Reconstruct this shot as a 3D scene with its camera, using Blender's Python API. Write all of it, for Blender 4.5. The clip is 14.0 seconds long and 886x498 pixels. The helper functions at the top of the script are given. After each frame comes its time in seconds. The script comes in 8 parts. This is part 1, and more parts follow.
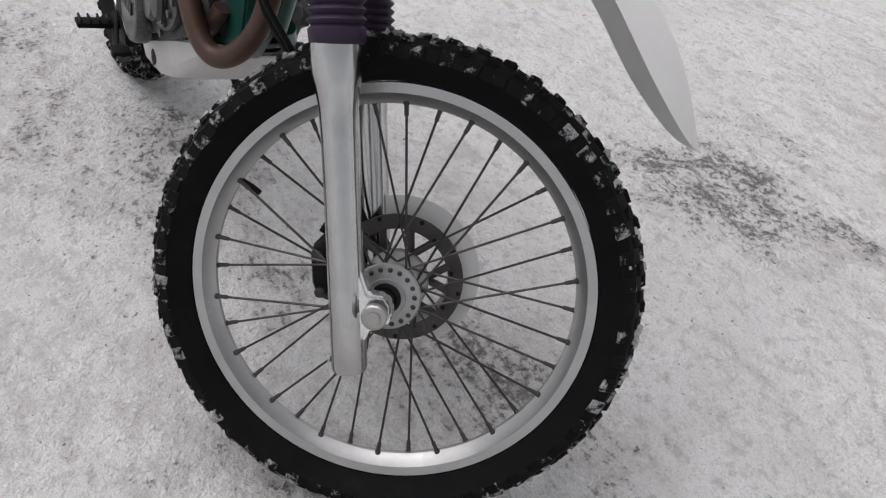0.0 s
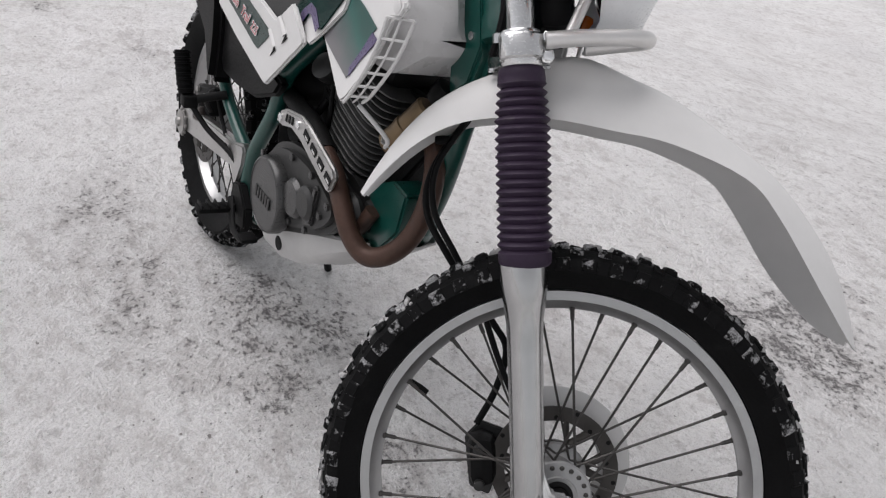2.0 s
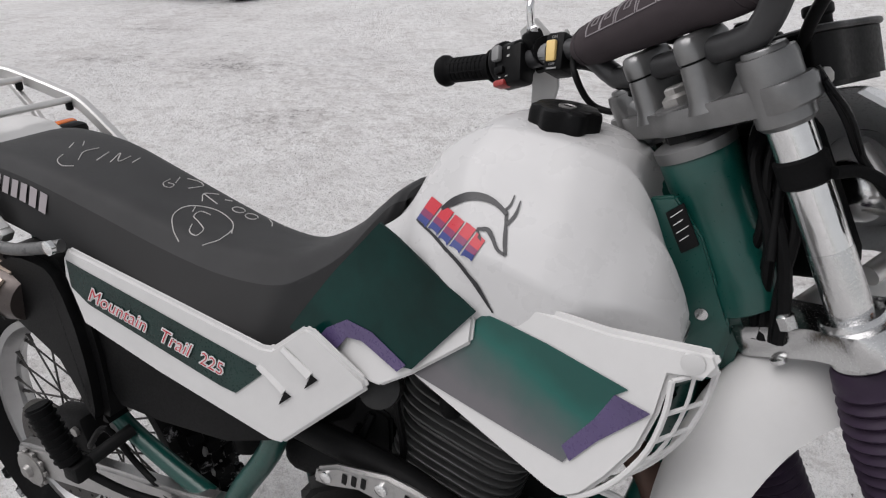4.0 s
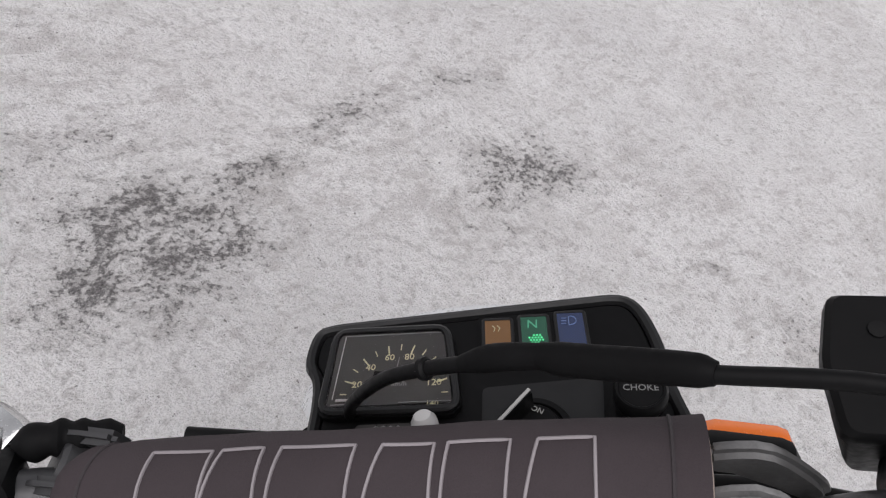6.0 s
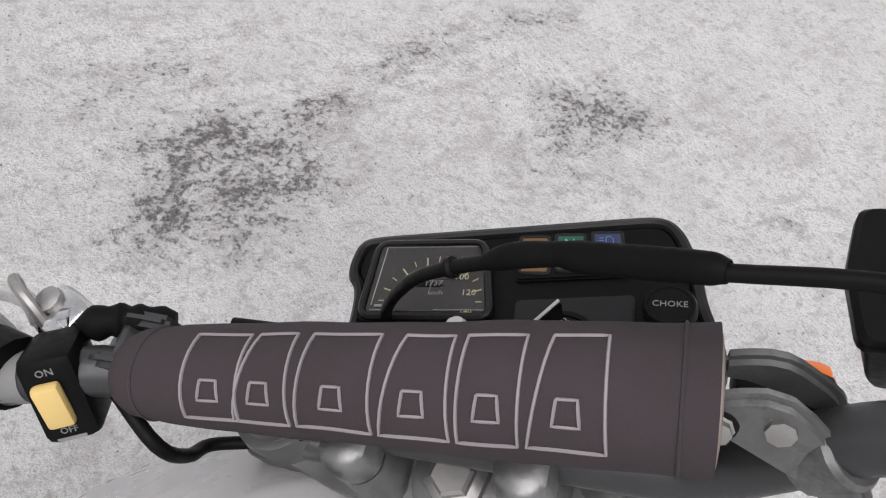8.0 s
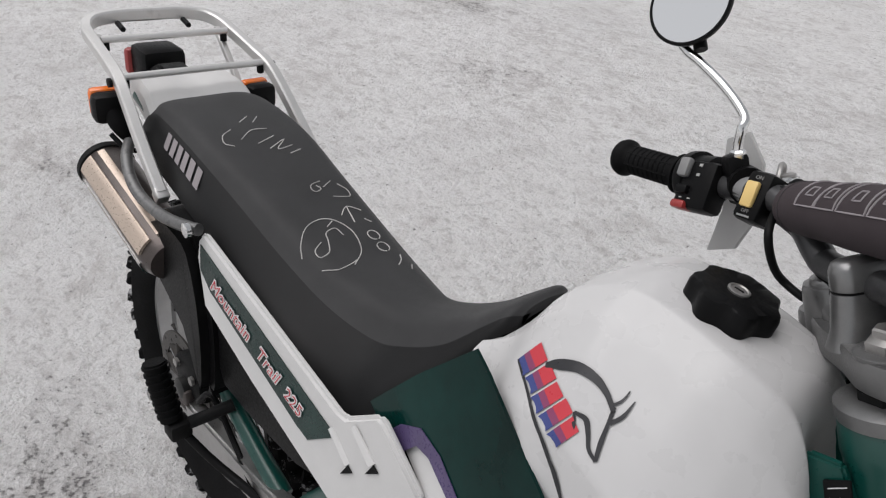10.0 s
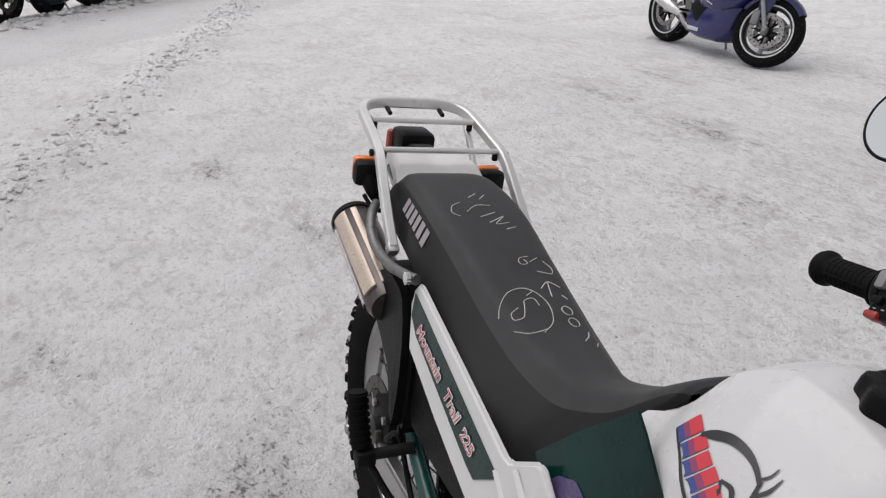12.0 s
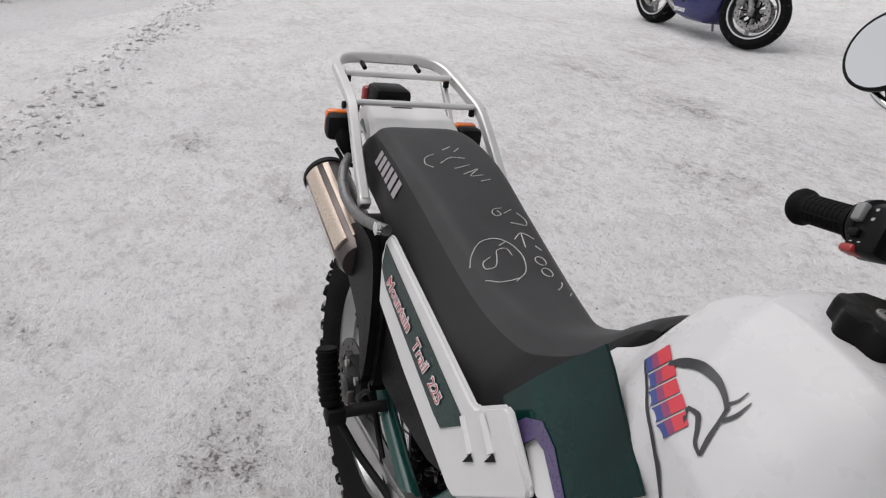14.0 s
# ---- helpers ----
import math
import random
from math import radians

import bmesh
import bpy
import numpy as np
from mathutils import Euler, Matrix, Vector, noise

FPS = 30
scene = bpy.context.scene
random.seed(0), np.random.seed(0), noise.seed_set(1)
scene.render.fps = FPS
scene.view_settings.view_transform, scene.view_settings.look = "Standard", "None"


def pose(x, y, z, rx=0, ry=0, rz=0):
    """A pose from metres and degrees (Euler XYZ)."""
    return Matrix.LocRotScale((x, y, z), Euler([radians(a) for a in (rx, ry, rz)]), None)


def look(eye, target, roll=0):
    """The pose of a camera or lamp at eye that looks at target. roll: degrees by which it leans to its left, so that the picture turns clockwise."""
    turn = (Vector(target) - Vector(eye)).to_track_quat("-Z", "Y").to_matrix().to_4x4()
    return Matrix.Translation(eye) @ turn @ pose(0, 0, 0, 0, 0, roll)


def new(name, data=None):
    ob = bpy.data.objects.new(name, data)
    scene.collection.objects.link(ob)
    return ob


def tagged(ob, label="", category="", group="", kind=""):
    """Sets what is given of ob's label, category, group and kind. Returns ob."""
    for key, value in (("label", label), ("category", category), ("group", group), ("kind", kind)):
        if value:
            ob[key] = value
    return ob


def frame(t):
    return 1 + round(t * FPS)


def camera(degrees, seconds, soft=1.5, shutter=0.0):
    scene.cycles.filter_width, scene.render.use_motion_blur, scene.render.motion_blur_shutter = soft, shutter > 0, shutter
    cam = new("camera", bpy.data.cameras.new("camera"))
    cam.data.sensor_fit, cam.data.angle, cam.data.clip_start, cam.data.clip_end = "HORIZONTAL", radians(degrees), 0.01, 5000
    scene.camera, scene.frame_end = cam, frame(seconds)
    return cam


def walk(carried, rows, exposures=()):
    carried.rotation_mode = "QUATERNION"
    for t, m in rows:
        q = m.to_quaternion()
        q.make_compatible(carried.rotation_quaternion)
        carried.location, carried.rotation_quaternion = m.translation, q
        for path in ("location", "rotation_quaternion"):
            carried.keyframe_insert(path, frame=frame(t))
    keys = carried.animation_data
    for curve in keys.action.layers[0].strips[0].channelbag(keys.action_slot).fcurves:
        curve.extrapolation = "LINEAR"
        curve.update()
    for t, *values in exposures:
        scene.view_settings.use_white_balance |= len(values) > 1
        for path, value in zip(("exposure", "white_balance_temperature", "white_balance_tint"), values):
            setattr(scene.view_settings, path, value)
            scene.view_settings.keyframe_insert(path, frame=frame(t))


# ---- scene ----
cam = camera(63.6, 14.0, soft=1.2)
PATH = [
    (0.0, 1.950, -0.243, 1.027, 47.99, -4.86, 59.97),
    (0.5, 1.957, -0.251, 1.034, 48.32, -4.64, 59.95),
    (1.0, 1.951, -0.267, 1.052, 49.54, -4.31, 60.85),
    (1.5, 1.903, -0.320, 1.107, 54.05, -3.84, 63.09),
    (2.0, 1.793, -0.446, 1.141, 56.96, -4.25, 58.36),
    (2.3, 1.706, -0.501, 1.165, 58.77, -4.41, 55.04),
    (2.5, 1.643, -0.522, 1.180, 58.79, -3.30, 52.53),
    (2.7, 1.563, -0.533, 1.192, 58.45, -1.47, 50.14),
    (4.8, 0.865, -0.205, 1.319, 52.93, -0.21, 4.10),
    (5.0, 0.846, -0.134, 1.328, 50.58, -3.24, -3.27),
    (5.2, 0.820, -0.057, 1.345, 48.46, -6.00, -10.96),
    (5.5, 0.799, 0.050, 1.350, 45.41, -10.24, -19.84),
    (5.7, 0.804, 0.113, 1.353, 44.05, -15.79, -25.82),
    (6.0, 0.816, 0.166, 1.342, 38.93, -16.78, -29.95),
    (6.5, 0.821, 0.178, 1.320, 34.01, -18.38, -29.78),
    (7.0, 0.823, 0.171, 1.333, 33.61, -17.21, -27.55),
    (7.5, 0.825, 0.161, 1.332, 32.84, -15.93, -27.37),
    (8.0, 0.820, 0.143, 1.342, 33.42, -13.86, -24.67),
    (8.2, 0.817, 0.123, 1.355, 34.48, -11.56, -20.36),
    (8.5, 0.818, 0.062, 1.361, 36.83, -7.09, -6.72),
    (8.7, 0.840, 0.009, 1.365, 38.42, -2.01, 5.96),
    (9.0, 0.858, -0.081, 1.373, 42.26, -0.18, 18.28),
    (9.2, 0.885, -0.134, 1.363, 45.56, 0.06, 25.21),
    (11.3, 1.090, -0.258, 1.350, 60.10, 1.55, 67.61),
    (11.5, 1.093, -0.259, 1.354, 61.07, 1.65, 68.09),
    (12.0, 1.091, -0.265, 1.356, 61.91, 1.92, 68.60),
    (12.5, 1.094, -0.262, 1.362, 62.63, 2.26, 68.44),
    (13.0, 1.098, -0.260, 1.359, 62.33, 2.29, 69.31),
    (13.5, 1.099, -0.262, 1.353, 61.82, 1.73, 69.31),
    (14.0, 1.098, -0.246, 1.297, 60.75, 1.07, 67.85),
]
walk(cam, [(t, pose(x, y, z, rx, ry, rz)) for t, x, y, z, rx, ry, rz in PATH],
     [(0.0, 0.49, 6500, 12), (2.5, 0.47, 6500, 12), (4.8, 0.30, 6500, 11), (5.0, 0.34, 6500, 11), (5.5, 0.42, 6500, 11), (6.0, 0.40, 6500, 13), (6.5, 0.46, 6500, 13), (7.5, 0.52, 6500, 13), (8.5, 0.60, 6500, 10), (9.0, 0.38, 6500, 10), (9.2, 0.31, 6500, 10), (11.5, 0.30, 6500, 11), (14.0, 0.33, 6500, 11)])


# ---- light: a bright overcast winter sky ----
world = bpy.data.worlds.new("sky")
scene.world = world
world.use_nodes = True
wn, wl = world.node_tree.nodes, world.node_tree.links
sky = wn.new("ShaderNodeTexSky")
sky.sky_type = "NISHITA"
sky.sun_disc = False
sky.sun_elevation = radians(78)
sky.sun_rotation = radians(215)
cloud = wn.new("ShaderNodeHueSaturation")
cloud.inputs["Saturation"].default_value = 0.10
wl.new(sky.outputs[0], cloud.inputs["Color"])
wl.new(cloud.outputs[0], wn["Background"].inputs[0])
wn["Background"].inputs[1].default_value = 0.10
sun = new("sun", bpy.data.lights.new("sun", "SUN"))
sun.data.energy, sun.data.angle, sun.data.color = 1.75, radians(60), (1.0, 0.972, 0.972)
sun.matrix_world = look((0, 0, 8), (3.4, 1.6, 0))


# ---- materials ----
def nodes_of(name):
    m = bpy.data.materials.new(name)
    m.use_nodes = True
    nt = m.node_tree
    return m, nt, nt.nodes["Principled BSDF"]


def noise_node(nt, scale, detail=4.0, rough=0.55, coord="Object"):
    tc = nt.nodes.new("ShaderNodeTexCoord")
    n = nt.nodes.new("ShaderNodeTexNoise")
    n.inputs["Scale"].default_value, n.inputs["Detail"].default_value, n.inputs["Roughness"].default_value = scale, detail, rough
    nt.links.new(tc.outputs[coord], n.inputs["Vector"])
    return n


def ramp_node(nt, source, stops):
    r = nt.nodes.new("ShaderNodeValToRGB")
    els = r.color_ramp.elements
    while len(els) < len(stops):
        els.new(0.5)
    for e, (p, c) in zip(els, stops):
        e.position, e.color = p, (*c, 1.0) if len(c) == 3 else (c[0], c[0], c[0], 1.0)
    nt.links.new(source, r.inputs[0])
    return r


def mix_node(nt, fac, a, b):
    m = nt.nodes.new("ShaderNodeMix")
    m.data_type = "RGBA"
    nt.links.new(fac, m.inputs[0])
    for s, v in ((6, a), (7, b)):
        if isinstance(v, tuple):
            m.inputs[s].default_value = (*v, 1.0)
        else:
            nt.links.new(v, m.inputs[s])
    return m.outputs[2]


def bump_node(nt, bsdf, source, strength, distance):
    b = nt.nodes.new("ShaderNodeBump")
    b.inputs["Strength"].default_value, b.inputs["Distance"].default_value = strength, distance
    nt.links.new(source, b.inputs["Height"])
    nt.links.new(b.outputs[0], bsdf.inputs["Normal"])
    return b


def surface(name, colour, rough=0.5, metal=0.0, vary=0.12, grain=300.0, bump=0.15, dirt=None, dirt_at=0.62, big=18.0, coat=0.0, depth=0.0004, gloss=0.5):
    """A worn surface: two scales of variation in colour and gloss, fine relief, and patches of dirt."""
    m, nt, p = nodes_of(name)
    fine, wide = noise_node(nt, grain, 5), noise_node(nt, big, 6, 0.65)
    lo = tuple(c * (1 - vary) for c in colour)
    hi = tuple(min(1.0, c * (1 + vary)) for c in colour)
    col = ramp_node(nt, wide.outputs[0], [(0.3, lo), (0.7, hi)]).outputs[0]
    if dirt:
        mask = ramp_node(nt, wide.outputs[0], [(dirt_at, (0.0,)), (dirt_at + 0.12, (0.75,))])
        col = mix_node(nt, mask.outputs[0], col, dirt)
    nt.links.new(col, p.inputs["Base Color"])
    rr = ramp_node(nt, fine.outputs[0], [(0.3, (max(0.02, rough - 0.08),)), (0.7, (min(1.0, rough + 0.1),))])
    nt.links.new(rr.outputs[0], p.inputs["Roughness"])
    p.inputs["Metallic"].default_value = metal
    p.inputs["Coat Weight"].default_value = coat
    p.inputs["Specular IOR Level"].default_value = gloss
    if bump:
        bump_node(nt, p, fine.outputs[0], bump, depth)
    return m


white_plastic = surface("white_plastic", (0.57, 0.565, 0.56), 0.45, vary=0.03, bump=0.04, dirt=(0.55, 0.54, 0.52), dirt_at=0.66, gloss=0.35)
white_paint = surface("white_paint", (0.50, 0.496, 0.496), 0.28, vary=0.02, grain=30, bump=0.0, coat=0.1, dirt=(0.56, 0.55, 0.53), dirt_at=0.7, gloss=0.35)
lens_white = surface("lamp_mask_white", (0.72, 0.73, 0.74), 0.3, vary=0.03, bump=0.02, gloss=0.35)
alloy = surface("brushed_alloy", (0.62, 0.62, 0.62), 0.20, 1.0, 0.1, 500, 0.2, dirt=(0.42, 0.42, 0.42))
fork_alloy = surface("fork_alloy", (0.42, 0.42, 0.42), 0.17, 1.0, 0.10, 900, 0.04, dirt=(0.30, 0.30, 0.30), dirt_at=0.62, big=14.0)
brace_alloy = surface("scuffed_alloy", (0.15, 0.15, 0.15), 0.45, 0.6, 0.2, 350, 0.5, dirt=(0.07, 0.07, 0.07), dirt_at=0.52, big=60.0)
rim_alloy = surface("rim_alloy", (0.39, 0.39, 0.39), 0.36, 1.0, 0.08, 400, 0.15, dirt=(0.5, 0.5, 0.5))
cast_alloy = surface("cast_alloy", (0.20, 0.20, 0.20), 0.36, 0.8, 0.15, 700, 0.2, dirt=(0.10, 0.10, 0.098))
rack_alloy = surface("satin_aluminium", (0.66, 0.65, 0.64), 0.42, 0.75, 0.06, 600, 0.15, dirt=(0.5, 0.49, 0.48))
chrome = surface("chrome", (0.72, 0.72, 0.72), 0.14, 1.0, 0.08, 200, 0.05, dirt=(0.4, 0.4, 0.4))
steel = surface("worn_steel", (0.36, 0.35, 0.34), 0.45, 0.9, 0.2, 300, 0.3, dirt=(0.16, 0.13, 0.11))
spoke_steel = surface("spoke_steel", (0.055, 0.052, 0.05), 0.45, 0.7, 0.25, 300, 0.2, dirt=(0.08, 0.06, 0.05))
hub_metal = surface("hub_metal", (0.34, 0.34, 0.34), 0.5, 0.7, 0.15, 400, 0.3, dirt=(0.16, 0.15, 0.14))
disc_steel = surface("disc_steel", (0.060, 0.056, 0.053), 0.45, 0.7, 0.2, 300, 0.2, dirt=(0.1, 0.08, 0.07))
bar_steel = surface("bar_grey", (0.045, 0.045, 0.047), 0.4, 0.4, 0.15, 500, 0.15)
black_plastic = surface("black_plastic", (0.0045, 0.0045, 0.0048), 0.42, vary=0.25, bump=0.1, dirt=(0.010, 0.010, 0.010), gloss=0.10)
black_rubber = surface("black_rubber", (0.005, 0.005, 0.0053), 0.62, vary=0.25, bump=0.2, gloss=0.08)
cable_black = surface("cable_black", (0.0045, 0.0045, 0.0048), 0.5, vary=0.2, bump=0.1, gloss=0.12)
engine_grey = surface("engine_grey", (0.036, 0.036, 0.036), 0.45, 0.5, 0.2, 500, 0.4, dirt=(0.05, 0.047, 0.044), dirt_at=0.55)
engine_dark = surface("engine_dark", (0.008, 0.008, 0.0083), 0.55, 0.1, 0.3, 300, 0.3, gloss=0.12)
fin_grey = surface("fin_grey", (0.075, 0.075, 0.075), 0.45, 0.5, 0.2, 500, 0.3)
cover_grey = surface("cover_grey", (0.062, 0.062, 0.062), 0.30, 0.65, 0.1, 500, 0.15, dirt=(0.06, 0.06, 0.058))
frame_green = surface("frame_green", (0.002, 0.050, 0.040), 0.34, vary=0.2, bump=0.05, coat=0.3, dirt=(0.01, 0.03, 0.025))
gaiter_purple = surface("gaiter_purple", (0.030, 0.019, 0.036), 0.5, vary=0.2, bump=0.15, dirt=(0.07, 0.06, 0.065), dirt_at=0.6, gloss=0.2)
rust_pipe = surface("rusted_pipe", (0.075, 0.040, 0.029), 0.50, 0.45, 0.3, 250, 0.5, dirt=(0.04, 0.03, 0.027), dirt_at=0.5)
brass = surface("brass_can", (0.17, 0.12, 0.07), 0.38, 0.7, 0.15, 300, 0.2, dirt=(0.16, 0.11, 0.07))
gold_shield = surface("beige_shield", (0.50, 0.41, 0.34), 0.32, 0.5, 0.06, 300, 0.1)
muffler_metal = surface("muffler_dark", (0.10, 0.085, 0.08), 0.35, 0.7, 0.2, 300, 0.15)
orange_lens = surface("orange_lens", (0.75, 0.16, 0.012), 0.18, vary=0.06, bump=0.03, coat=0.4)
red_plastic = surface("red_plastic", (0.27, 0.026, 0.024), 0.35, vary=0.15, bump=0.05)
yellow_plastic = surface("yellow_plastic", (0.70, 0.50, 0.19), 0.4, vary=0.08, bump=0.05)
grey_plastic = surface("grey_plastic", (0.20, 0.20, 0.20), 0.45, vary=0.1, bump=0.1)
guard_plastic = surface("smoky_plate", (0.46, 0.455, 0.45), 0.4, vary=0.06, bump=0.05)
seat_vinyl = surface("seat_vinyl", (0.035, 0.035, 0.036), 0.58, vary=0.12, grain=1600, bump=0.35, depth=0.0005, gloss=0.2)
# same grain as the seat top in a darker colour
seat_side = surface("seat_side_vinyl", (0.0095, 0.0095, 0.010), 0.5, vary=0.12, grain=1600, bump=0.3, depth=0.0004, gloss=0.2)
pad_fabric = surface("pad_fabric", (0.047, 0.038, 0.0415), 0.85, vary=0.1, grain=1500, bump=0.6, depth=0.0005, gloss=0.2)
pad_seam = surface("pad_seam", (0.036, 0.030, 0.033), 0.85, vary=0.1, grain=1500, bump=0.5)
pad_print = surface("pad_print", (0.25, 0.228, 0.238), 0.8, vary=0.12, grain=900, bump=0.2)
foam = surface("pad_foam", (0.30, 0.25, 0.22), 0.9, vary=0.25, grain=500, bump=0.5)
strip_green = surface("strip_green", (0.006, 0.022, 0.019), 0.3, vary=0.6, bump=0.02, big=5.0, gloss=0.3)
panel_green = surface("panel_green", (0.001, 0.017, 0.0145), 0.14, vary=0.6, bump=0.02, big=7.0, gloss=0.18)
guard_steel = surface("guard_steel", (0.46, 0.455, 0.45), 0.34, 1.0, 0.12, 400, 0.15, dirt=(0.25, 0.24, 0.23))
decal_purple = surface("decal_purple", (0.07, 0.05, 0.125), 0.3, vary=0.15, bump=0.02)
decal_red = surface("decal_red", (0.48, 0.03, 0.045), 0.35, vary=0.05, bump=0.02)
decal_purple_red = surface("decal_purple_red", (0.20, 0.035, 0.10), 0.35, vary=0.05, bump=0.02)
decal_blue = surface("decal_blue", (0.035, 0.05, 0.19), 0.35, vary=0.05, bump=0.02)
decal_black = surface("decal_black", (0.015, 0.015, 0.018), 0.35, vary=0.05, bump=0.02)
white_print = surface("white_print", (0.62, 0.62, 0.62), 0.5, vary=0.05, bump=0.02)
chalk = surface("chalk", (0.42, 0.41, 0.40), 0.95, vary=0.3, grain=900, bump=0.3)
blue_fairing = surface("blue_fairing", (0.016, 0.018, 0.105), 0.25, vary=0.1, bump=0.02, coat=0.4)
dark_fairing = surface("dark_fairing", (0.012, 0.015, 0.03), 0.3, vary=0.2, bump=0.05)
navy_fairing = surface("navy_fairing", (0.012, 0.018, 0.07), 0.35, vary=0.2, bump=0.05)
white_stripe = surface("white_rim_paint", (0.62, 0.62, 0.62), 0.35, vary=0.05, bump=0.02)
red_brown = surface("red_brown_fairing", (0.13, 0.035, 0.03), 0.35, vary=0.2, bump=0.05)


def lamp_glass(name, colour):
    m, nt, p = nodes_of(name)
    w = nt.nodes.new("ShaderNodeTexChecker")
    tc = nt.nodes.new("ShaderNodeTexCoord")
    w.inputs["Scale"].default_value = 1300
    w.inputs[1].default_value = (*colour, 1)
    w.inputs[2].default_value = (*[c * 0.55 for c in colour], 1)
    nt.links.new(tc.outputs["Object"], w.inputs[0])
    nt.links.new(w.outputs[0], p.inputs["Base Color"])
    p.inputs["Roughness"].default_value = 0.25
    p.inputs["Coat Weight"].default_value = 0.5
    bump_node(nt, p, w.outputs["Fac"], 0.4, 0.0005)
    return m


amber_window, green_window, blue_window = lamp_glass("amber_window", (0.17, 0.080, 0.024)), lamp_glass("green_window", (0.012, 0.085, 0.048)), lamp_glass("blue_window", (0.020, 0.034, 0.095))
green_glow, gnt, gp = nodes_of("green_glow")
gp.inputs["Base Color"].default_value = (0.02, 0.3, 0.12, 1)
gp.inputs["Emission Color"].default_value = (0.1, 0.9, 0.35, 1)
gp.inputs["Emission Strength"].default_value = 0.6
mirror_glass, mnt, mp = nodes_of("mirror_glass")
mp.inputs["Base Color"].default_value, mp.inputs["Metallic"].default_value, mp.inputs["Roughness"].default_value = (0.95, 0.95, 0.955, 1), 1.0, 0.03
dash_plastic = surface("dash_plastic", (0.009, 0.009, 0.0095), 0.38, vary=0.3, bump=0.15, dirt=(0.020, 0.020, 0.020), dirt_at=0.6, gloss=0.30)
worn_white = surface("worn_white", (0.36, 0.36, 0.35), 0.5, vary=0.35, grain=900, bump=0.05)
grey_print = surface("grey_print", (0.20, 0.20, 0.20), 0.5, vary=0.2, grain=900, bump=0.02)
pale_yellow = surface("pale_yellow", (0.46, 0.43, 0.27), 0.5, vary=0.1, bump=0.02)
pale_green = surface("pale_green", (0.06, 0.30, 0.18), 0.5, vary=0.1, bump=0.02)
pale_blue = surface("pale_blue", (0.10, 0.15, 0.30), 0.5, vary=0.1, bump=0.02)
caliper_brown = surface("caliper_brown", (0.060, 0.050, 0.047), 0.5, 0.3, 0.3, 300, 0.3, dirt=(0.03, 0.028, 0.027))
gauge_face = surface("gauge_face", (0.034, 0.032, 0.031), 0.4, vary=0.1, bump=0.05)
clear_glass, cnt, cp = nodes_of("clear_glass")
cp.inputs["Base Color"].default_value, cp.inputs["Roughness"].default_value = (0.95, 0.95, 0.95, 1), 0.03
cp.inputs["Transmission Weight"].default_value, cp.inputs["IOR"].default_value = 1.0, 1.05


def rubber_with_snow(name, low=0.50, high=0.56, amount=0.85):
    """Black tyre rubber with clumps of dirty snow pressed into the tread."""
    m, nt, p = nodes_of(name)
    wide, mid, fine = noise_node(nt, 26, 3, 0.6), noise_node(nt, 110, 6, 0.7), noise_node(nt, 420, 4)
    geo = nt.nodes.new("ShaderNodeNewGeometry")
    for n in (wide, mid, fine):
        nt.links.new(geo.outputs["Position"], n.inputs["Vector"])
    both = nt.nodes.new("ShaderNodeMix")
    both.inputs[0].default_value = 0.42
    nt.links.new(wide.outputs[0], both.inputs[2])
    nt.links.new(mid.outputs[0], both.inputs[3])
    mask = ramp_node(nt, both.outputs[0], [(low, (0.0,)), (high, (amount,))])
    white = ramp_node(nt, fine.outputs[0], [(0.35, (0.16, 0.16, 0.16)), (0.62, (0.50, 0.50, 0.51))]).outputs[0]
    col = mix_node(nt, mask.outputs[0], (0.0045, 0.0045, 0.0048), white)
    nt.links.new(col, p.inputs["Base Color"])
    p.inputs["Roughness"].default_value = 0.7
    p.inputs["Specular IOR Level"].default_value = 0.1
    bump_node(nt, p, mask.outputs[0], 0.6, 0.003)
    return m


tread_rubber = rubber_with_snow("tread_rubber", 0.525, 0.575, 0.7)
clump_snow = surface("clump_snow", (0.40, 0.395, 0.395), 0.7, vary=0.3, grain=400, bump=0.6, depth=0.002, dirt=(0.22, 0.215, 0.21), dirt_at=0.5, big=70.0, gloss=0.2)
tread_smooth = rubber_with_snow("smooth_tyre_rubber", 0.60, 0.66, 0.5)
tyre_rubber = surface("tyre_rubber", (0.004, 0.004, 0.0043), 0.65, vary=0.3, bump=0.2, dirt=(0.011, 0.011, 0.011), dirt_at=0.6, gloss=0.09)


def math_node(nt, op, a, b, c=None):
    n = nt.nodes.new("ShaderNodeMath")
    n.operation = op
    for s, v in zip(n.inputs, (a, b, c)):
        if isinstance(v, (int, float)):
            s.default_value = v
        elif v is not None:
            nt.links.new(v, s)
    return n.outputs[0]


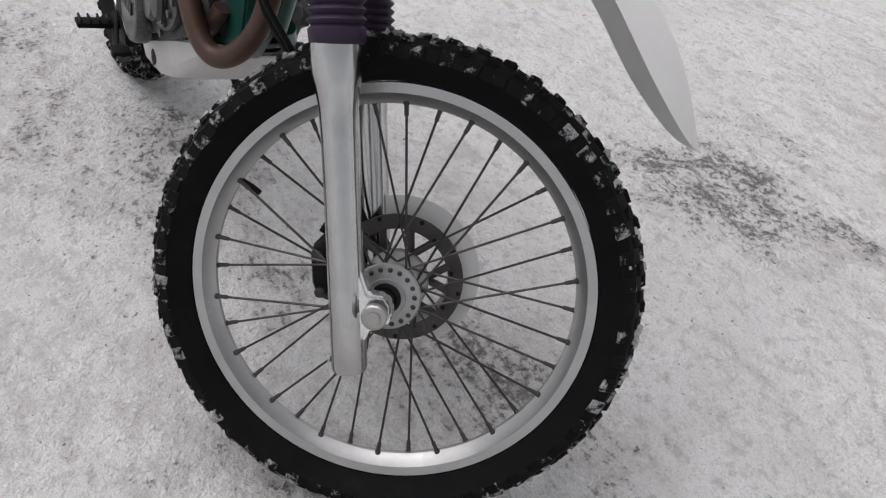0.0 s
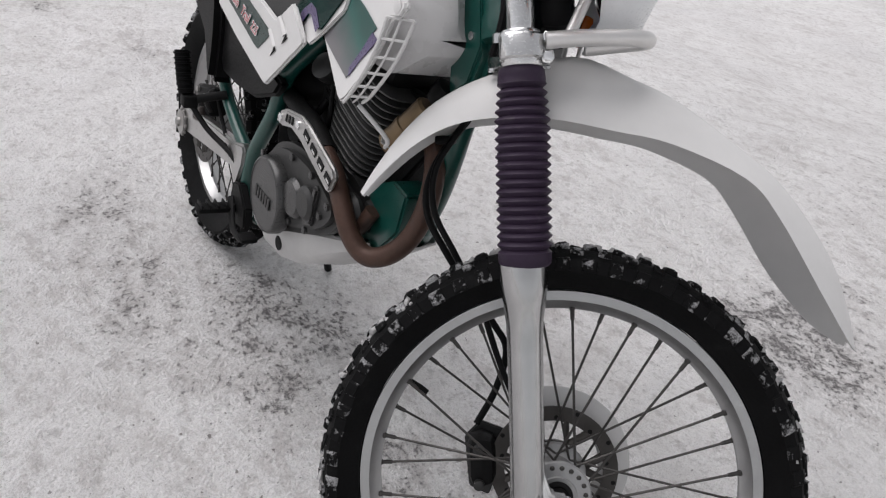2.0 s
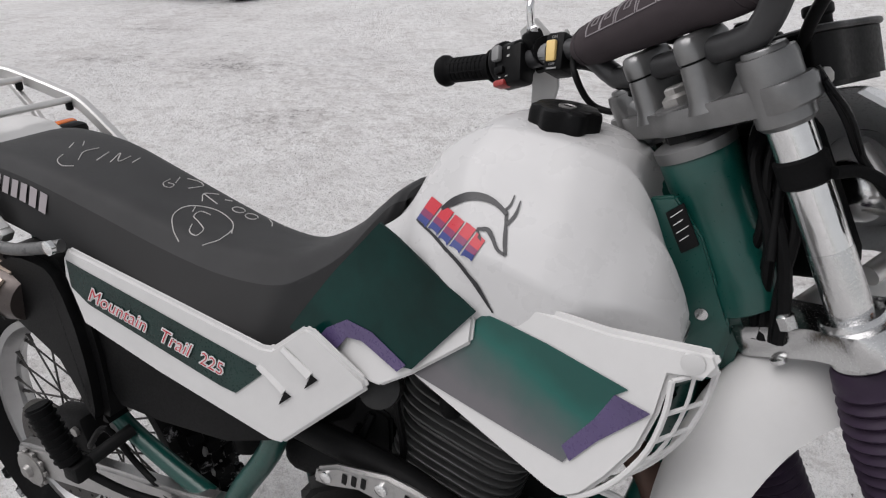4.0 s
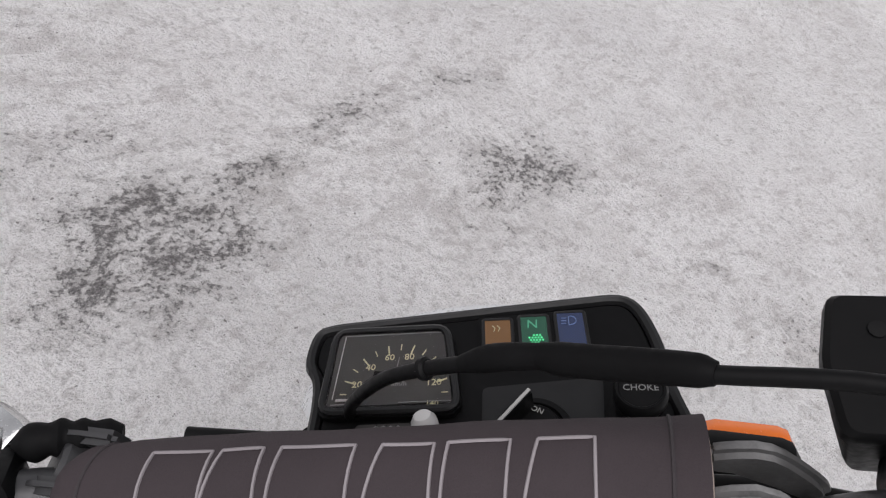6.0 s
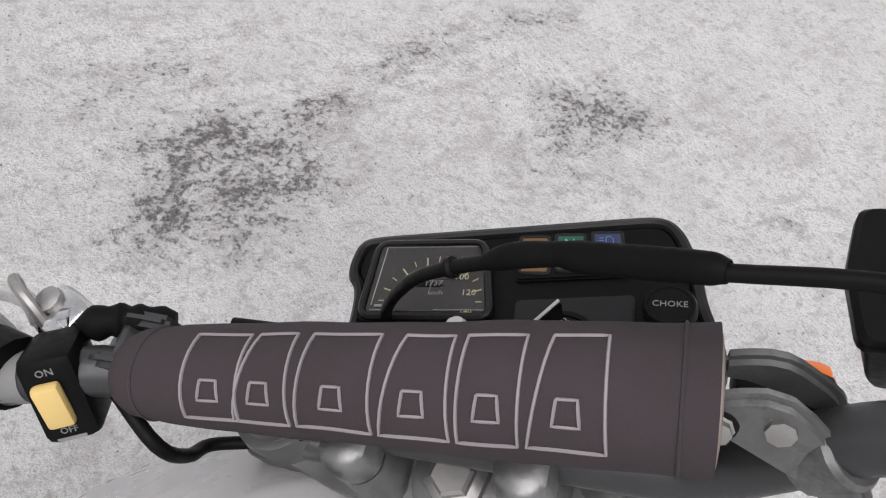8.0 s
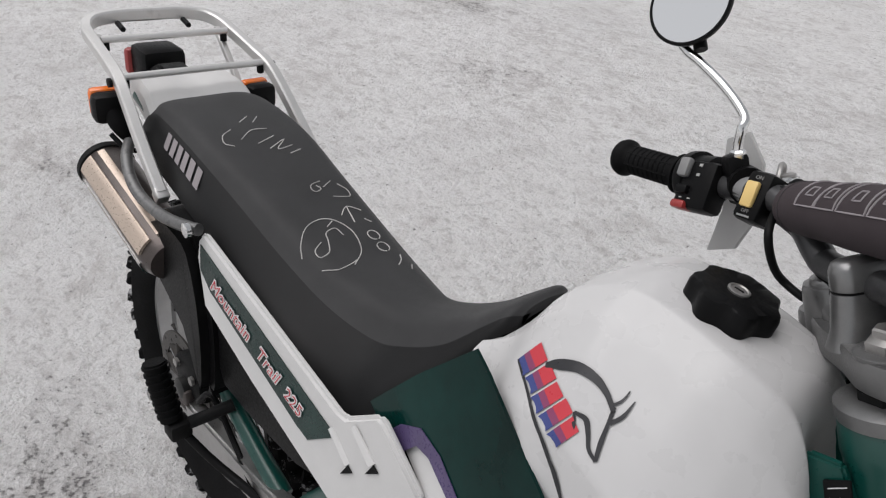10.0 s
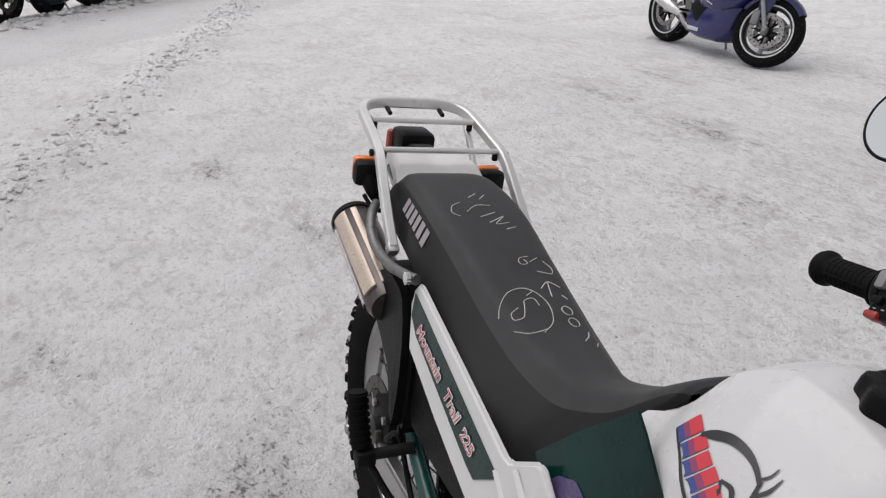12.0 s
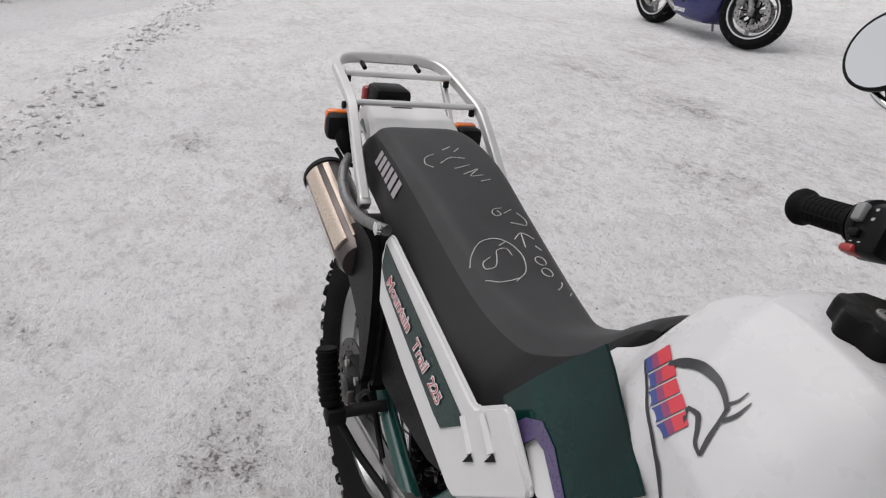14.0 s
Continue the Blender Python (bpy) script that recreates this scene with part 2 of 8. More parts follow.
def snow_material():
    """Trodden snow: bright crust, greyer ice, crumbs, grit, and worn brownish places where the ground shows."""
    m, nt, p = nodes_of("trodden_snow")
    big, mid, fine, tiny = noise_node(nt, 0.8, 4, 0.6), noise_node(nt, 6, 6, 0.66), noise_node(nt, 34, 6, 0.7), noise_node(nt, 190, 4, 0.65)
    base = ramp_node(nt, mid.outputs[0], [(0.30, (0.80, 0.785, 0.775)), (0.5, (0.92, 0.910, 0.904)), (0.66, (0.965, 0.958, 0.953))]).outputs[0]
    ice = ramp_node(nt, big.outputs[0], [(0.46, (0.0,)), (0.64, (0.40,))])
    col = mix_node(nt, ice.outputs[0], base, (0.74, 0.732, 0.735))
    # shade in the hollows between crumbs, painted as darker colour
    hollow_shade = ramp_node(nt, fine.outputs[0], [(0.34, (0.78,)), (0.47, (0.0,))])
    col = mix_node(nt, hollow_shade.outputs[0], col, (0.55, 0.535, 0.525))
    crumb = noise_node(nt, 105, 5, 0.7)
    # finer painted shade, low spots of the crumb noise
    crumb_shade = ramp_node(nt, crumb.outputs[0], [(0.33, (0.45,)), (0.46, (0.0,))])
    col = mix_node(nt, crumb_shade.outputs[0], col, (0.54, 0.525, 0.515))
    # smears of grey and brown a hand's width across, broken up by the crumbs
    smear, patchy = noise_node(nt, 15, 8, 0.74), noise_node(nt, 1.3, 3, 0.6)
    pull = nt.nodes.new("ShaderNodeMapping")
    pull.inputs["Rotation"].default_value, pull.inputs["Scale"].default_value = (0, 0, radians(-28)), (0.68, 1.15, 1.0)
    tc = nt.nodes.new("ShaderNodeTexCoord")
    nt.links.new(tc.outputs["Object"], pull.inputs["Vector"])
    nt.links.new(pull.outputs[0], smear.inputs["Vector"])
    sm = ramp_node(nt, math_node(nt, "MULTIPLY_ADD", patchy.outputs[0], 0.45, math_node(nt, "MULTIPLY_ADD", crumb.outputs[0], 0.35, smear.outputs[0])), [(0.94, (0.0,)), (1.07, (0.45,))])
    col = mix_node(nt, sm.outputs[0], col, (0.56, 0.53, 0.515))
    # brownish trodden tint
    tint = noise_node(nt, 2.6, 5, 0.65)
    tn = ramp_node(nt, tint.outputs[0], [(0.50, (0.0,)), (0.66, (0.22,))])
    col = mix_node(nt, tn.outputs[0], col, (0.66, 0.63, 0.615))
    # shade of the smallest pits, also put into the colour
    pit_shade = ramp_node(nt, noise_node(nt, 330, 3, 0.6).outputs[0], [(0.34, (0.55,)), (0.50, (0.0,))])
    col = mix_node(nt, pit_shade.outputs[0], col, (0.52, 0.505, 0.495))
    # worn places: stretched ellipses with torn edges
    geo = nt.nodes.new("ShaderNodeNewGeometry")
    tear = nt.nodes.new("ShaderNodeTexNoise")
    tear.inputs["Scale"].default_value, tear.inputs["Detail"].default_value, tear.inputs["Roughness"].default_value = 3.2, 5.0, 0.62
    nt.links.new(geo.outputs["Position"], tear.inputs["Vector"])
    push = nt.nodes.new("ShaderNodeVectorMath")
    push.operation = "MULTIPLY_ADD"
    push.inputs[1].default_value = (0.5, 0.5, 0)
    nt.links.new(tear.outputs["Color"], push.inputs[0])
    nt.links.new(geo.outputs["Position"], push.inputs[2])
    # a smoother grey lane beyond the low bank
    lane = nt.nodes.new("ShaderNodeMapping")
    lane.vector_type = "TEXTURE"
    lane.inputs["Location"].default_value, lane.inputs["Rotation"].default_value, lane.inputs["Scale"].default_value = (-7.1, -1.05, 0), (0, 0, radians(124.8)), (7.0, 0.95, 9.0)
    nt.links.new(geo.outputs["Position"], lane.inputs["Vector"])
    lane_d = nt.nodes.new("ShaderNodeVectorMath")
    lane_d.operation = "LENGTH"
    nt.links.new(lane.outputs[0], lane_d.inputs[0])
    lane_r = ramp_node(nt, math_node(nt, "MULTIPLY_ADD", tint.outputs[0], 0.10, lane_d.outputs["Value"]), [(0.86, (0.62,)), (1.0, (0.0,))])
    col = mix_node(nt, lane_r.outputs[0], col, (0.70, 0.695, 0.695))
    total = None
    for x, y, rx, ry, turn, s in WORN:
        mp = nt.nodes.new("ShaderNodeMapping")
        mp.vector_type = "TEXTURE"
        mp.inputs["Location"].default_value = (x + 0.25, y + 0.25, 0)
        mp.inputs["Rotation"].default_value = (0, 0, radians(turn))
        mp.inputs["Scale"].default_value = (rx, ry, 9.0)
        nt.links.new(push.outputs[0], mp.inputs["Vector"])
        d = nt.nodes.new("ShaderNodeVectorMath")
        d.operation = "LENGTH"
        nt.links.new(mp.outputs[0], d.inputs[0])
        mr = nt.nodes.new("ShaderNodeMapRange")
        mr.interpolation_type = "SMOOTHSTEP"
        mr.inputs[1].default_value, mr.inputs[2].default_value, mr.inputs[3].default_value, mr.inputs[4].default_value = -0.15, 1.45, s, 0.0
        nt.links.new(d.outputs["Value"], mr.inputs[0])
        total = mr.outputs[0] if total is None else math_node(nt, "MAXIMUM", total, mr.outputs[0])
    chip = noise_node(nt, 52, 7, 0.78)
    grain = math_node(nt, "ADD", math_node(nt, "MULTIPLY", chip.outputs[0], 0.55), math_node(nt, "ADD", math_node(nt, "MULTIPLY", smear.outputs[0], 0.30), math_node(nt, "MULTIPLY", crumb.outputs[0], 0.15)))
    soft = ramp_node(nt, math_node(nt, "MULTIPLY_ADD", total, 0.45, smear.outputs[0]), [(0.56, (0.0,)), (0.90, (0.50,))])
    col = mix_node(nt, soft.outputs[0], col, (0.55, 0.518, 0.508))
    wear = math_node(nt, "MULTIPLY_ADD", total, 0.145, grain)
    grey = ramp_node(nt, wear, [(0.54, (0.0,)), (0.66, (0.50,))])
    col = mix_node(nt, grey.outputs[0], col, (0.495, 0.473, 0.468))
    worn = ramp_node(nt, wear, [(0.605, (0.0,)), (0.635, (0.62,)), (0.70, (0.95,))])
    soil = ramp_node(nt, tiny.outputs[0], [(0.35, (0.06, 0.056, 0.057)), (0.6, (0.235, 0.221, 0.222))]).outputs[0]
    col = mix_node(nt, worn.outputs[0], col, soil)
    # scattered grit
    specks, where = noise_node(nt, 58, 2, 0.5), noise_node(nt, 1.7, 3, 0.6)
    sp = ramp_node(nt, math_node(nt, "MULTIPLY_ADD", where.outputs[0], 0.22, specks.outputs[0]), [(0.825, (0.0,)), (0.855, (0.75,))])
    col = mix_node(nt, sp.outputs[0], col, (0.14, 0.125, 0.115))
    nt.links.new(col, p.inputs["Base Color"])
    p.inputs["Roughness"].default_value = 0.6
    p.inputs["Specular IOR Level"].default_value = 0.3
    relief = math_node(nt, "MULTIPLY_ADD", crumb.outputs[0], 0.45, math_node(nt, "MULTIPLY_ADD", mid.outputs[0], 0.7, fine.outputs[0]))
    bump_node(nt, p, math_node(nt, "MULTIPLY_ADD", worn.outputs[0], -0.25, relief), 0.95, 0.035)
    return m


# x, y, half length, half width, turn, strength of the worn places in the snow
WORN_AHEAD = [(1.08, 1.2, 0.4, 0.21, 8, 0.9), (0.93, 1.11, 0.26, 0.14, 10, 0.86), (1.16, 1.06, 0.26, 0.12, 20, 0.92), (1.36, 1.3, 0.3, 0.13, 25, 0.72), (1.7, 1.43, 0.34, 0.1, 25, 0.7), (2.1, 1.09, 0.36, 0.19, 10, 0.8), (2.1, 1.54, 0.24, 0.1, 10, 0.7),
              (2.7, 0.3, 0.14, 0.18, 60, 0.85), (1.02, 1.48, 0.26, 0.12, 20, 0.55), (2.5, 0.63, 0.06, 0.04, 0, 0.8), (1.36, 0.3, 0.34, 0.2, 25, 0.92), (0.93, 0.09, 0.25, 0.16, 0, 0.55), (1.36, -0.1, 0.3, 0.16, 30, 0.5)]
WORN_REAR = [(0.45, 0.03, 0.4, 0.2, 15, 0.8), (0.28, 0.02, 0.16, 0.05, -20, 1), (0.5, 0.02, 0.16, 0.05, 10, 1), (0.11, -0.24, 0.1, 0.06, 0, 0.85), (0.62, -0.1, 0.34, 0.22, 20, 0.62), (0.3, -0.28, 0.4, 0.14, 10, 0.6), (-0.35, -0.25, 0.45, 0.18, -12, 0.58),
             (-0.27, -0.22, 0.25, 0.06, -15, 0.66), (-1.1, -0.81, 0.3, 0.12, 30, 0.55), (-2.63, -0.16, 0.25, 0.1, 30, 0.75), (-1.64, 0.2, 0.3, 0.12, 10, 0.55), (-2.97, 2.41, 0.28, 0.16, 20, 0.75), (-2.16, 2.56, 0.55, 0.3, 10, 0.66), (-1.2, 1.9, 0.5, 0.2, 15, 0.5),
             (-3.6, 3.3, 0.5, 0.2, 5, 0.55), (0.9, 2.4, 0.5, 0.2, 30, 0.5)]
WORN = WORN_AHEAD + WORN_REAR
snow = snow_material()
# print that fades from teal above to slate grey and a purple corner below
decal_fade, fnt, fp = nodes_of("decal_fade")
fade_at = fnt.nodes.new("ShaderNodeSeparateXYZ")
fnt.links.new(fnt.nodes.new("ShaderNodeTexCoord").outputs["Object"], fade_at.inputs[0])
fade = math_node(fnt, "MULTIPLY_ADD", noise_node(fnt, 22, 3).outputs[0], 0.35, math_node(fnt, "ADD", math_node(fnt, "MULTIPLY", fade_at.outputs["Z"], 9.0), math_node(fnt, "MULTIPLY", fade_at.outputs["X"], 2.2)))
fnt.links.new(ramp_node(fnt, math_node(fnt, "SUBTRACT", fade, 8.75), [(0.30, (0.115, 0.110, 0.118)), (0.55, (0.060, 0.085, 0.085)), (0.80, (0.004, 0.085, 0.070)), (0.98, (0.002, 0.055, 0.046))]).outputs[0], fp.inputs["Base Color"])
fp.inputs["Roughness"].default_value = 0.3


# ---- building tools ----
LEAN, RAKE, TURNED = radians(10.5), radians(26.5), radians(50)
BIKE = Matrix.Rotation(-LEAN, 4, "X")
AXIS = Vector((-math.sin(RAKE), 0, math.cos(RAKE)))
HEAD = Matrix.Translation((1.455, 0, 0)) @ Matrix.Rotation(-RAKE, 4, "Y")
STEER = Matrix.Translation((1.455, 0, 0)) @ Matrix.Rotation(TURNED, 4, AXIS) @ Matrix.Rotation(-RAKE, 4, "Y")


def mesh_of(name, bm, material, smooth=True):
    bmesh.ops.recalc_face_normals(bm, faces=bm.faces[:])
    me = bpy.data.meshes.new(name)
    for f in bm.faces:
        f.smooth = smooth
    bm.to_mesh(me)
    bm.free()
    me.materials.append(material)
    if smooth:
        me.set_sharp_from_angle(angle=radians(38))
    return me


def part(name, bm, material, parent, label="", m=None, smooth=True):
    ob = new(name, mesh_of(name, bm, material, smooth))
    ob.parent = parent
    if m is not None:
        ob.matrix_local = m
    return tagged(ob, label)


def thing(name, label, category, m=None, group=""):
    ob = new(name)
    ob.matrix_world = m or Matrix()
    return tagged(ob, label, category, group)


def spline(pts, n=6):
    """Points of a smooth curve through pts."""
    v = [Vector(p) for p in pts]
    v = [2 * v[0] - v[1], *v, 2 * v[-1] - v[-2]]
    out = []
    for a, b, c, d in zip(v, v[1:], v[2:], v[3:]):
        for k in range(n):
            t = k / n
            out.append(0.5 * (2 * b + (c - a) * t + (2 * a - 5 * b + 4 * c - d) * t * t + (3 * b - a - 3 * c + d) * t ** 3))
    return [*out, v[-2]]


def skin(bm, rings, closed=False, caps=True):
    rows = [[bm.verts.new(p) for p in r] for r in rings]
    n = len(rows[0])
    for a, b in zip(rows, rows[1:] + ([rows[0]] if closed else [])):
        for j in range(n):
            bm.faces.new((a[j], a[(j + 1) % n], b[(j + 1) % n], b[j]))
    if caps and not closed:
        bm.faces.new(rows[0][::-1])
        bm.faces.new(rows[-1])
    return rows


def tube(pts, r, seg=12, smooth=5, bm=None, flat=1.0, closed=False):
    """A tube along pts; r a radius or one per point."""
    bm = bm or bmesh.new()
    line = spline(pts, smooth) if smooth > 1 else [Vector(p) for p in pts]
    rs = [r] * len(line) if not hasattr(r, "__len__") else [float(np.interp(i / (len(line) - 1) * (len(r) - 1), range(len(r)), r)) for i in range(len(line))]
    side, rings = None, []
    for i, p in enumerate(line):
        d = (line[min(i + 1, len(line) - 1)] - line[max(i - 1, 0)]).normalized()
        if side is None:
            side = d.orthogonal().normalized()
        side = (side - d * side.dot(d)).normalized()
        up = d.cross(side)
        rings.append([p + (side * math.cos(a) + up * math.sin(a) * flat) * rs[i] for a in (2 * math.pi * k / seg for k in range(seg))])
    skin(bm, rings, closed)
    return bm


def lathe(profile, a, b, seg=32, bm=None):
    """Turns (radius, along) about the line from a towards b; along in metres from a."""
    bm = bm or bmesh.new()
    a, d = Vector(a), (Vector(b) - Vector(a)).normalized()
    s = d.orthogonal().normalized()
    u = d.cross(s)
    skin(bm, [[a + d * h + (s * math.cos(t) + u * math.sin(t)) * max(r, 0.0003) for t in (2 * math.pi * k / seg for k in range(seg))] for r, h in profile])
    return bm


def ring(radius, section, seg=96, y=0.0):
    """A closed hoop about the y axis; section of (outward, y)."""
    bm = bmesh.new()
    skin(bm, [[((radius + o) * math.cos(t), y + w, (radius + o) * math.sin(t)) for o, w in section] for t in (2 * math.pi * k / seg for k in range(seg))], closed=True)
    return bm


def box(cx, cy, cz, sx, sy, sz, bevel=0.003, bm=None, m=None):
    bm = bm or bmesh.new()
    one = bmesh.new()
    bmesh.ops.create_cube(one, size=1.0, matrix=Matrix.Diagonal((sx, sy, sz, 1)))
    if bevel:
        bmesh.ops.bevel(one, geom=one.edges[:], offset=min(bevel, 0.45 * min(sx, sy, sz)), segments=2, profile=0.5, affect="EDGES")
    t = Matrix.Translation((cx, cy, cz)) @ (m or Matrix())
    bmesh.ops.transform(one, matrix=t, verts=one.verts[:])
    me = bpy.data.meshes.new("tmp")
    one.to_mesh(me)
    one.free()
    bm.from_mesh(me)
    bpy.data.meshes.remove(me)
    return bm


def slab(outline, thick, bevel=0.002, bm=None, m=None, smooth=0):
    """A plate: a flat outline (x, z) with thickness along -y, rounded edges, placed by m."""
    bm = bm or bmesh.new()
    pts = [(x, z) for x, z in outline]
    if smooth:
        loop = spline([(x, z, 0) for x, z in [*pts, pts[0]]], smooth)[:-1]
        pts = [(p.x, p.y) for p in loop]
    one = bmesh.new()
    f = one.faces.new([one.verts.new((x, 0, z)) for x, z in pts])
    got = bmesh.ops.extrude_face_region(one, geom=[f])
    bmesh.ops.translate(one, vec=(0, -thick, 0), verts=[v for v in got["geom"] if isinstance(v, bmesh.types.BMVert)])
    if bevel:
        bmesh.ops.bevel(one, geom=[e for e in one.edges if len(e.link_faces) == 2 and e.calc_face_angle(0) > 0.5], offset=bevel, segments=2, affect="EDGES")
    if m:
        bmesh.ops.transform(one, matrix=m, verts=one.verts[:])
    me = bpy.data.meshes.new("tmp")
    one.to_mesh(me)
    one.free()
    bm.from_mesh(me)
    bpy.data.meshes.remove(me)
    return bm


def words(text, size, parent, name, material, m, depth=0.0006, shear=0.0, align="CENTER", swell=0.0):
    """Raised lettering as a mesh of its own."""
    c = bpy.data.curves.new("tmp", "FONT")
    c.body, c.size, c.extrude, c.shear, c.align_x, c.align_y, c.resolution_u = text, size, depth, shear, align, "CENTER", 2
    c.offset = swell
    tmp = new("tmp", c)
    me = bpy.data.meshes.new_from_object(tmp.evaluated_get(bpy.context.evaluated_depsgraph_get()))
    bpy.data.objects.remove(tmp)
    me.materials.clear()
    me.materials.append(material)
    ob = new(name, me)
    ob.parent = parent
    ob.matrix_local = m
    return ob


def facing(origin, right, up):
    """A frame whose x runs along right and y along up."""
    r = Vector(right).normalized()
    n = r.cross(Vector(up)).normalized()
    u = n.cross(r)
    return Matrix.Translation(origin) @ Matrix((r, u, n)).transposed().to_4x4()


def tread_blocks(tyre, radius, rows, count, height, material, phase=0.0, taper=0.78):
    """Tread blocks on a wheel about y, each a piece of its own; rows of (angle across, length, width, crown radius, offset)."""
    rnd = random.Random(17)
    for ang, ln, wd, crown, off in rows:
        shapes = []
        for v in range(4):
            rad, tan = Vector((1, 0, 0)), Vector((0, 0, 1))
            out = (rad * math.cos(ang) + Vector((0, 1, 0)) * math.sin(ang)).normalized()
            side, base, bm = tan.cross(out), rad * radius + out * crown, bmesh.new()
            rings = []
            for up, k in ((0.0, 1.0), (0.78, taper + 0.05), (1.0, taper - 0.12)):
                rings.append([base + out * height * up * (0.88 + 0.06 * v) + tan * (a * ln / 2 * k) + side * (b * wd / 2 * k) + Vector([rnd.uniform(-1, 1) * 0.0012 for _ in range(3)])
                              for a, b in ((-1, -0.8), (-0.8, -1), (0.8, -1), (1, -0.8), (1, 0.8), (0.8, 1), (-0.8, 1), (-1, 0.8))])
            skin(bm, rings)
            shapes.append(mesh_of("tread_block", bm, material, False))
        for k in range(count):
            ob = new("tread_block", rnd.choice(shapes))
            ob.parent = tyre
            ob.matrix_local = Matrix.Rotation(-(2 * math.pi * (k + off) / count + phase), 4, "Y")


def packed_snow(tyre, radius, crown, seed, count):
    """Irregular clumps of snow wedged between the tread blocks."""
    rnd = random.Random(seed)
    bm = bmesh.new()
    for _ in range(count):
        t0, w0 = rnd.uniform(0, 2 * math.pi), rnd.choice((-1, 1)) * rnd.uniform(0.1, 1.15)
        if noise.noise(Vector((math.cos(t0) * 2.1, math.sin(t0) * 2.1, seed + w0))) < 0.02:
            continue
        for _ in range(rnd.randint(3, 8)):
            t, w, s = t0 + rnd.gauss(0, 0.018), w0 + rnd.gauss(0, 0.14), rnd.uniform(0.0025, 0.0085)
            rad = Vector((math.cos(t), 0, math.sin(t)))
            c = rad * radius + (rad * math.cos(w) + Vector((0, math.sin(w), 0))) * (crown + rnd.uniform(-0.001, 0.0055))
            got = bmesh.ops.create_icosphere(bm, subdivisions=1, radius=s)["verts"]
            sq = [rnd.uniform(0.6, 1.4) for _ in range(3)]
            for v in got:
                j = rnd.uniform(0.7, 1.3)
                v.co = c + Vector((v.co.x * sq[0] * j, v.co.y * sq[1] * j, v.co.z * sq[2] * j))
    ob = part("packed_snow", bm, clump_snow, tyre, "clumps of grey snow wedged in the tread", smooth=False)
    return tagged(ob, "clumps of grey snow wedged in the tread", kind="stuff")


# ---- the yard ----
def fall(x, y):
    """Height of the yard: nearly level, dipping a little beyond the far side."""
    t = min(1.0, max(0.0, (y - 1.9) / 2.6))
    return -0.26 * t * t * (3 - 2 * t)


RIDGE = [(-1.2, -1.75), (-2.5, -1.13), (-3.8, -0.75), (-5.17, -0.25), (-6.6, 0.22), (-8.0, 0.72), (-11.0, 1.8)]


def ridge(x, y):
    """A low bank of pushed snow along a line, and a second, higher one in front of the row of parked machines."""
    h = 0.0
    for (ax, ay), (bx, by) in zip(RIDGE, RIDGE[1:]):
        dx, dy = bx - ax, by - ay
        t = min(1.0, max(0.0, ((x - ax) * dx + (y - ay) * dy) / (dx * dx + dy * dy)))
        d = math.hypot(x - ax - t * dx, y - ay - t * dy)
        h = max(h, 0.045 * math.exp(-(d / 0.25) ** 2))
    # the far bank runs along the parked row's noses
    along = (x + 8.4) * -0.62 + (y + 1.95) * 0.785
    d = (x + 7.75) * 0.785 + (y + 1.95) * 0.62
    if -4 < along < 7:
        h += 0.065 * math.exp(-(d / 0.28) ** 2) * (0.75 + 0.35 * math.sin(along * 5.1) * math.sin(along * 2.3 + 1))
    return h


def height(x, y):
    r = ridge(x, y)
    n = noise.fractal(Vector((x * 3.1, y * 3.1, 0)), 0.9, 2.1, 4)
    n2 = noise.noise(Vector((x * 17, y * 17, 3.0)))
    tread = 0.006 * n + 0.0040 * n2 + 0.0030 * noise.noise(Vector((x * 38, y * 38, 7.0)))
    if abs(x - 0.6) < 1.2 and abs(y) < 0.5:
        tread *= 0.75
    return fall(x, y) + tread + r * (1 + 0.35 * n2 + 0.3 * n)


def build_ground():
    """One sheet: fine steps near the machine, wider towards the horizon."""
    def steps(lo, hi, fine):
        a = [-900, -260, -90, -40, -22, -15]
        core = list(np.arange(lo, hi + 1e-6, fine))
        pre = [v for v in a if v < lo - 0.5]
        mid = list(np.arange(max(max(pre) + 1.0, lo - 7), lo - 0.05, 0.09)) if pre else []
        post = list(np.arange(hi + 0.06, hi + 5, 0.09)) + [hi + 9, hi + 25, hi + 90, hi + 900]
        return [*pre, *mid, *core, *post]
    xs, ys = steps(-3.6, 3.0, 0.018), steps(-2.0, 3.2, 0.018)
    vs = [(x, y, height(x, y) if abs(x) < 14 and abs(y) < 12 else fall(x, y)) for y in ys for x in xs]
    n = len(xs)
    fs = [(j * n + i, j * n + i + 1, (j + 1) * n + i + 1, (j + 1) * n + i) for j in range(len(ys) - 1) for i in range(n - 1)]
    me = bpy.data.meshes.new("ground")
    me.from_pydata(vs, [], fs)
    me.materials.append(snow)
    me.polygons.foreach_set("use_smooth", [True] * len(fs))
    return tagged(new("ground", me), "trodden dirty snow with worn grey icy patches", "snow", kind="structure")


build_ground()


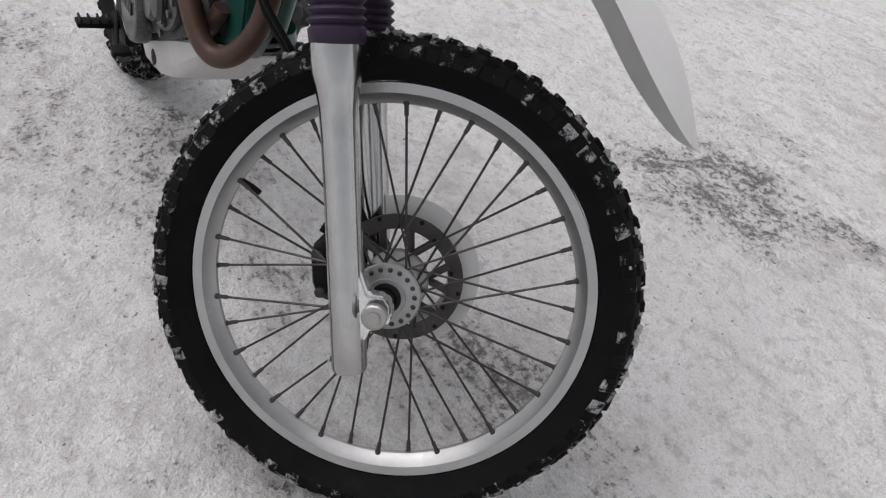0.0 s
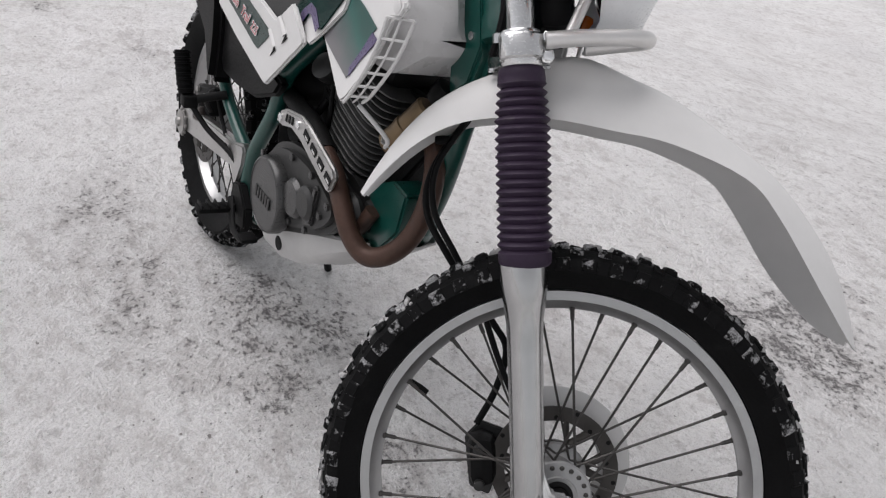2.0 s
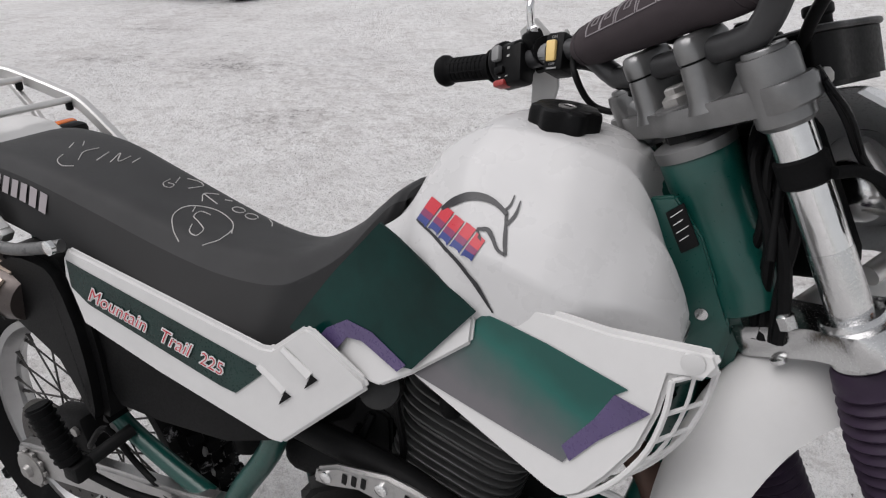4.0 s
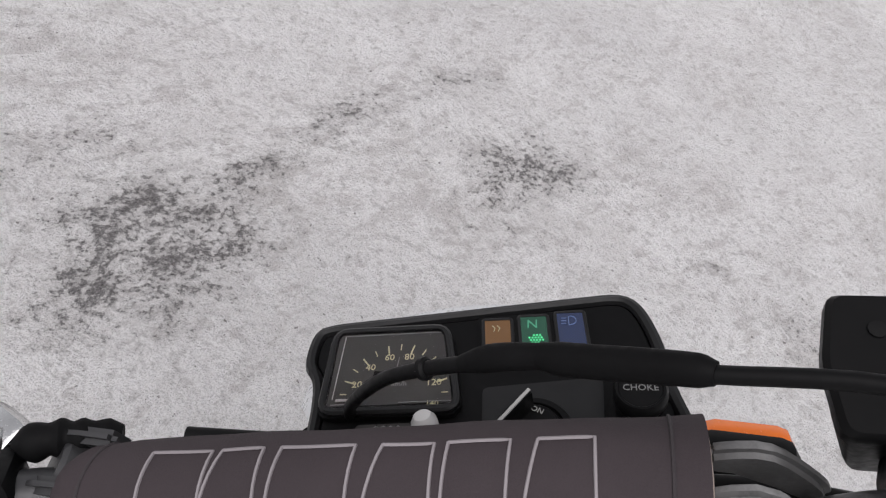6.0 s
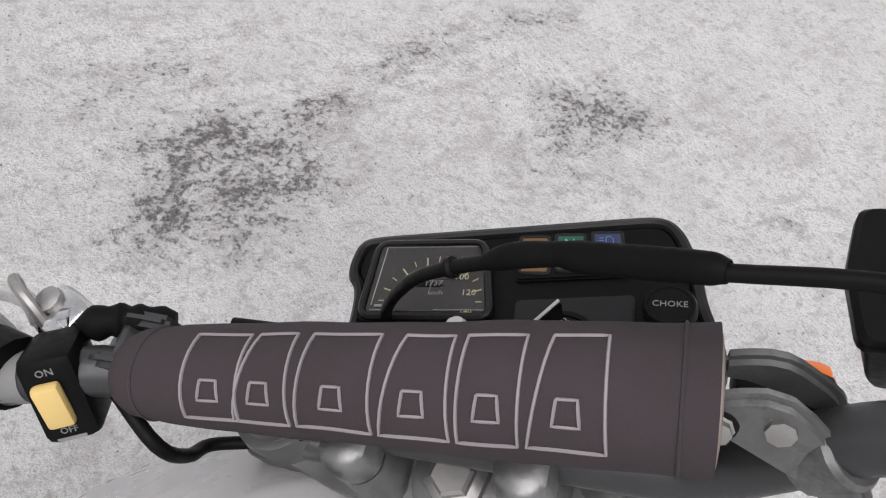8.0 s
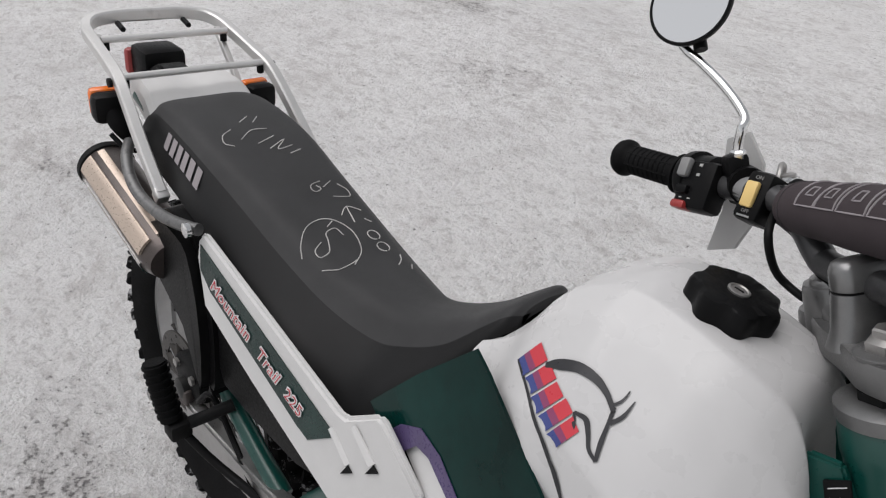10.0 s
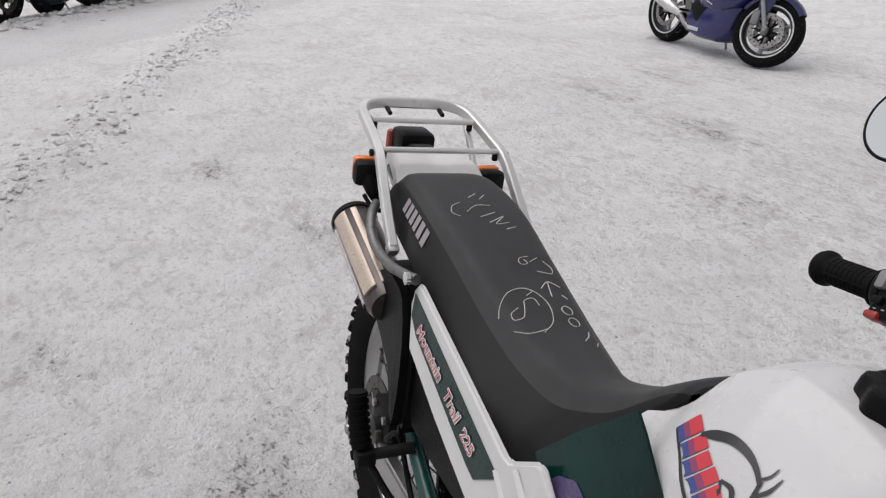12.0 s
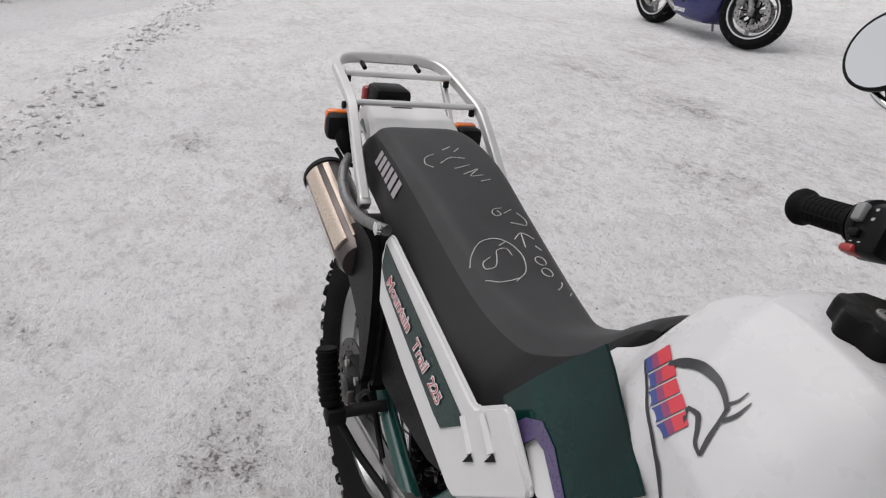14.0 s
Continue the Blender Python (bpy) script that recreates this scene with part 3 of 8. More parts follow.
def build_clods():
    """Loose lumps of snow along the bank and scattered crumbs on the trodden yard."""
    rnd = random.Random(5)
    vs, fs = [], []
    shape = [(1, 0, 0), (-1, 0, 0), (0, 1, 0), (0, -1, 0), (0, 0, 1), (0, 0, -0.5), (0.6, 0.6, 0.6), (-0.6, 0.6, 0.5), (0.6, -0.6, 0.5), (-0.6, -0.6, 0.6)]
    tri = [(4, 6, 7), (4, 7, 9), (4, 9, 8), (4, 8, 6), (0, 6, 8), (2, 6, 7), (1, 7, 9), (3, 8, 9), (0, 2, 6), (2, 1, 7), (1, 3, 9), (3, 0, 8), (0, 2, 5), (2, 1, 5), (1, 3, 5), (3, 0, 5)]

    def lump(x, y, s):
        k, a = len(vs), rnd.uniform(0, 6.28)
        z = height(x, y)
        for p in shape:
            j = rnd.uniform(0.65, 1.25) * s
            vs.append((x + (p[0] * math.cos(a) - p[1] * math.sin(a)) * j, y + (p[0] * math.sin(a) + p[1] * math.cos(a)) * j, z + p[2] * j * 0.7))
        fs.extend(tuple(k + i for i in t) for t in tri)
    for (ax, ay), (bx, by) in zip(RIDGE, RIDGE[1:]):
        for _ in range(int(150 * math.hypot(bx - ax, by - ay) / 1.4)):
            t = rnd.random()
            lump(ax + t * (bx - ax) + rnd.gauss(0, 0.14), ay + t * (by - ay) + rnd.gauss(0, 0.14), rnd.uniform(0.006, 0.024))
    for _ in range(700):
        a, d = rnd.uniform(-3, 6), rnd.gauss(0, 0.16)
        lump(-7.75 - 0.62 * a + 0.785 * d, -1.95 + 0.785 * a + 0.62 * d, rnd.uniform(0.015, 0.055))
    for _ in range(6000):
        lump(rnd.uniform(-3.0, 2.8), rnd.uniform(-1.6, 3.2), rnd.uniform(0.0012, 0.0050))
    me = bpy.data.meshes.new("snow_clods")
    me.from_pydata(vs, [], fs)
    me.materials.append(snow)
    tagged(new("snow_clods", me), "loose crumbs and clods of snow along the bank", "snow", kind="stuff")


build_clods()


# ---- the trail motorcycle ----
moto = thing("motorcycle", "white and green trail motorcycle leaning on its stand in snow", "motorcycle", BIKE)


def spoked_wheel(name, place, radius, width, rim_r, rim_w, frame_m, knob_rows, count, knob_h, hub_r, phase):
    """A knobbly tyre, alloy rim, laced spokes with nipples, and hub, about the y axis."""
    m = frame_m @ Matrix.Translation(place)
    h = width / 2
    tyre = part("tyre", ring(0, [(rim_r + 0.002, -h * 0.50), (rim_r + 0.020, -h * 0.80), (radius - 0.030, -h * 0.98), (radius - 0.014, -h * 0.86), (radius - 0.004, -h * 0.5), (radius, 0),
                                 (radius - 0.004, h * 0.5), (radius - 0.014, h * 0.86), (radius - 0.030, h * 0.98), (rim_r + 0.020, h * 0.80), (rim_r + 0.002, h * 0.50)], 96), tyre_rubber, moto, "black knobbly tyre packed with snow", m)
    tread_blocks(tyre, radius - width * 0.42, knob_rows, count, knob_h, tread_rubber, phase)
    packed_snow(tyre, radius - width * 0.42, width * 0.38, 3, 210)
    r = rim_w / 2
    rim = part("rim", ring(0, [(rim_r, -r), (rim_r + 0.001, -r + 0.0035), (rim_r - 0.010, -r + 0.006), (rim_r - 0.012, r - 0.006), (rim_r + 0.001, r - 0.0035), (rim_r, r), (rim_r - 0.013, r - 0.0005),
                               (rim_r - 0.020, r * 0.45), (rim_r - 0.027, r * 0.18), (rim_r - 0.027, -r * 0.18), (rim_r - 0.020, -r * 0.45), (rim_r - 0.013, -r + 0.0005)], 120), rim_alloy, moto, "silver alloy rim", m)
    for k in range(36):
        side = 1 if k % 2 else -1
        lean = 1 if (k // 2) % 2 else -1
        t = 2 * math.pi * k / 36 + phase
        t2 = t + lean * radians(52)
        a = Vector(((rim_r - 0.026) * math.cos(t), side * 0.004, (rim_r - 0.026) * math.sin(t)))
        b = Vector((hub_r * math.cos(t2), side * 0.030, hub_r * math.sin(t2)))
        d = (b - a).normalized()
        sp = part("spoke", tube([a, b], 0.0019, 6, 1), spoke_steel, rim)
        lathe([(0.0045, -0.002), (0.0045, 0.001), (0.0032, 0.003), (0.0030, 0.016), (0.002, 0.017)], a, b, 8).to_mesh(tmp_me := bpy.data.meshes.new("nipple"))
        tmp_me.materials.append(spoke_steel)
        nip = new("nipple", tmp_me)
        nip.parent = rim
    return tyre, rim, m


# front wheel
FW = (0.0554, 0.0, 0.3467)
front_rows = [(0.0, 0.021, 0.024, 0.030, 0.0), (0.62, 0.021, 0.017, 0.030, 0.5), (-0.62, 0.021, 0.017, 0.030, 0.5), (1.22, 0.024, 0.024, 0.0330, 0.05), (-1.22, 0.024, 0.024, 0.0330, 0.05)]
f_tyre, f_rim, FM = spoked_wheel("front", FW, 0.341, 0.082, 0.2815, 0.040, STEER, front_rows, 56, 0.0095, 0.030, radians(4))
part("valve", tube([(-0.208, 0, 0.152), (-0.192, 0, 0.139), (-0.183, 0, 0.131)], [0.0035, 0.006, 0.006], 10, 2), black_rubber, f_rim, "black valve cap")
hub = part("hub", lathe([(0.012, -0.046), (0.026, -0.046), (0.027, -0.043), (0.045, -0.041), (0.047, -0.037), (0.045, -0.033), (0.030, -0.028), (0.026, 0), (0.030, 0.028), (0.045, 0.033), (0.047, 0.037), (0.040, 0.042), (0.012, 0.044)], (0, 0, 0), (0, 1, 0), 48), hub_metal, moto, "grey cast wheel hub with spoke holes", FM)
for k in range(18):
    t = 2 * math.pi * k / 18
    part("spoke_head", lathe([(0.0032, 0), (0.0036, 0.0012), (0.002, 0.003)], (0.0385 * math.cos(t), -0.0412, 0.0385 * math.sin(t)), (0.0385 * math.cos(t), -0.06, 0.0385 * math.sin(t)), 8), spoke_steel, hub)
part("bearing_seal", lathe([(0.021, 0), (0.021, 0.004), (0.016, 0.006), (0.012, 0.003)], (0, -0.045, 0), (0, -0.06, 0), 24), engine_dark, hub)


def brake_disc(m, y, outer, inner, name, parent=moto):
    bm = bmesh.new()
    n = 72
    outer_ring = [(outer, y - 0.0018), (outer, y + 0.0018), (inner, y + 0.0018), (inner, y - 0.0018)]
    skin(bm, [[(o * math.cos(t), w, o * math.sin(t)) for o, w in outer_ring] for t in (2 * math.pi * k / n for k in range(n))], closed=True)
    d = part(name, bm, disc_steel, parent, "dark drilled brake disc", m)
    part("disc_carrier", lathe([(0.030, -0.003), (0.044, -0.003), (0.044, 0.003), (0.030, 0.003)], (0, y, 0), (0, y + 1, 0), 36), disc_steel, d)
    for k in range(6):
        t = 2 * math.pi * k / 6
        for s in (-0.25, 0.25):
            part("disc_arm", tube([(0.040 * math.cos(t), y, 0.040 * math.sin(t)), (inner * 1.03 * math.cos(t + s), y, inner * 1.03 * math.sin(t + s))], 0.0065, 8, 1, None, 0.3), disc_steel, d)
    for k in range(18):
        t = 2 * math.pi * (k + 0.3) / 18
        rr = (outer + inner) / 2 + (0.006 if k % 2 else -0.006)
        for s in (-1, 1):
            part("drilling", lathe([(0.0036, 0), (0.0036, 0.0002), (0.002, 0.0003)], (rr * math.cos(t), y + s * 0.0019, rr * math.sin(t)), (rr * math.cos(t), y + s, rr * math.sin(t)), 8), engine_dark, d)
    return d


brake_disc(FM, 0.052, 0.096, 0.074, "brake_disc")
# pale guard behind the disc
part("disc_cover", slab([(0.118 * math.cos(t), 0.118 * math.sin(t)) for t in np.linspace(radians(-75), radians(115), 20)] + [(0.070 * math.cos(t), 0.070 * math.sin(t)) for t in np.linspace(radians(115), radians(-75), 20)], 0.004, 0.001), white_plastic, moto, "pale plastic brake disc cover", FM @ Matrix.Translation((0, 0.085, 0)))
cal = part("caliper", box(-0.108, 0.062, 0.012, 0.044, 0.060, 0.082, 0.020), engine_dark, moto, "dark cast brake caliper", FM)
part("caliper_bracket", slab([(-0.07, 0.05), (-0.11, 0.065), (-0.135, 0.04), (-0.13, -0.04), (-0.10, -0.055), (-0.08, -0.01)], 0.008, 0.002, m=Matrix.Translation((0, 0.085, 0))), engine_grey, cal)
for z in (0.035, -0.018):
    part("pin_bolt", lathe([(0.008, 0), (0.008, 0.010), (0.004, 0.012)], (-0.112, 0.034, z), (-0.112, 0, z), 10), engine_grey, cal)
# axle
axle = part("axle", lathe([(0.0085, -0.13), (0.0085, 0.125)], (0, 0, 0), (0, 1, 0), 16), steel, moto, "steel front axle", FM)
part("axle_nut", lathe([(0.0, -0.002), (0.0155, 0), (0.0165, 0.003), (0.0165, 0.012), (0.0145, 0.014), (0.012, 0.0142), (0.0, 0.0142)], (0, -0.113, 0), (0, -1, 0), 24), steel, axle)
part("spacer", lathe([(0.014, 0), (0.014, 0.055)], (0, -0.046, 0), (0, -1, 0), 24), engine_dark, axle)


def fork_leg(side):
    y = side * 0.092
    lab = "polished alloy fork slider"
    leg = part("fork_slider", lathe([(0.010, 0.260), (0.0215, 0.262), (0.0235, 0.268), (0.0232, 0.36), (0.0228, 0.50), (0.0232, 0.575), (0.0242, 0.600), (0.0270, 0.622), (0.0300, 0.640), (0.0306, 0.668), (0.0298, 0.682)], (0.014, y, 0), (0.014, y, 1), 40), fork_alloy, moto, lab, STEER)
    part("axle_lug", slab([(0.020, 0.425), (0.030, 0.418), (0.045, 0.370), (0.066, 0.367), (0.0735, 0.354), (0.0735, 0.338), (0.066, 0.327), (0.046, 0.324), (0.036, 0.305), (0.020, 0.30)], 0.026, 0.004, m=Matrix.Translation((0, y + 0.013, 0))), alloy, leg)
    part("drain_bolt", lathe([(0.006, 0), (0.006, 0.004), (0.003, 0.005)], (-0.010, y, 0.278), (-1, y, 0.278), 8), steel, leg)
    g = [(0.0300, 0.672), (0.0335, 0.676), (0.0345, 0.690)]
    n = 19
    for i in range(n):
        w = 0.694 + i * (0.905 - 0.694) / n
        st = (0.905 - 0.694) / n
        big = 0.0355 if i < n - 4 else 0.0355 - 0.0011 * (i - n + 5)
        g += [(big - 0.0055, w), (big - 0.0012, w + st * 0.35), (big, w + st * 0.5), (big - 0.0012, w + st * 0.65)]
    g += [(0.030, 0.908), (0.029, 0.916), (0.026, 0.920)]
    part("gaiter", lathe(g, (0.016, y, 0), (0.016, y, 1), 40), gaiter_purple, moto, "purple ribbed rubber fork gaiter", STEER)
    tb = part("fork_tube", lathe([(0.0172, 0.90), (0.0172, 1.15)], (0.016, y, 0), (0.016, y, 1), 32), chrome, moto, "chromed fork tube", STEER)
    part("tube_band", lathe([(0.0176, 1.077), (0.0202, 1.079), (0.0202, 1.099), (0.0176, 1.101)], (0.016, y, 0), (0.016, y, 1), 32), black_rubber, tb, "black rubber band on the fork tube")
    part("decal_wrap", lathe([(0.0174, 0.968), (0.0175, 0.97), (0.0175, 1.02), (0.0174, 1.022)], (0.016, y, 0), (0.016, y, 1), 32), alloy, tb)
    part("fork_cap", lathe([(0.0172, 1.175), (0.0172, 1.1860), (0.0160, 1.1876), (0.010, 1.1882), (0.0005, 1.1882)], (0.016, y, 0), (0.016, y, 1), 36), cast_alloy, moto, "grey fork cap with a screw hole", STEER)
    part("cap_screw", lathe([(0.0036, 1.1880), (0.0036, 1.1886), (0.0005, 1.1887)], (0.020, y - 0.004, 0), (0.020, y - 0.004, 1), 12), engine_dark, tb)


for sd in (-1, 1):
    fork_leg(sd)


def rounded_outline(pts, n=5):
    return [(p.x, p.y) for p in spline([(x, y, 0) for x, y in [*pts, pts[0]]], n)[:-1]]


def yoke(name, w0, w1, outline, label, material=cast_alloy):
    """A triple clamp: its outline (u, y) between two heights."""
    bm = bmesh.new()
    pts = rounded_outline(outline, 4)
    skin(bm, [[(u * k, y * (0.985 if k < 1 else 1), w) for u, y in pts] for w, k in ((w0, 0.97), (w0 + 0.002, 1.0), (w1 - 0.003, 1.0), (w1, 0.94))])
    return part(name, bm, material, moto, label, STEER)


top_out = [(-0.017, -0.030), (-0.013, -0.062), (-0.006, -0.088), (-0.004, -0.112), (0.012, -0.122), (0.034, -0.116), (0.038, -0.095), (0.034, -0.068), (0.036, -0.035), (0.040, 0.0),
           (0.036, 0.035), (0.034, 0.068), (0.038, 0.095), (0.034, 0.116), (0.012, 0.122), (-0.004, 0.112), (-0.006, 0.088), (-0.013, 0.062), (-0.017, 0.030), (-0.023, 0.0)]
ty = yoke("top_yoke", 1.140, 1.161, top_out, "grey cast top triple clamp")
for sd in (-1, 1):
    part("clamp_ring", lathe([(0.0190, 1.126), (0.0222, 1.130), (0.0226, 1.178), (0.0214, 1.183), (0.0185, 1.1835)], (0.016, sd * 0.092, 0), (0.016, sd * 0.092, 1), 36), cast_alloy, ty)
    part("yoke_boss", tube([(0.006, sd * 0.050, 1.1500), (0.010, sd * 0.064, 1.1560), (0.014, sd * 0.080, 1.1640)], [0.006, 0.010, 0.014, 0.017], 16, 3), cast_alloy, ty)
part("pinch_bolt", lathe([(0.007, 0), (0.007, 0.008), (0.004, 0.010)], (0.046, -0.102, 1.150), (0.046, -0.14, 1.150), 8), steel, ty)
part("stem_nut", lathe([(0.019, 1.158), (0.019, 1.161), (0.0152, 1.162), (0.0152, 1.170), (0.0125, 1.172), (0.0105, 1.173), (0.0105, 1.1775), (0.0090, 1.1790), (0.0005, 1.1790)], (0, 0, 0), (0, 0, 1), 6), steel, moto, "worn steel steering stem nut", STEER)
part("stem_washer", lathe([(0.021, 1.158), (0.0225, 1.160), (0.0225, 1.163), (0.020, 1.164)], (0, 0, 0), (0, 0, 1), 24), cast_alloy, ty)


def riser(bm, rings):
    """A pillar with rounded ends in plan: rings of (w, u centre, half length, half width)."""
    rows = []
    for w, uc, hl, hw in rings:
        row = []
        for k in range(24):
            t = 2 * math.pi * k / 24
            c, s_ = math.cos(t), math.sin(t)
            row.append((uc + (hl - hw) * (1 if c > 1e-6 else -1 if c < -1e-6 else 0) + hw * c, hw * s_, w))
        rows.append(row)
    skin(bm, rows)
    return bm


for sd in (-1, 1):
    y = sd * 0.0375
    RS = STEER @ Matrix.Translation((0, y, 0))
    low = part("bar_clamp", riser(bmesh.new(), [(1.154, 0.011, 0.032, 0.0165), (1.160, 0.011, 0.030, 0.0140), (1.166, 0.011, 0.028, 0.0128), (1.190, 0.0105, 0.0255, 0.0125), (1.193, 0.0105, 0.0250, 0.0120)]), cast_alloy, moto, "grey cast handlebar clamp", RS)
    part("clamp_gap", riser(bmesh.new(), [(1.1925, 0.0105, 0.0235, 0.0112), (1.1955, 0.0105, 0.0235, 0.0112)]), engine_dark, low)
    part("clamp_cap", riser(bmesh.new(), [(1.195, 0.0105, 0.0250, 0.0120), (1.197, 0.0105, 0.0256, 0.0126), (1.208, 0.0100, 0.0250, 0.0124), (1.2135, 0.0095, 0.0225, 0.0105), (1.2155, 0.0090, 0.0190, 0.0072), (1.2160, 0.0090, 0.0130, 0.0030)]), cast_alloy, low)
low_out = [(-0.022, -0.025), (-0.010, -0.070), (-0.010, -0.118), (0.014, -0.128), (0.040, -0.118), (0.042, -0.095), (0.032, -0.060), (0.034, 0.0), (0.032, 0.060), (0.042, 0.095), (0.040, 0.118), (0.014, 0.128), (-0.010, 0.118), (-0.010, 0.070), (-0.022, 0.025), (-0.028, 0)]
ly = yoke("lower_yoke", 0.928, 0.958, low_out, "polished alloy lower triple clamp", alloy)
for sd in (-1, 1):
    part("clamp_ring", lathe([(0.0245, 0.920), (0.0262, 0.923), (0.0262, 0.932), (0.0240, 0.934), (0.0240, 0.946), (0.0262, 0.948), (0.0262, 0.960), (0.0245, 0.964), (0.019, 0.965)], (0.016, sd * 0.092, 0), (0.016, sd * 0.092, 1), 36), alloy, ly)
    for w in (0.930, 0.953):
        part("pinch_bolt", lathe([(0.0085, 0), (0.0085, 0.006), (0.0062, 0.007), (0.0062, 0.014), (0.003, 0.015)], (0.048, sd * 0.098, w), (0.048, sd * 0.2, w), 6), chrome, ly)
    part("clamp_ear", box(0.046, sd * 0.085, 0.942, 0.022, 0.026, 0.036, 0.006), alloy, ly)
    part("stop_bolt", lathe([(0.008, 0), (0.008, 0.012), (0.005, 0.014)], (-0.012, sd * 0.052, 0.958), (-0.012, sd * 0.052, 1), 6), alloy, ly)
# tube hoop in front of the lower clamp
part("guard_hoop", tube([(0.045, -0.112, 0.948), (0.09, -0.106, 0.950), (0.150, -0.092, 0.950), (0.174, -0.070, 0.950), (0.170, -0.045, 0.952), (0.14, -0.035, 0.952), (0.10, -0.034, 0.950)], 0.0105, 14, 6), rack_alloy, moto, "satin aluminium guard hoop at the fork", STEER)
part("guard_strut", tube([(0.075, -0.100, 0.955), (0.105, -0.078, 1.02), (0.112, -0.056, 1.07)], 0.0075, 12, 3), rack_alloy, moto, "satin aluminium lamp strut", STEER)

# handlebar
HB = [(-0.062, 0.326), (-0.024, 0.260), (0.006, 0.210), (0.015, 0.182), (0.018, 0.160), (0.018, 0.141), (0.015, 0.125), (0.012, 0.105), (0.011, 0.082), (0.011, 0.0)]
HW = [1.280, 1.262, 1.260, 1.260, 1.255, 1.240, 1.222, 1.204, 1.197, 1.197]
half = [(u, y, w) for (u, y), w in zip(HB, HW)]
left = [(-0.066, 0.330, 1.277), (-0.031, 0.258, 1.260), (-0.018, 0.222, 1.253), (-0.006, 0.182, 1.248), (0.002, 0.155, 1.245), (0.008, 0.134, 1.236), (0.011, 0.118, 1.221), (0.011, 0.102, 1.205), (0.011, 0.082, 1.197)]
bar = part("handlebar", tube(left + [(u, -y, w) for u, y, w in half[::-1]], 0.0112, 18, 5), bar_steel, moto, "dark grey steel handlebar", STEER)
part("crossbar", tube([(0.018, 0.125, 1.240), (0.018, 0.0, 1.236), (0.019, -0.106, 1.245)], 0.0065, 12, 2), steel, bar)
clamp_out = [(0.103, 1.262), (0.122, 1.265), (0.134, 1.261), (0.142, 1.246), (0.144, 1.231), (0.137, 1.223), (0.124, 1.229), (0.114, 1.240), (0.103, 1.243)]
for u in (0.0115, 0.0335):
    # plates stand across u; the outline runs along y and w
    bm = slab([(0.104 + (y - 0.104) * 0.88, 1.247 + (w - 1.247) * 0.85) for y, w in clamp_out], 0.0070, 0.0025, m=Matrix.Rotation(radians(90), 4, "Z"), smooth=3)
    for v in bm.verts:
        v.co = Vector((v.co.x + u - 0.0075, abs(v.co.y) + 0.016, v.co.z - 0.008 - (0.006 if u > 0.02 else 0)))
    part("brace_clamp", bm, bar_steel, bar, "dark crossbar clamp")
saddle = [(-0.100, 1.2525), (-0.111, 1.2560), (-0.1255, 1.2565), (-0.137, 1.2490), (-0.147, 1.2390), (-0.149, 1.2310), (-0.143, 1.2255), (-0.133, 1.2285), (-0.112, 1.2385), (-0.100, 1.2400)]
for u, k, bend, lean in ((0.0145, 1.05, 0.30, 0.55), (0.0350, 0.80, 0.12, 0.2)):
    bm = slab([(-(-0.125 + (y + 0.125) * k), 1.240 + (w - 1.240) * k) for y, w in saddle], 0.0060, 0.0022, m=Matrix.Rotation(radians(90), 4, "Z"), smooth=2)
    for v in bm.verts:
        v.co = Vector((abs(v.co.x) + u - bend * max(0.0, abs(v.co.y) - 0.121) + lean * (v.co.z - 1.243), -abs(v.co.y), v.co.z))
    part("brace_clamp", bm, brace_alloy, bar, "scuffed alloy crossbar clamp")
for sd in (-1, 1):
    part("clamp_wrap", lathe([(0.0115, 0), (0.0132, 0.002), (0.0132, 0.018), (0.0115, 0.020)], (0.0160, sd * 0.132, 1.2265), (0.0165, sd * 0.146, 1.2435), 20), brace_alloy if sd < 0 else bar_steel, bar)
for u, y, w in ((0.0163, -0.104, 1.2454), (0.0180, -0.1225, 1.2478)):
    part("clamp_bolt", lathe([(0.0062, 0), (0.0062, 0.0012), (0.0048, 0.0018), (0.0048, 0.0042), (0.0030, 0.0046), (0.0005, 0.0046)], (u, y, w), (u - 0.10, y, w + 0.065), 8), steel, bar)
    part("bolt_ring", lathe([(0.0055, 0), (0.0072, 0.0006), (0.0072, 0.0012), (0.0055, 0.0014)], (u, y, w), (u - 0.10, y, w + 0.065), 20), engine_dark, bar)

# the padded crossbar cover
pad_c = [(0.0078, 0.131, 1.2380), (0.0083, 0.125, 1.2382), (0.0099, 0.105, 1.2386), (0.0144, 0.05, 1.2392), (0.0184, 0.0, 1.2396), (0.0225, -0.05, 1.2399), (0.0268, -0.104, 1.2402)]
pad_r = [0.0150, 0.0185, 0.0212, 0.0228, 0.0242, 0.0256, 0.0262]


def pad_at(y, ang, lift=0.0):
    """A point on the pad: y along it, ang round it from straight up towards the rider."""
    c = [float(np.interp(-y, [-p[1] for p in pad_c], [p[k] for p in pad_c])) for k in (0, 2)]
    r = float(np.interp(-y, [-p[1] for p in pad_c], pad_r)) + lift
    r *= 1 + 0.012 * math.sin(y * 70 + ang * 2) + 0.008 * math.sin(y * 160)
    return Vector((c[0] - r * math.sin(ang), y, c[1] + r * math.cos(ang)))


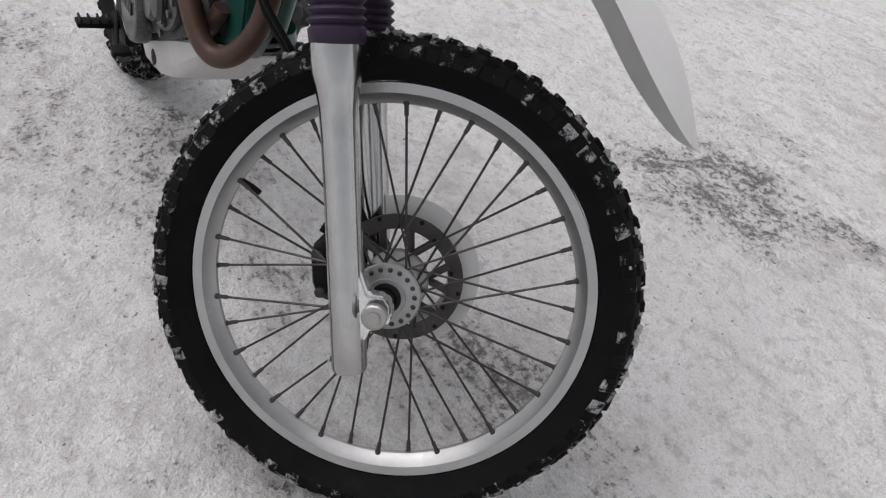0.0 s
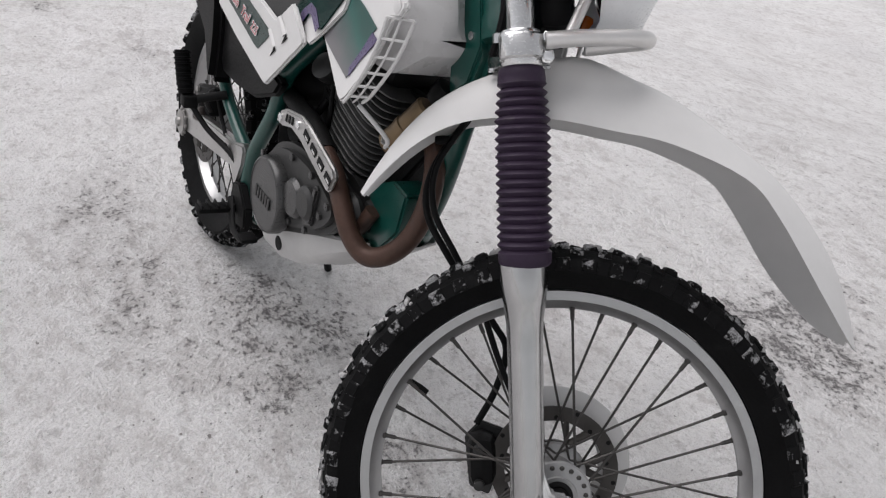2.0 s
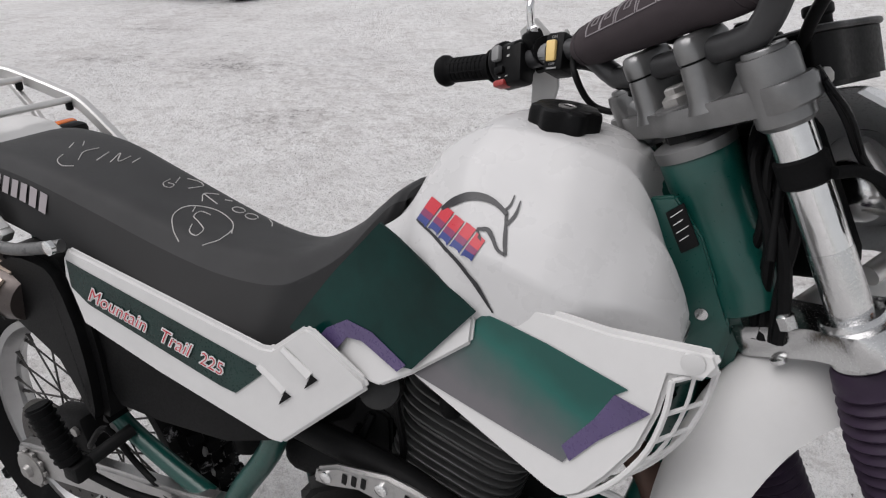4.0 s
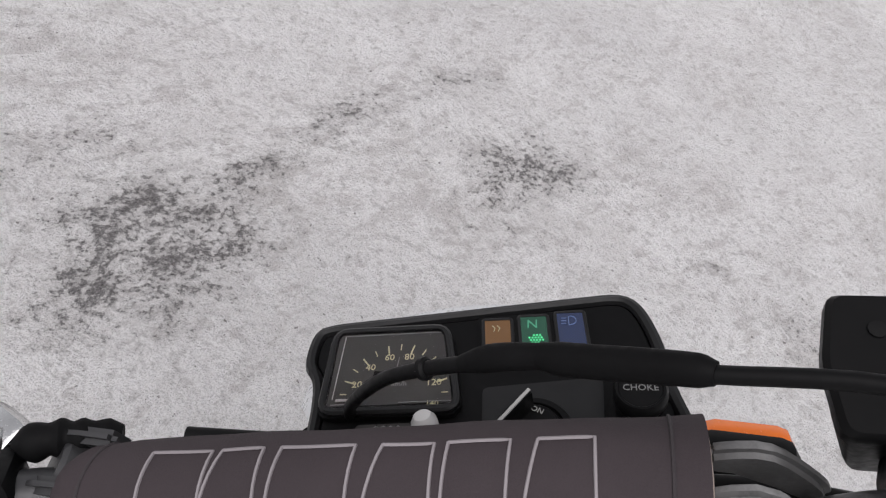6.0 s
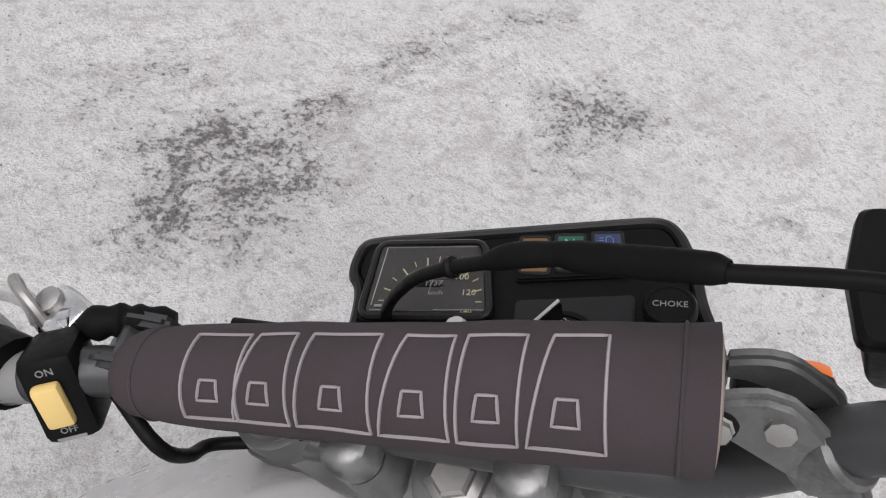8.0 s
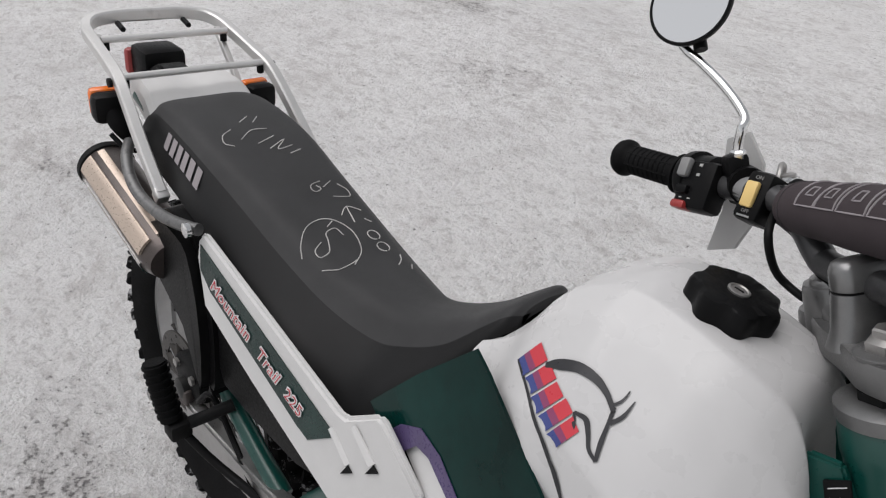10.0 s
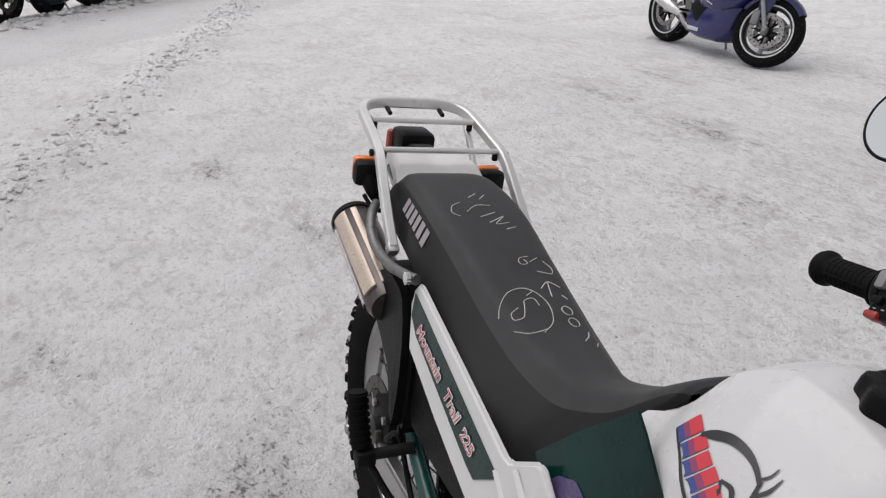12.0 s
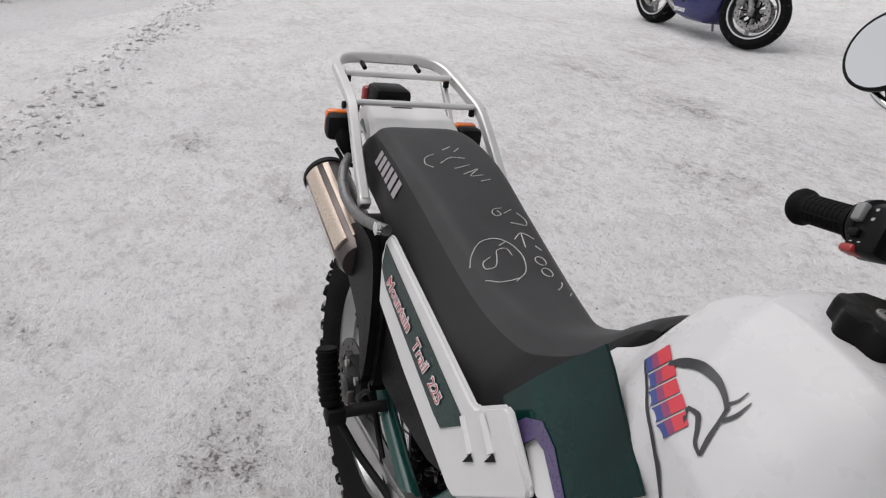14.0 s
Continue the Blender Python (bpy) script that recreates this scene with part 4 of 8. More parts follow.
def build_pad():
    bm = bmesh.new()
    ys = [0.131, 0.128, 0.124, 0.117, 0.105] + list(np.linspace(0.09, -0.104, 26))
    skin(bm, [[pad_at(y, a) for a in (2 * math.pi * k / 40 for k in range(40))] for y in ys])
    pad = part("bar_pad", bm, pad_fabric, moto, "grey-brown fabric crossbar pad with printed outline shapes", STEER)
    for y in (-0.093, 0.116):
        part("seam", tube([pad_at(y, a, 0.0002) for a in np.linspace(-1.2, 2.6, 24)], 0.0007, 6, 1), pad_seam, pad)
    part("foam_core", lathe([(0.0225, 0), (0.0225, 0.0012), (0.017, 0.002), (0.008, 0.0005), (0.0005, 0.0005)], (0.0268, -0.1035, 1.2402), (0.0268, -0.2, 1.2402), 28), foam, pad)
    # six printed outline blocks, narrower above, spread along the pad
    lo, hi = 1.16, -0.48
    blocks = [(0.090, 0.066, 0.0), (0.068, 0.044, 0.006), (0.041, 0.011, 0.002), (0.008, -0.018, 0.006), (-0.021, -0.042, 0.0), (-0.045, -0.071, 0.006)]
    for a, b, tap in blocks:
        loop = [(a, hi), (a, hi)]
        corner = [(a - tap, hi), (b + tap * 0.3, hi), (b, lo), (a, lo)]
        line = []
        for (y0, g0), (y1, g1) in zip(corner, corner[1:] + corner[:1]):
            line += [pad_at(y0 + (y1 - y0) * t, g0 + (g1 - g0) * t, 0.0003) for t in np.linspace(0, 1, 9)[:-1]]
        bm = bmesh.new()
        tube([*line, line[0]], 0.00068, 5, 1, bm)
        m = (a + b) / 2
        inner = [(m + 0.0035, 0.42), (m - 0.0035, 0.42), (m - 0.0045, 0.78), (m + 0.0045, 0.78)]
        line = []
        for (y0, g0), (y1, g1) in zip(inner, inner[1:] + inner[:1]):
            line += [pad_at(y0 + (y1 - y0) * t, g0 + (g1 - g0) * t, 0.0003) for t in np.linspace(0, 1, 6)[:-1]]
        tube([*line, line[0]], 0.00062, 5, 1, bm)
        part("printed_block", bm, pad_print, pad, "pale printed outline block")


build_pad()


def grip(side):
    a, b = Vector((-0.031, side * 0.258, 1.2600)), Vector((-0.0680, side * 0.322, 1.2800))
    L = (b - a).length
    d = (b - a).normalized()
    prof = [(0.0150, 0), (0.0195, 0.001), (0.0195, 0.004), (0.0148, 0.006)]
    n = 9
    for k in range(n):
        h = 0.009 + k * (L - 0.020) / n
        st = (L - 0.020) / n
        prof += [(0.0146, h), (0.0150, h + st * 0.2), (0.0150, h + st * 0.55), (0.0140, h + st * 0.7), (0.0140, h + st * 0.95)]
    prof += [(0.0165, L - 0.008), (0.0188, L - 0.005), (0.0192, L), (0.0172, L + 0.005), (0.007, L + 0.008), (0.0005, L + 0.008)]
    g = part("grip", lathe(prof, a, b, 32), black_rubber, moto, "black ribbed rubber handlebar grip", STEER)
    for k in range(8):
        t = 2 * math.pi * k / 8
        o = (d.orthogonal().normalized() * math.cos(t) + d.cross(d.orthogonal().normalized()) * math.sin(t)) * 0.0144
        part("grip_rib", tube([a + d * 0.009 + o, b - d * 0.012 + o], 0.0010, 5, 1), black_rubber, g)


grip(1)
grip(-1)

# left switch block, seen from the rider's side
sw = part("switch_block", lathe([(0.017, -0.002), (0.024, 0.0), (0.0255, 0.004), (0.0255, 0.012), (0.022, 0.014), (0.0215, 0.034), (0.018, 0.037), (0.014, 0.038)], (-0.0270, 0.2500, 1.2570), (0.0, 0.188, 1.252), 28), black_plastic, moto, "black handlebar switch block", STEER)
SWF = facing((-0.031, 0.222, 1.2560), (0.42, -0.90, -0.12), (0.55, -0.05, 0.83))
part("switch_body", box(0.004, -0.004, -0.004, 0.040, 0.046, 0.026, 0.006), black_plastic, sw, m=SWF)
part("dip_switch", box(-0.010, 0.010, 0.0105, 0.012, 0.018, 0.009, 0.003), grey_plastic, sw, "grey dip switch", m=SWF)
part("horn_button", box(-0.006, -0.024, 0.004, 0.017, 0.008, 0.016, 0.003), red_plastic, sw, "dull red horn button", m=SWF)
part("indicator_switch", box(-0.005, -0.010, 0.010, 0.013, 0.008, 0.008, 0.002), black_plastic, sw, m=SWF)
for sx, sy in ((0.006, 0.014), (0.006, 0.005)):
    part("beam_mark", slab([(-0.0017, -0.0012), (0.0019, -0.0014), (0.0017, 0.0014), (-0.0019, 0.0012)], 0.0006, 0, m=Matrix.Translation((sx, sy, 0.0095)) @ Matrix.Rotation(radians(90), 4, "X")), worn_white, sw, m=SWF)
for sx in (-0.006, 0.004):
    part("beam_mark", slab([(-0.0016, -0.0005), (0.0016, -0.0005), (0.0016, 0.0005), (-0.0016, 0.0005)], 0.0006, 0, m=Matrix.Translation((sx, -0.0175, 0.0095)) @ Matrix.Rotation(radians(90), 4, "X")), worn_white, sw, m=SWF)
part("lever_perch", tube([(0.000, 0.198, 1.252), (-0.004, 0.178, 1.251)], 0.0165, 16, 2), black_plastic, sw)
part("perch_boss", box(-0.006, 0.196, 1.268, 0.020, 0.020, 0.022, 0.005), black_plastic, sw)
# hazard switch
HZF = facing((-0.0050, 0.1580, 1.2430), (0.45, -0.86, -0.24), (0.55, 0.05, 0.83))
hz = part("hazard_switch", box(0, 0, -0.004, 0.024, 0.043, 0.030, 0.005), black_plastic, moto, "black switch box with a yellow rocker", STEER @ HZF)
part("rocker", box(-0.001, 0.000, 0.0125, 0.0115, 0.022, 0.006, 0.002, m=Matrix.Rotation(radians(7), 4, "X")), yellow_plastic, hz, "yellow rocker switch")
words("ON", 0.0046, hz, "lettering", grey_print, Matrix.Translation((0, 0.0150, 0.0112)), 0.0002)
words("OFF", 0.0042, hz, "lettering", grey_print, Matrix.Translation((0, -0.0140, 0.0112)), 0.0002)
part("small_print", slab([(-0.006, -0.0008), (0.006, -0.0008), (0.006, 0.0008), (-0.006, 0.0008)], 0.0004, 0, m=Matrix.Translation((0, -0.0182, 0.0114)) @ Matrix.Rotation(radians(90), 4, "X")), grey_print, hz)
part("bar_sleeve", lathe([(0.0118, 0), (0.0118, 0.016)], (-0.007, 0.188, 1.2490), (-0.001, 0.166, 1.2465), 20), grey_plastic, bar)
# cable adjuster boot and hook
part("cable_boot", tube([(0.022, 0.160, 1.247), (0.026, 0.150, 1.246), (0.0285, 0.144, 1.243), (0.030, 0.138, 1.241), (0.032, 0.132, 1.238), (0.034, 0.124, 1.234)], [0.0050, 0.0085, 0.0065, 0.0085, 0.0062, 0.0080, 0.0060, 0.0072, 0.0045], 14, 5), black_rubber, moto, "black ribbed cable boot", STEER)
part("clutch_cable", tube([(0.037, 0.098, 1.229), (0.042, 0.04, 1.214), (0.046, -0.01, 1.196), (0.045, -0.05, 1.16), (0.03, -0.06, 1.10), (-0.01, -0.055, 1.02)], 0.0042, 10, 5), cable_black, moto, "black clutch cable", STEER)
part("wire_hook", tube([(0.018, 0.176, 1.248), (0.024, 0.180, 1.258), (0.030, 0.188, 1.2625), (0.036, 0.197, 1.2600), (0.037, 0.202, 1.2530), (0.031, 0.199, 1.2470), (0.022, 0.190, 1.2440)], 0.0026, 8, 5), steel, moto, "bent steel hook on the handlebar", STEER)
lb = part("lever_bracket", box(0.026, 0.172, 1.2460, 0.022, 0.026, 0.014, 0.004, m=Matrix.Rotation(radians(-25), 4, "Z")), alloy, moto, "scuffed alloy clutch lever bracket", STEER)
part("pivot_bolt", lathe([(0.0065, 0), (0.0065, 0.003), (0.0040, 0.004), (0.0005, 0.004)], (0.030, 0.178, 1.2525), (0.030, 0.178, 2), 10), steel, lb)
part("adjuster", lathe([(0.0045, 0), (0.0070, 0.001), (0.0070, 0.006), (0.0045, 0.007), (0.0045, 0.014)], (0.022, 0.170, 1.2480), (0.030, 0.148, 1.2465), 12), alloy, lb)
# clutch lever and knuckle plate
part("clutch_lever", tube([(0.020, 0.180, 1.247), (0.036, 0.215, 1.243), (0.030, 0.27, 1.243), (0.008, 0.325, 1.250)], [0.006, 0.0055, 0.005, 0.005, 0.006], 10, 4, flat=0.6), alloy, moto, "alloy clutch lever", STEER)
KG = facing((0.012, 0.235, 1.232), (0.33, -0.94, 0.05), (0.18, 0.12, 0.97))
part("knuckle_guard", slab([(-0.044, -0.052), (-0.004, -0.048), (0.018, -0.024), (0.028, 0.004), (0.030, 0.030), (0.012, 0.060), (-0.018, 0.056), (-0.024, 0.020), (-0.022, -0.01)], 0.0035, 0.001, m=Matrix.Rotation(radians(-90), 4, "X")), guard_plastic, moto, "smoky grey plastic knuckle guard", STEER @ KG)
part("switch_loom", tube([(0.000, 0.140, 1.236), (-0.018, 0.118, 1.222), (-0.016, 0.120, 1.196), (-0.006, 0.122, 1.178), (0.002, 0.098, 1.168), (0.006, 0.072, 1.182), (0.010, 0.05, 1.182)], 0.0034, 10, 5), cable_black, moto, "black taped switch wires", STEER)
part("bar_loom", tube([(-0.004, 0.215, 1.236), (0.002, 0.17, 1.232), (0.008, 0.12, 1.214), (0.006, 0.09, 1.192), (0.012, 0.06, 1.182)], 0.0042, 8, 4), cable_black, moto, "black wires along the handlebar", STEER)

# mirror
MN = Vector((-0.64, -0.69, 0.33)).normalized()
MR = Vector((0.67, -0.63, 0.0)).normalized()
MF = facing((-0.0085, 0.2470, 1.4140), MR, MN.cross(MR))
mir = part("mirror_stem", tube([(-0.006, 0.195, 1.262), (-0.004, 0.192, 1.285), (-0.001, 0.187, 1.300), (0.004, 0.191, 1.310), (0.000, 0.212, 1.334), (-0.010, 0.236, 1.360), (-0.016, 0.246, 1.371), (-0.0195, 0.2515, 1.379)], 0.0043, 14, 5), chrome, moto, "chromed mirror stem", STEER)
part("stem_nut", lathe([(0.0070, 0), (0.0070, 0.007), (0.0062, 0.0075), (0.0070, 0.008), (0.0070, 0.015), (0.005, 0.017)], (-0.0055, 0.1945, 1.266), (-0.003, 0.187, 1.304), 6), chrome, mir)
mb = part("mirror_body", lathe([(0.0005, -0.013), (0.020, -0.011), (0.034, -0.005), (0.0390, 0.0), (0.0394, 0.004), (0.0372, 0.005), (0.0360, 0.0040)], (0, 0, 0), (0, 0, 1), 56), black_plastic, moto, "round black mirror", STEER @ MF)
part("mirror_face", lathe([(0.0362, 0.0040), (0.0362, 0.0045), (0.0005, 0.0045)], (0, 0, 0), (0, 0, 1), 48), mirror_glass, mb, "round mirror glass reflecting snow", smooth=False)
part("stem_joint", tube([(0.004, -0.030, -0.008), (0.006, -0.042, -0.008)], 0.0062, 12, 2), black_plastic, mb)


# ---- instruments, lamp and front fender ----
DM = STEER @ facing((0.104, -0.007, 1.174), (0.0, -1.0, 0.0), (0.94, 0.0, -0.20))


def flat(outline, thick, z=0.0, bevel=0.001, smooth=0):
    """A plate lying in the x-y plane from height z up to z + thick."""
    return slab(outline, thick, bevel, m=Matrix.Translation((0, 0, z)) @ Matrix.Rotation(radians(-90), 4, "X"), smooth=smooth)


def soft_corners(pts, r, n=4):
    """The outline with each corner rounded off over the length r."""
    got = []
    for i, p in enumerate(pts):
        p = Vector(p)
        ends = [p + (Vector(q) - p).normalized() * min(r, 0.45 * (Vector(q) - p).length) for q in (pts[i - 1], pts[(i + 1) % len(pts)])]
        for k in range(n + 1):
            t = k / n
            v = ends[0] * (1 - t) ** 2 + p * 2 * t * (1 - t) + ends[1] * t ** 2
            got.append((v.x, v.y))
    return got


def rim_of(outline, z, r, height=1.0):
    """A rounded lip running along an outline."""
    return tube([(x, y, z) for x, y in [*outline, outline[0]]], r, 8, 1, flat=height)


dash_out = soft_corners([(-0.0842, -0.0105), (-0.0850, 0.0095), (-0.0775, 0.0135), (0.0715, 0.0402), (0.0805, 0.0320), (0.0885, 0.0110), (0.0925, -0.0130), (0.1010, -0.0350), (0.1010, -0.0580), (-0.0690, -0.0580), (-0.0715, -0.0360), (-0.0757, -0.0190)], 0.010)
dash = part("instrument_panel", flat(dash_out, 0.045, -0.045, 0.004), black_plastic, moto, "black plastic instrument panel", DM)
part("panel_rim", rim_of(dash_out, -0.0005, 0.0030), dash_plastic, dash, "worn satin rim of the panel")
bezel_out = soft_corners([(-0.0740, 0.0082), (-0.0120, 0.0146), (0.0012, -0.0365), (-0.0690, -0.0440)], 0.008)
part("gauge_bezel", flat(bezel_out, 0.007, 0.0, 0.002), black_plastic, dash)
part("bezel_rim", rim_of(soft_corners([(-0.0712, 0.0062), (-0.0140, 0.0120), (-0.0012, -0.0345), (-0.0663, -0.0415)], 0.007), 0.0068, 0.0021), dash_plastic, dash, "rounded satin bezel of the gauge")
part("gauge_face", flat([(-0.0690, 0.0040), (-0.0158, 0.0095), (-0.0040, -0.0318), (-0.0640, -0.0385)], 0.0004, 0.0068, 0), gauge_face, dash, "black speedometer face with pale figures")
GZ, FACE_TURN = 0.0073, Matrix.Rotation(radians(6), 4, "Z")
part("gauge_line", tube([(-0.0655, 0.0030, GZ), (-0.0622, -0.0345, GZ)], 0.0003, 5, 1), worn_white, dash)
# highlight on the face's top edge, drawn as a thin grey line
part("gauge_line", tube([(-0.0660, 0.0034, GZ), (-0.0160, 0.0086, GZ)], 0.00022, 5, 1), grey_plastic, dash)
part("gauge_line", tube([(-0.0150, 0.0086, GZ), (-0.0040, -0.0305, GZ)], 0.0002, 5, 1), grey_plastic, dash)
for x0, x1 in ((-0.0621, -0.0492), (-0.0295, -0.0040)):
    part("gauge_line", tube([(x0, -0.0374 + 0.112 * (x0 + 0.0621), GZ), (x1, -0.0374 + 0.112 * (x1 + 0.0621), GZ)], 0.00025, 5, 1), grey_plastic, dash)
part("needle", box(-0.0550, -0.0345, GZ + 0.0004, 0.0108, 0.0013, 0.0006, 0.0002, m=FACE_TURN), worn_white, dash, "pale needle at rest")
cx, cy, RX, RY = -0.0330, -0.0300, 0.0262, 0.0300
for k in range(13):
    t, a = radians(182.5 - k * 14.65), 0.80 if k % 2 else 0.88
    part("gauge_tick", tube([(cx + a * RX * math.cos(t), cy + a * RY * math.sin(t), GZ), (cx + RX * math.cos(t), cy + RY * math.sin(t), GZ)], 0.00042 if k % 2 else 0.00030, 5, 1), pale_yellow, dash)
for k, txt in enumerate(("20", "40", "60", "80", "100", "120", "140")):
    t = radians(168 - k * 29.3)
    words(txt, 0.0051 if k < 6 else 0.0042, dash, "figures", pale_yellow, Matrix.Translation((cx + 0.75 * RX * math.cos(t), cy + 0.76 * RY * math.sin(t), GZ)) @ FACE_TURN, 0.0001)
words("km/h", 0.0038, dash, "figures", grey_plastic, Matrix.Translation((cx + 0.0015, cy + 0.0065, GZ)) @ FACE_TURN, 0.0001)
part("odometer", flat(soft_corners([(cx - 0.0125, cy + 0.0085), (cx + 0.0125, cy + 0.0113), (cx + 0.0125, cy + 0.0163), (cx - 0.0125, cy + 0.0135)], 0.001), 0.0003, GZ - 0.0004, 0), engine_dark, dash, "odometer window")
words("1737", 0.0047, dash, "odometer_digits", grey_plastic, Matrix.Translation((cx - 0.001, cy + 0.0123, GZ)) @ FACE_TURN, 0.0001)
part("gauge_post", tube([(cx - 0.002, cy + 0.006, GZ), (cx - 0.0015, cy + 0.022, GZ)], 0.00015, 4, 1), grey_plastic, dash)
part("gauge_glass", flat([(-0.0695, 0.0045), (-0.0155, 0.0100), (-0.0035, -0.0322), (-0.0643, -0.0390)], 0.0006, 0.0080, 0), clear_glass, dash)
part("lamp_block", flat(soft_corners([(-0.0012, 0.0232), (0.0560, 0.0312), (0.0600, 0.0010), (0.0050, -0.0080)], 0.003), 0.0035, -0.001, 0.001), black_plastic, dash)
for k, mt in enumerate((amber_window, green_window, blue_window)):
    wx, wy = 0.0118 + k * 0.0179, 0.0095 + k * 0.0031
    WM = Matrix.Translation((wx, wy, 0.0)) @ Matrix.Rotation(radians(5), 4, "Z")
    corner = soft_corners([(-0.0082, 0.0120), (0.0064, 0.0120), (0.0080, -0.0120), (-0.0066, -0.0120)], 0.0016, 3)
    part("window_frame", rim_of(corner, 0.0025, 0.0011), dash_plastic, dash, m=WM)
    wd = part("warning_lamp", flat(corner, 0.0016, 0.0015, 0.0004), mt, dash, ("amber indicator window", "green neutral window, lit", "blue high beam window")[k], m=WM)
    if k == 0:
        for q in (-1, 1):
            part("indicator_mark", tube([(-0.0020 - q * 0.0012, 0.0078, 0.0032), (-0.0005 - q * 0.0012, 0.0060, 0.0032), (-0.0012 - q * 0.0012, 0.0040, 0.0032)], 0.00025, 4, 1), pale_yellow, wd)
    if k == 1:
        words("N", 0.0075, wd, "lettering", pale_green, Matrix.Translation((-0.0012, 0.0062, 0.0032)), 0.0001)
        for i in range(5):
            for j in range(4):
                if (i - 2) ** 2 + (j - 1.5) ** 2 < 4.5:
                    x, y = -0.0026 + i * 0.0015 + 0.0007 * (j % 2), -0.0052 + j * 0.0015
                    part("lit_dot", lathe([(0.0005, 0), (0.0005, 0.0003), (0.0001, 0.0004)], (x, y, 0.0031), (x, y, 1), 6), green_glow, wd)
    if k == 2:
        part("beam_sign", tube([(-0.0012, 0.0035, 0.0032), (0.0015, 0.0042, 0.0032), (0.0024, 0.0062, 0.0032), (0.0015, 0.0082, 0.0032), (-0.0012, 0.0089, 0.0032), (-0.0012, 0.0035, 0.0032)], 0.0003, 5, 2), pale_blue, wd)
        for j in range(3):
            part("beam_sign", tube([(-0.0050, 0.0045 + j * 0.0017, 0.0032), (-0.0024, 0.0045 + j * 0.0017, 0.0032)], 0.0003, 4, 1), pale_blue, wd)
# ignition switch with key, choke knob, trip knob
part("ignition_plate", flat(soft_corners([(0.0075, -0.0190), (0.0630, -0.0095), (0.0650, -0.0570), (0.0120, -0.0570)], 0.003), 0.003, -0.001, 0.001), dash_plastic, dash)
ig = part("ignition_switch", lathe([(0.0175, 0), (0.0175, 0.004), (0.0165, 0.006), (0.0140, 0.0062), (0.0135, 0.0045), (0.0125, 0.0045), (0.0120, 0.0075), (0.0112, 0.0085), (0.0005, 0.0085)], (0.0340, -0.0435, 0.001), (0.0340, -0.0435, 1), 40), black_plastic, dash, "black ignition lock")
KM = Matrix.Translation((0.0245, -0.0430, 0.006)) @ Matrix.Rotation(radians(56), 4, "Z")
key = part("key", slab(soft_corners([(-0.0135, 0.0), (0.0135, 0.0), (0.0135, 0.0150), (0.0090, 0.0165), (-0.0090, 0.0165), (-0.0135, 0.0150)], 0.003), 0.0022, 0.0005, m=KM), black_plastic, dash, "ignition key with a dark worn bow")
part("key_edge", box(0.0, -0.0011, 0.0166, 0.0255, 0.0016, 0.0009, 0.0003), worn_white, key, "bright worn edge", m=KM)
words("ON", 0.0037, ig, "lettering", worn_white, Matrix.Translation((0.0352, -0.0352, 0.0100)) @ Matrix.Rotation(radians(-22), 4, "Z"), 0.0001)
for k in range(5):
    t = radians(128 + k * 21)
    c = (0.0340 + 0.0098 * math.cos(t), -0.0435 + 0.0098 * math.sin(t))
    part("lock_mark", box(*c, 0.0097, 0.0016, 0.0008, 0.0004, 0.0001, m=Matrix.Rotation(t + (1.57 if k % 2 else 0.0), 4, "Z")), worn_white, ig)
part("choke_boot", lathe([(0.0150, 0), (0.0145, 0.004), (0.0105, 0.006), (0.0100, 0.012)], (0.0790, -0.0285, -0.003), (0.0790, -0.0285, 1), 32), black_rubber, dash)
ck = part("choke_knob", lathe([(0.0095, 0.010), (0.0095, 0.012), (0.0112, 0.0135), (0.0116, 0.0150), (0.0116, 0.0195), (0.0105, 0.0212), (0.0095, 0.0212), (0.0090, 0.0205), (0.0005, 0.0205)], (0.0790, -0.0272, -0.002), (0.0790, -0.0272, 1), 40), black_plastic, dash, "round black choke knob")
words("CHOKE", 0.0044, ck, "lettering", grey_print, Matrix.Translation((0.0790, -0.0268, 0.0186)) @ Matrix.Rotation(radians(3), 4, "Z"), 0.0001)
part("trip_knob", lathe([(0.0055, 0), (0.0064, 0.004), (0.0060, 0.012), (0.0040, 0.0150), (0.0005, 0.0158)], (-0.0135, -0.0470, -0.002), (-0.0155, -0.0425, 0.013), 20), guard_plastic, dash, "pale trip knob")
part("trip_window", flat(soft_corners([(-0.0490, -0.0560), (-0.0200, -0.0530), (-0.0205, -0.0405), (-0.0490, -0.0440)], 0.002), 0.0025, 0.0, 0.0005), gauge_face, dash, "trip counter window")
words("0000", 0.0070, dash, "trip_digits", grey_print, Matrix.Translation((-0.0335, -0.0462, 0.0026)) @ FACE_TURN, 0.0001)
for k in range(3):
    part("digit_gap", tube([(-0.0383 + k * 0.0047, -0.0510, 0.0027), (-0.0388 + k * 0.0047, -0.0430, 0.0027)], 0.0002, 4, 1), engine_dark, dash)
part("speedometer_boot", lathe([(0.0070, 0), (0.0080, 0.004), (0.0070, 0.008), (0.0080, 0.012), (0.0065, 0.016)], (-0.0720, -0.0485, -0.020), (-0.0720, -0.0485, 1), 18), black_rubber, dash, "black rubber boot under the gauge")

# lamp mask: a white shell in front of the fork


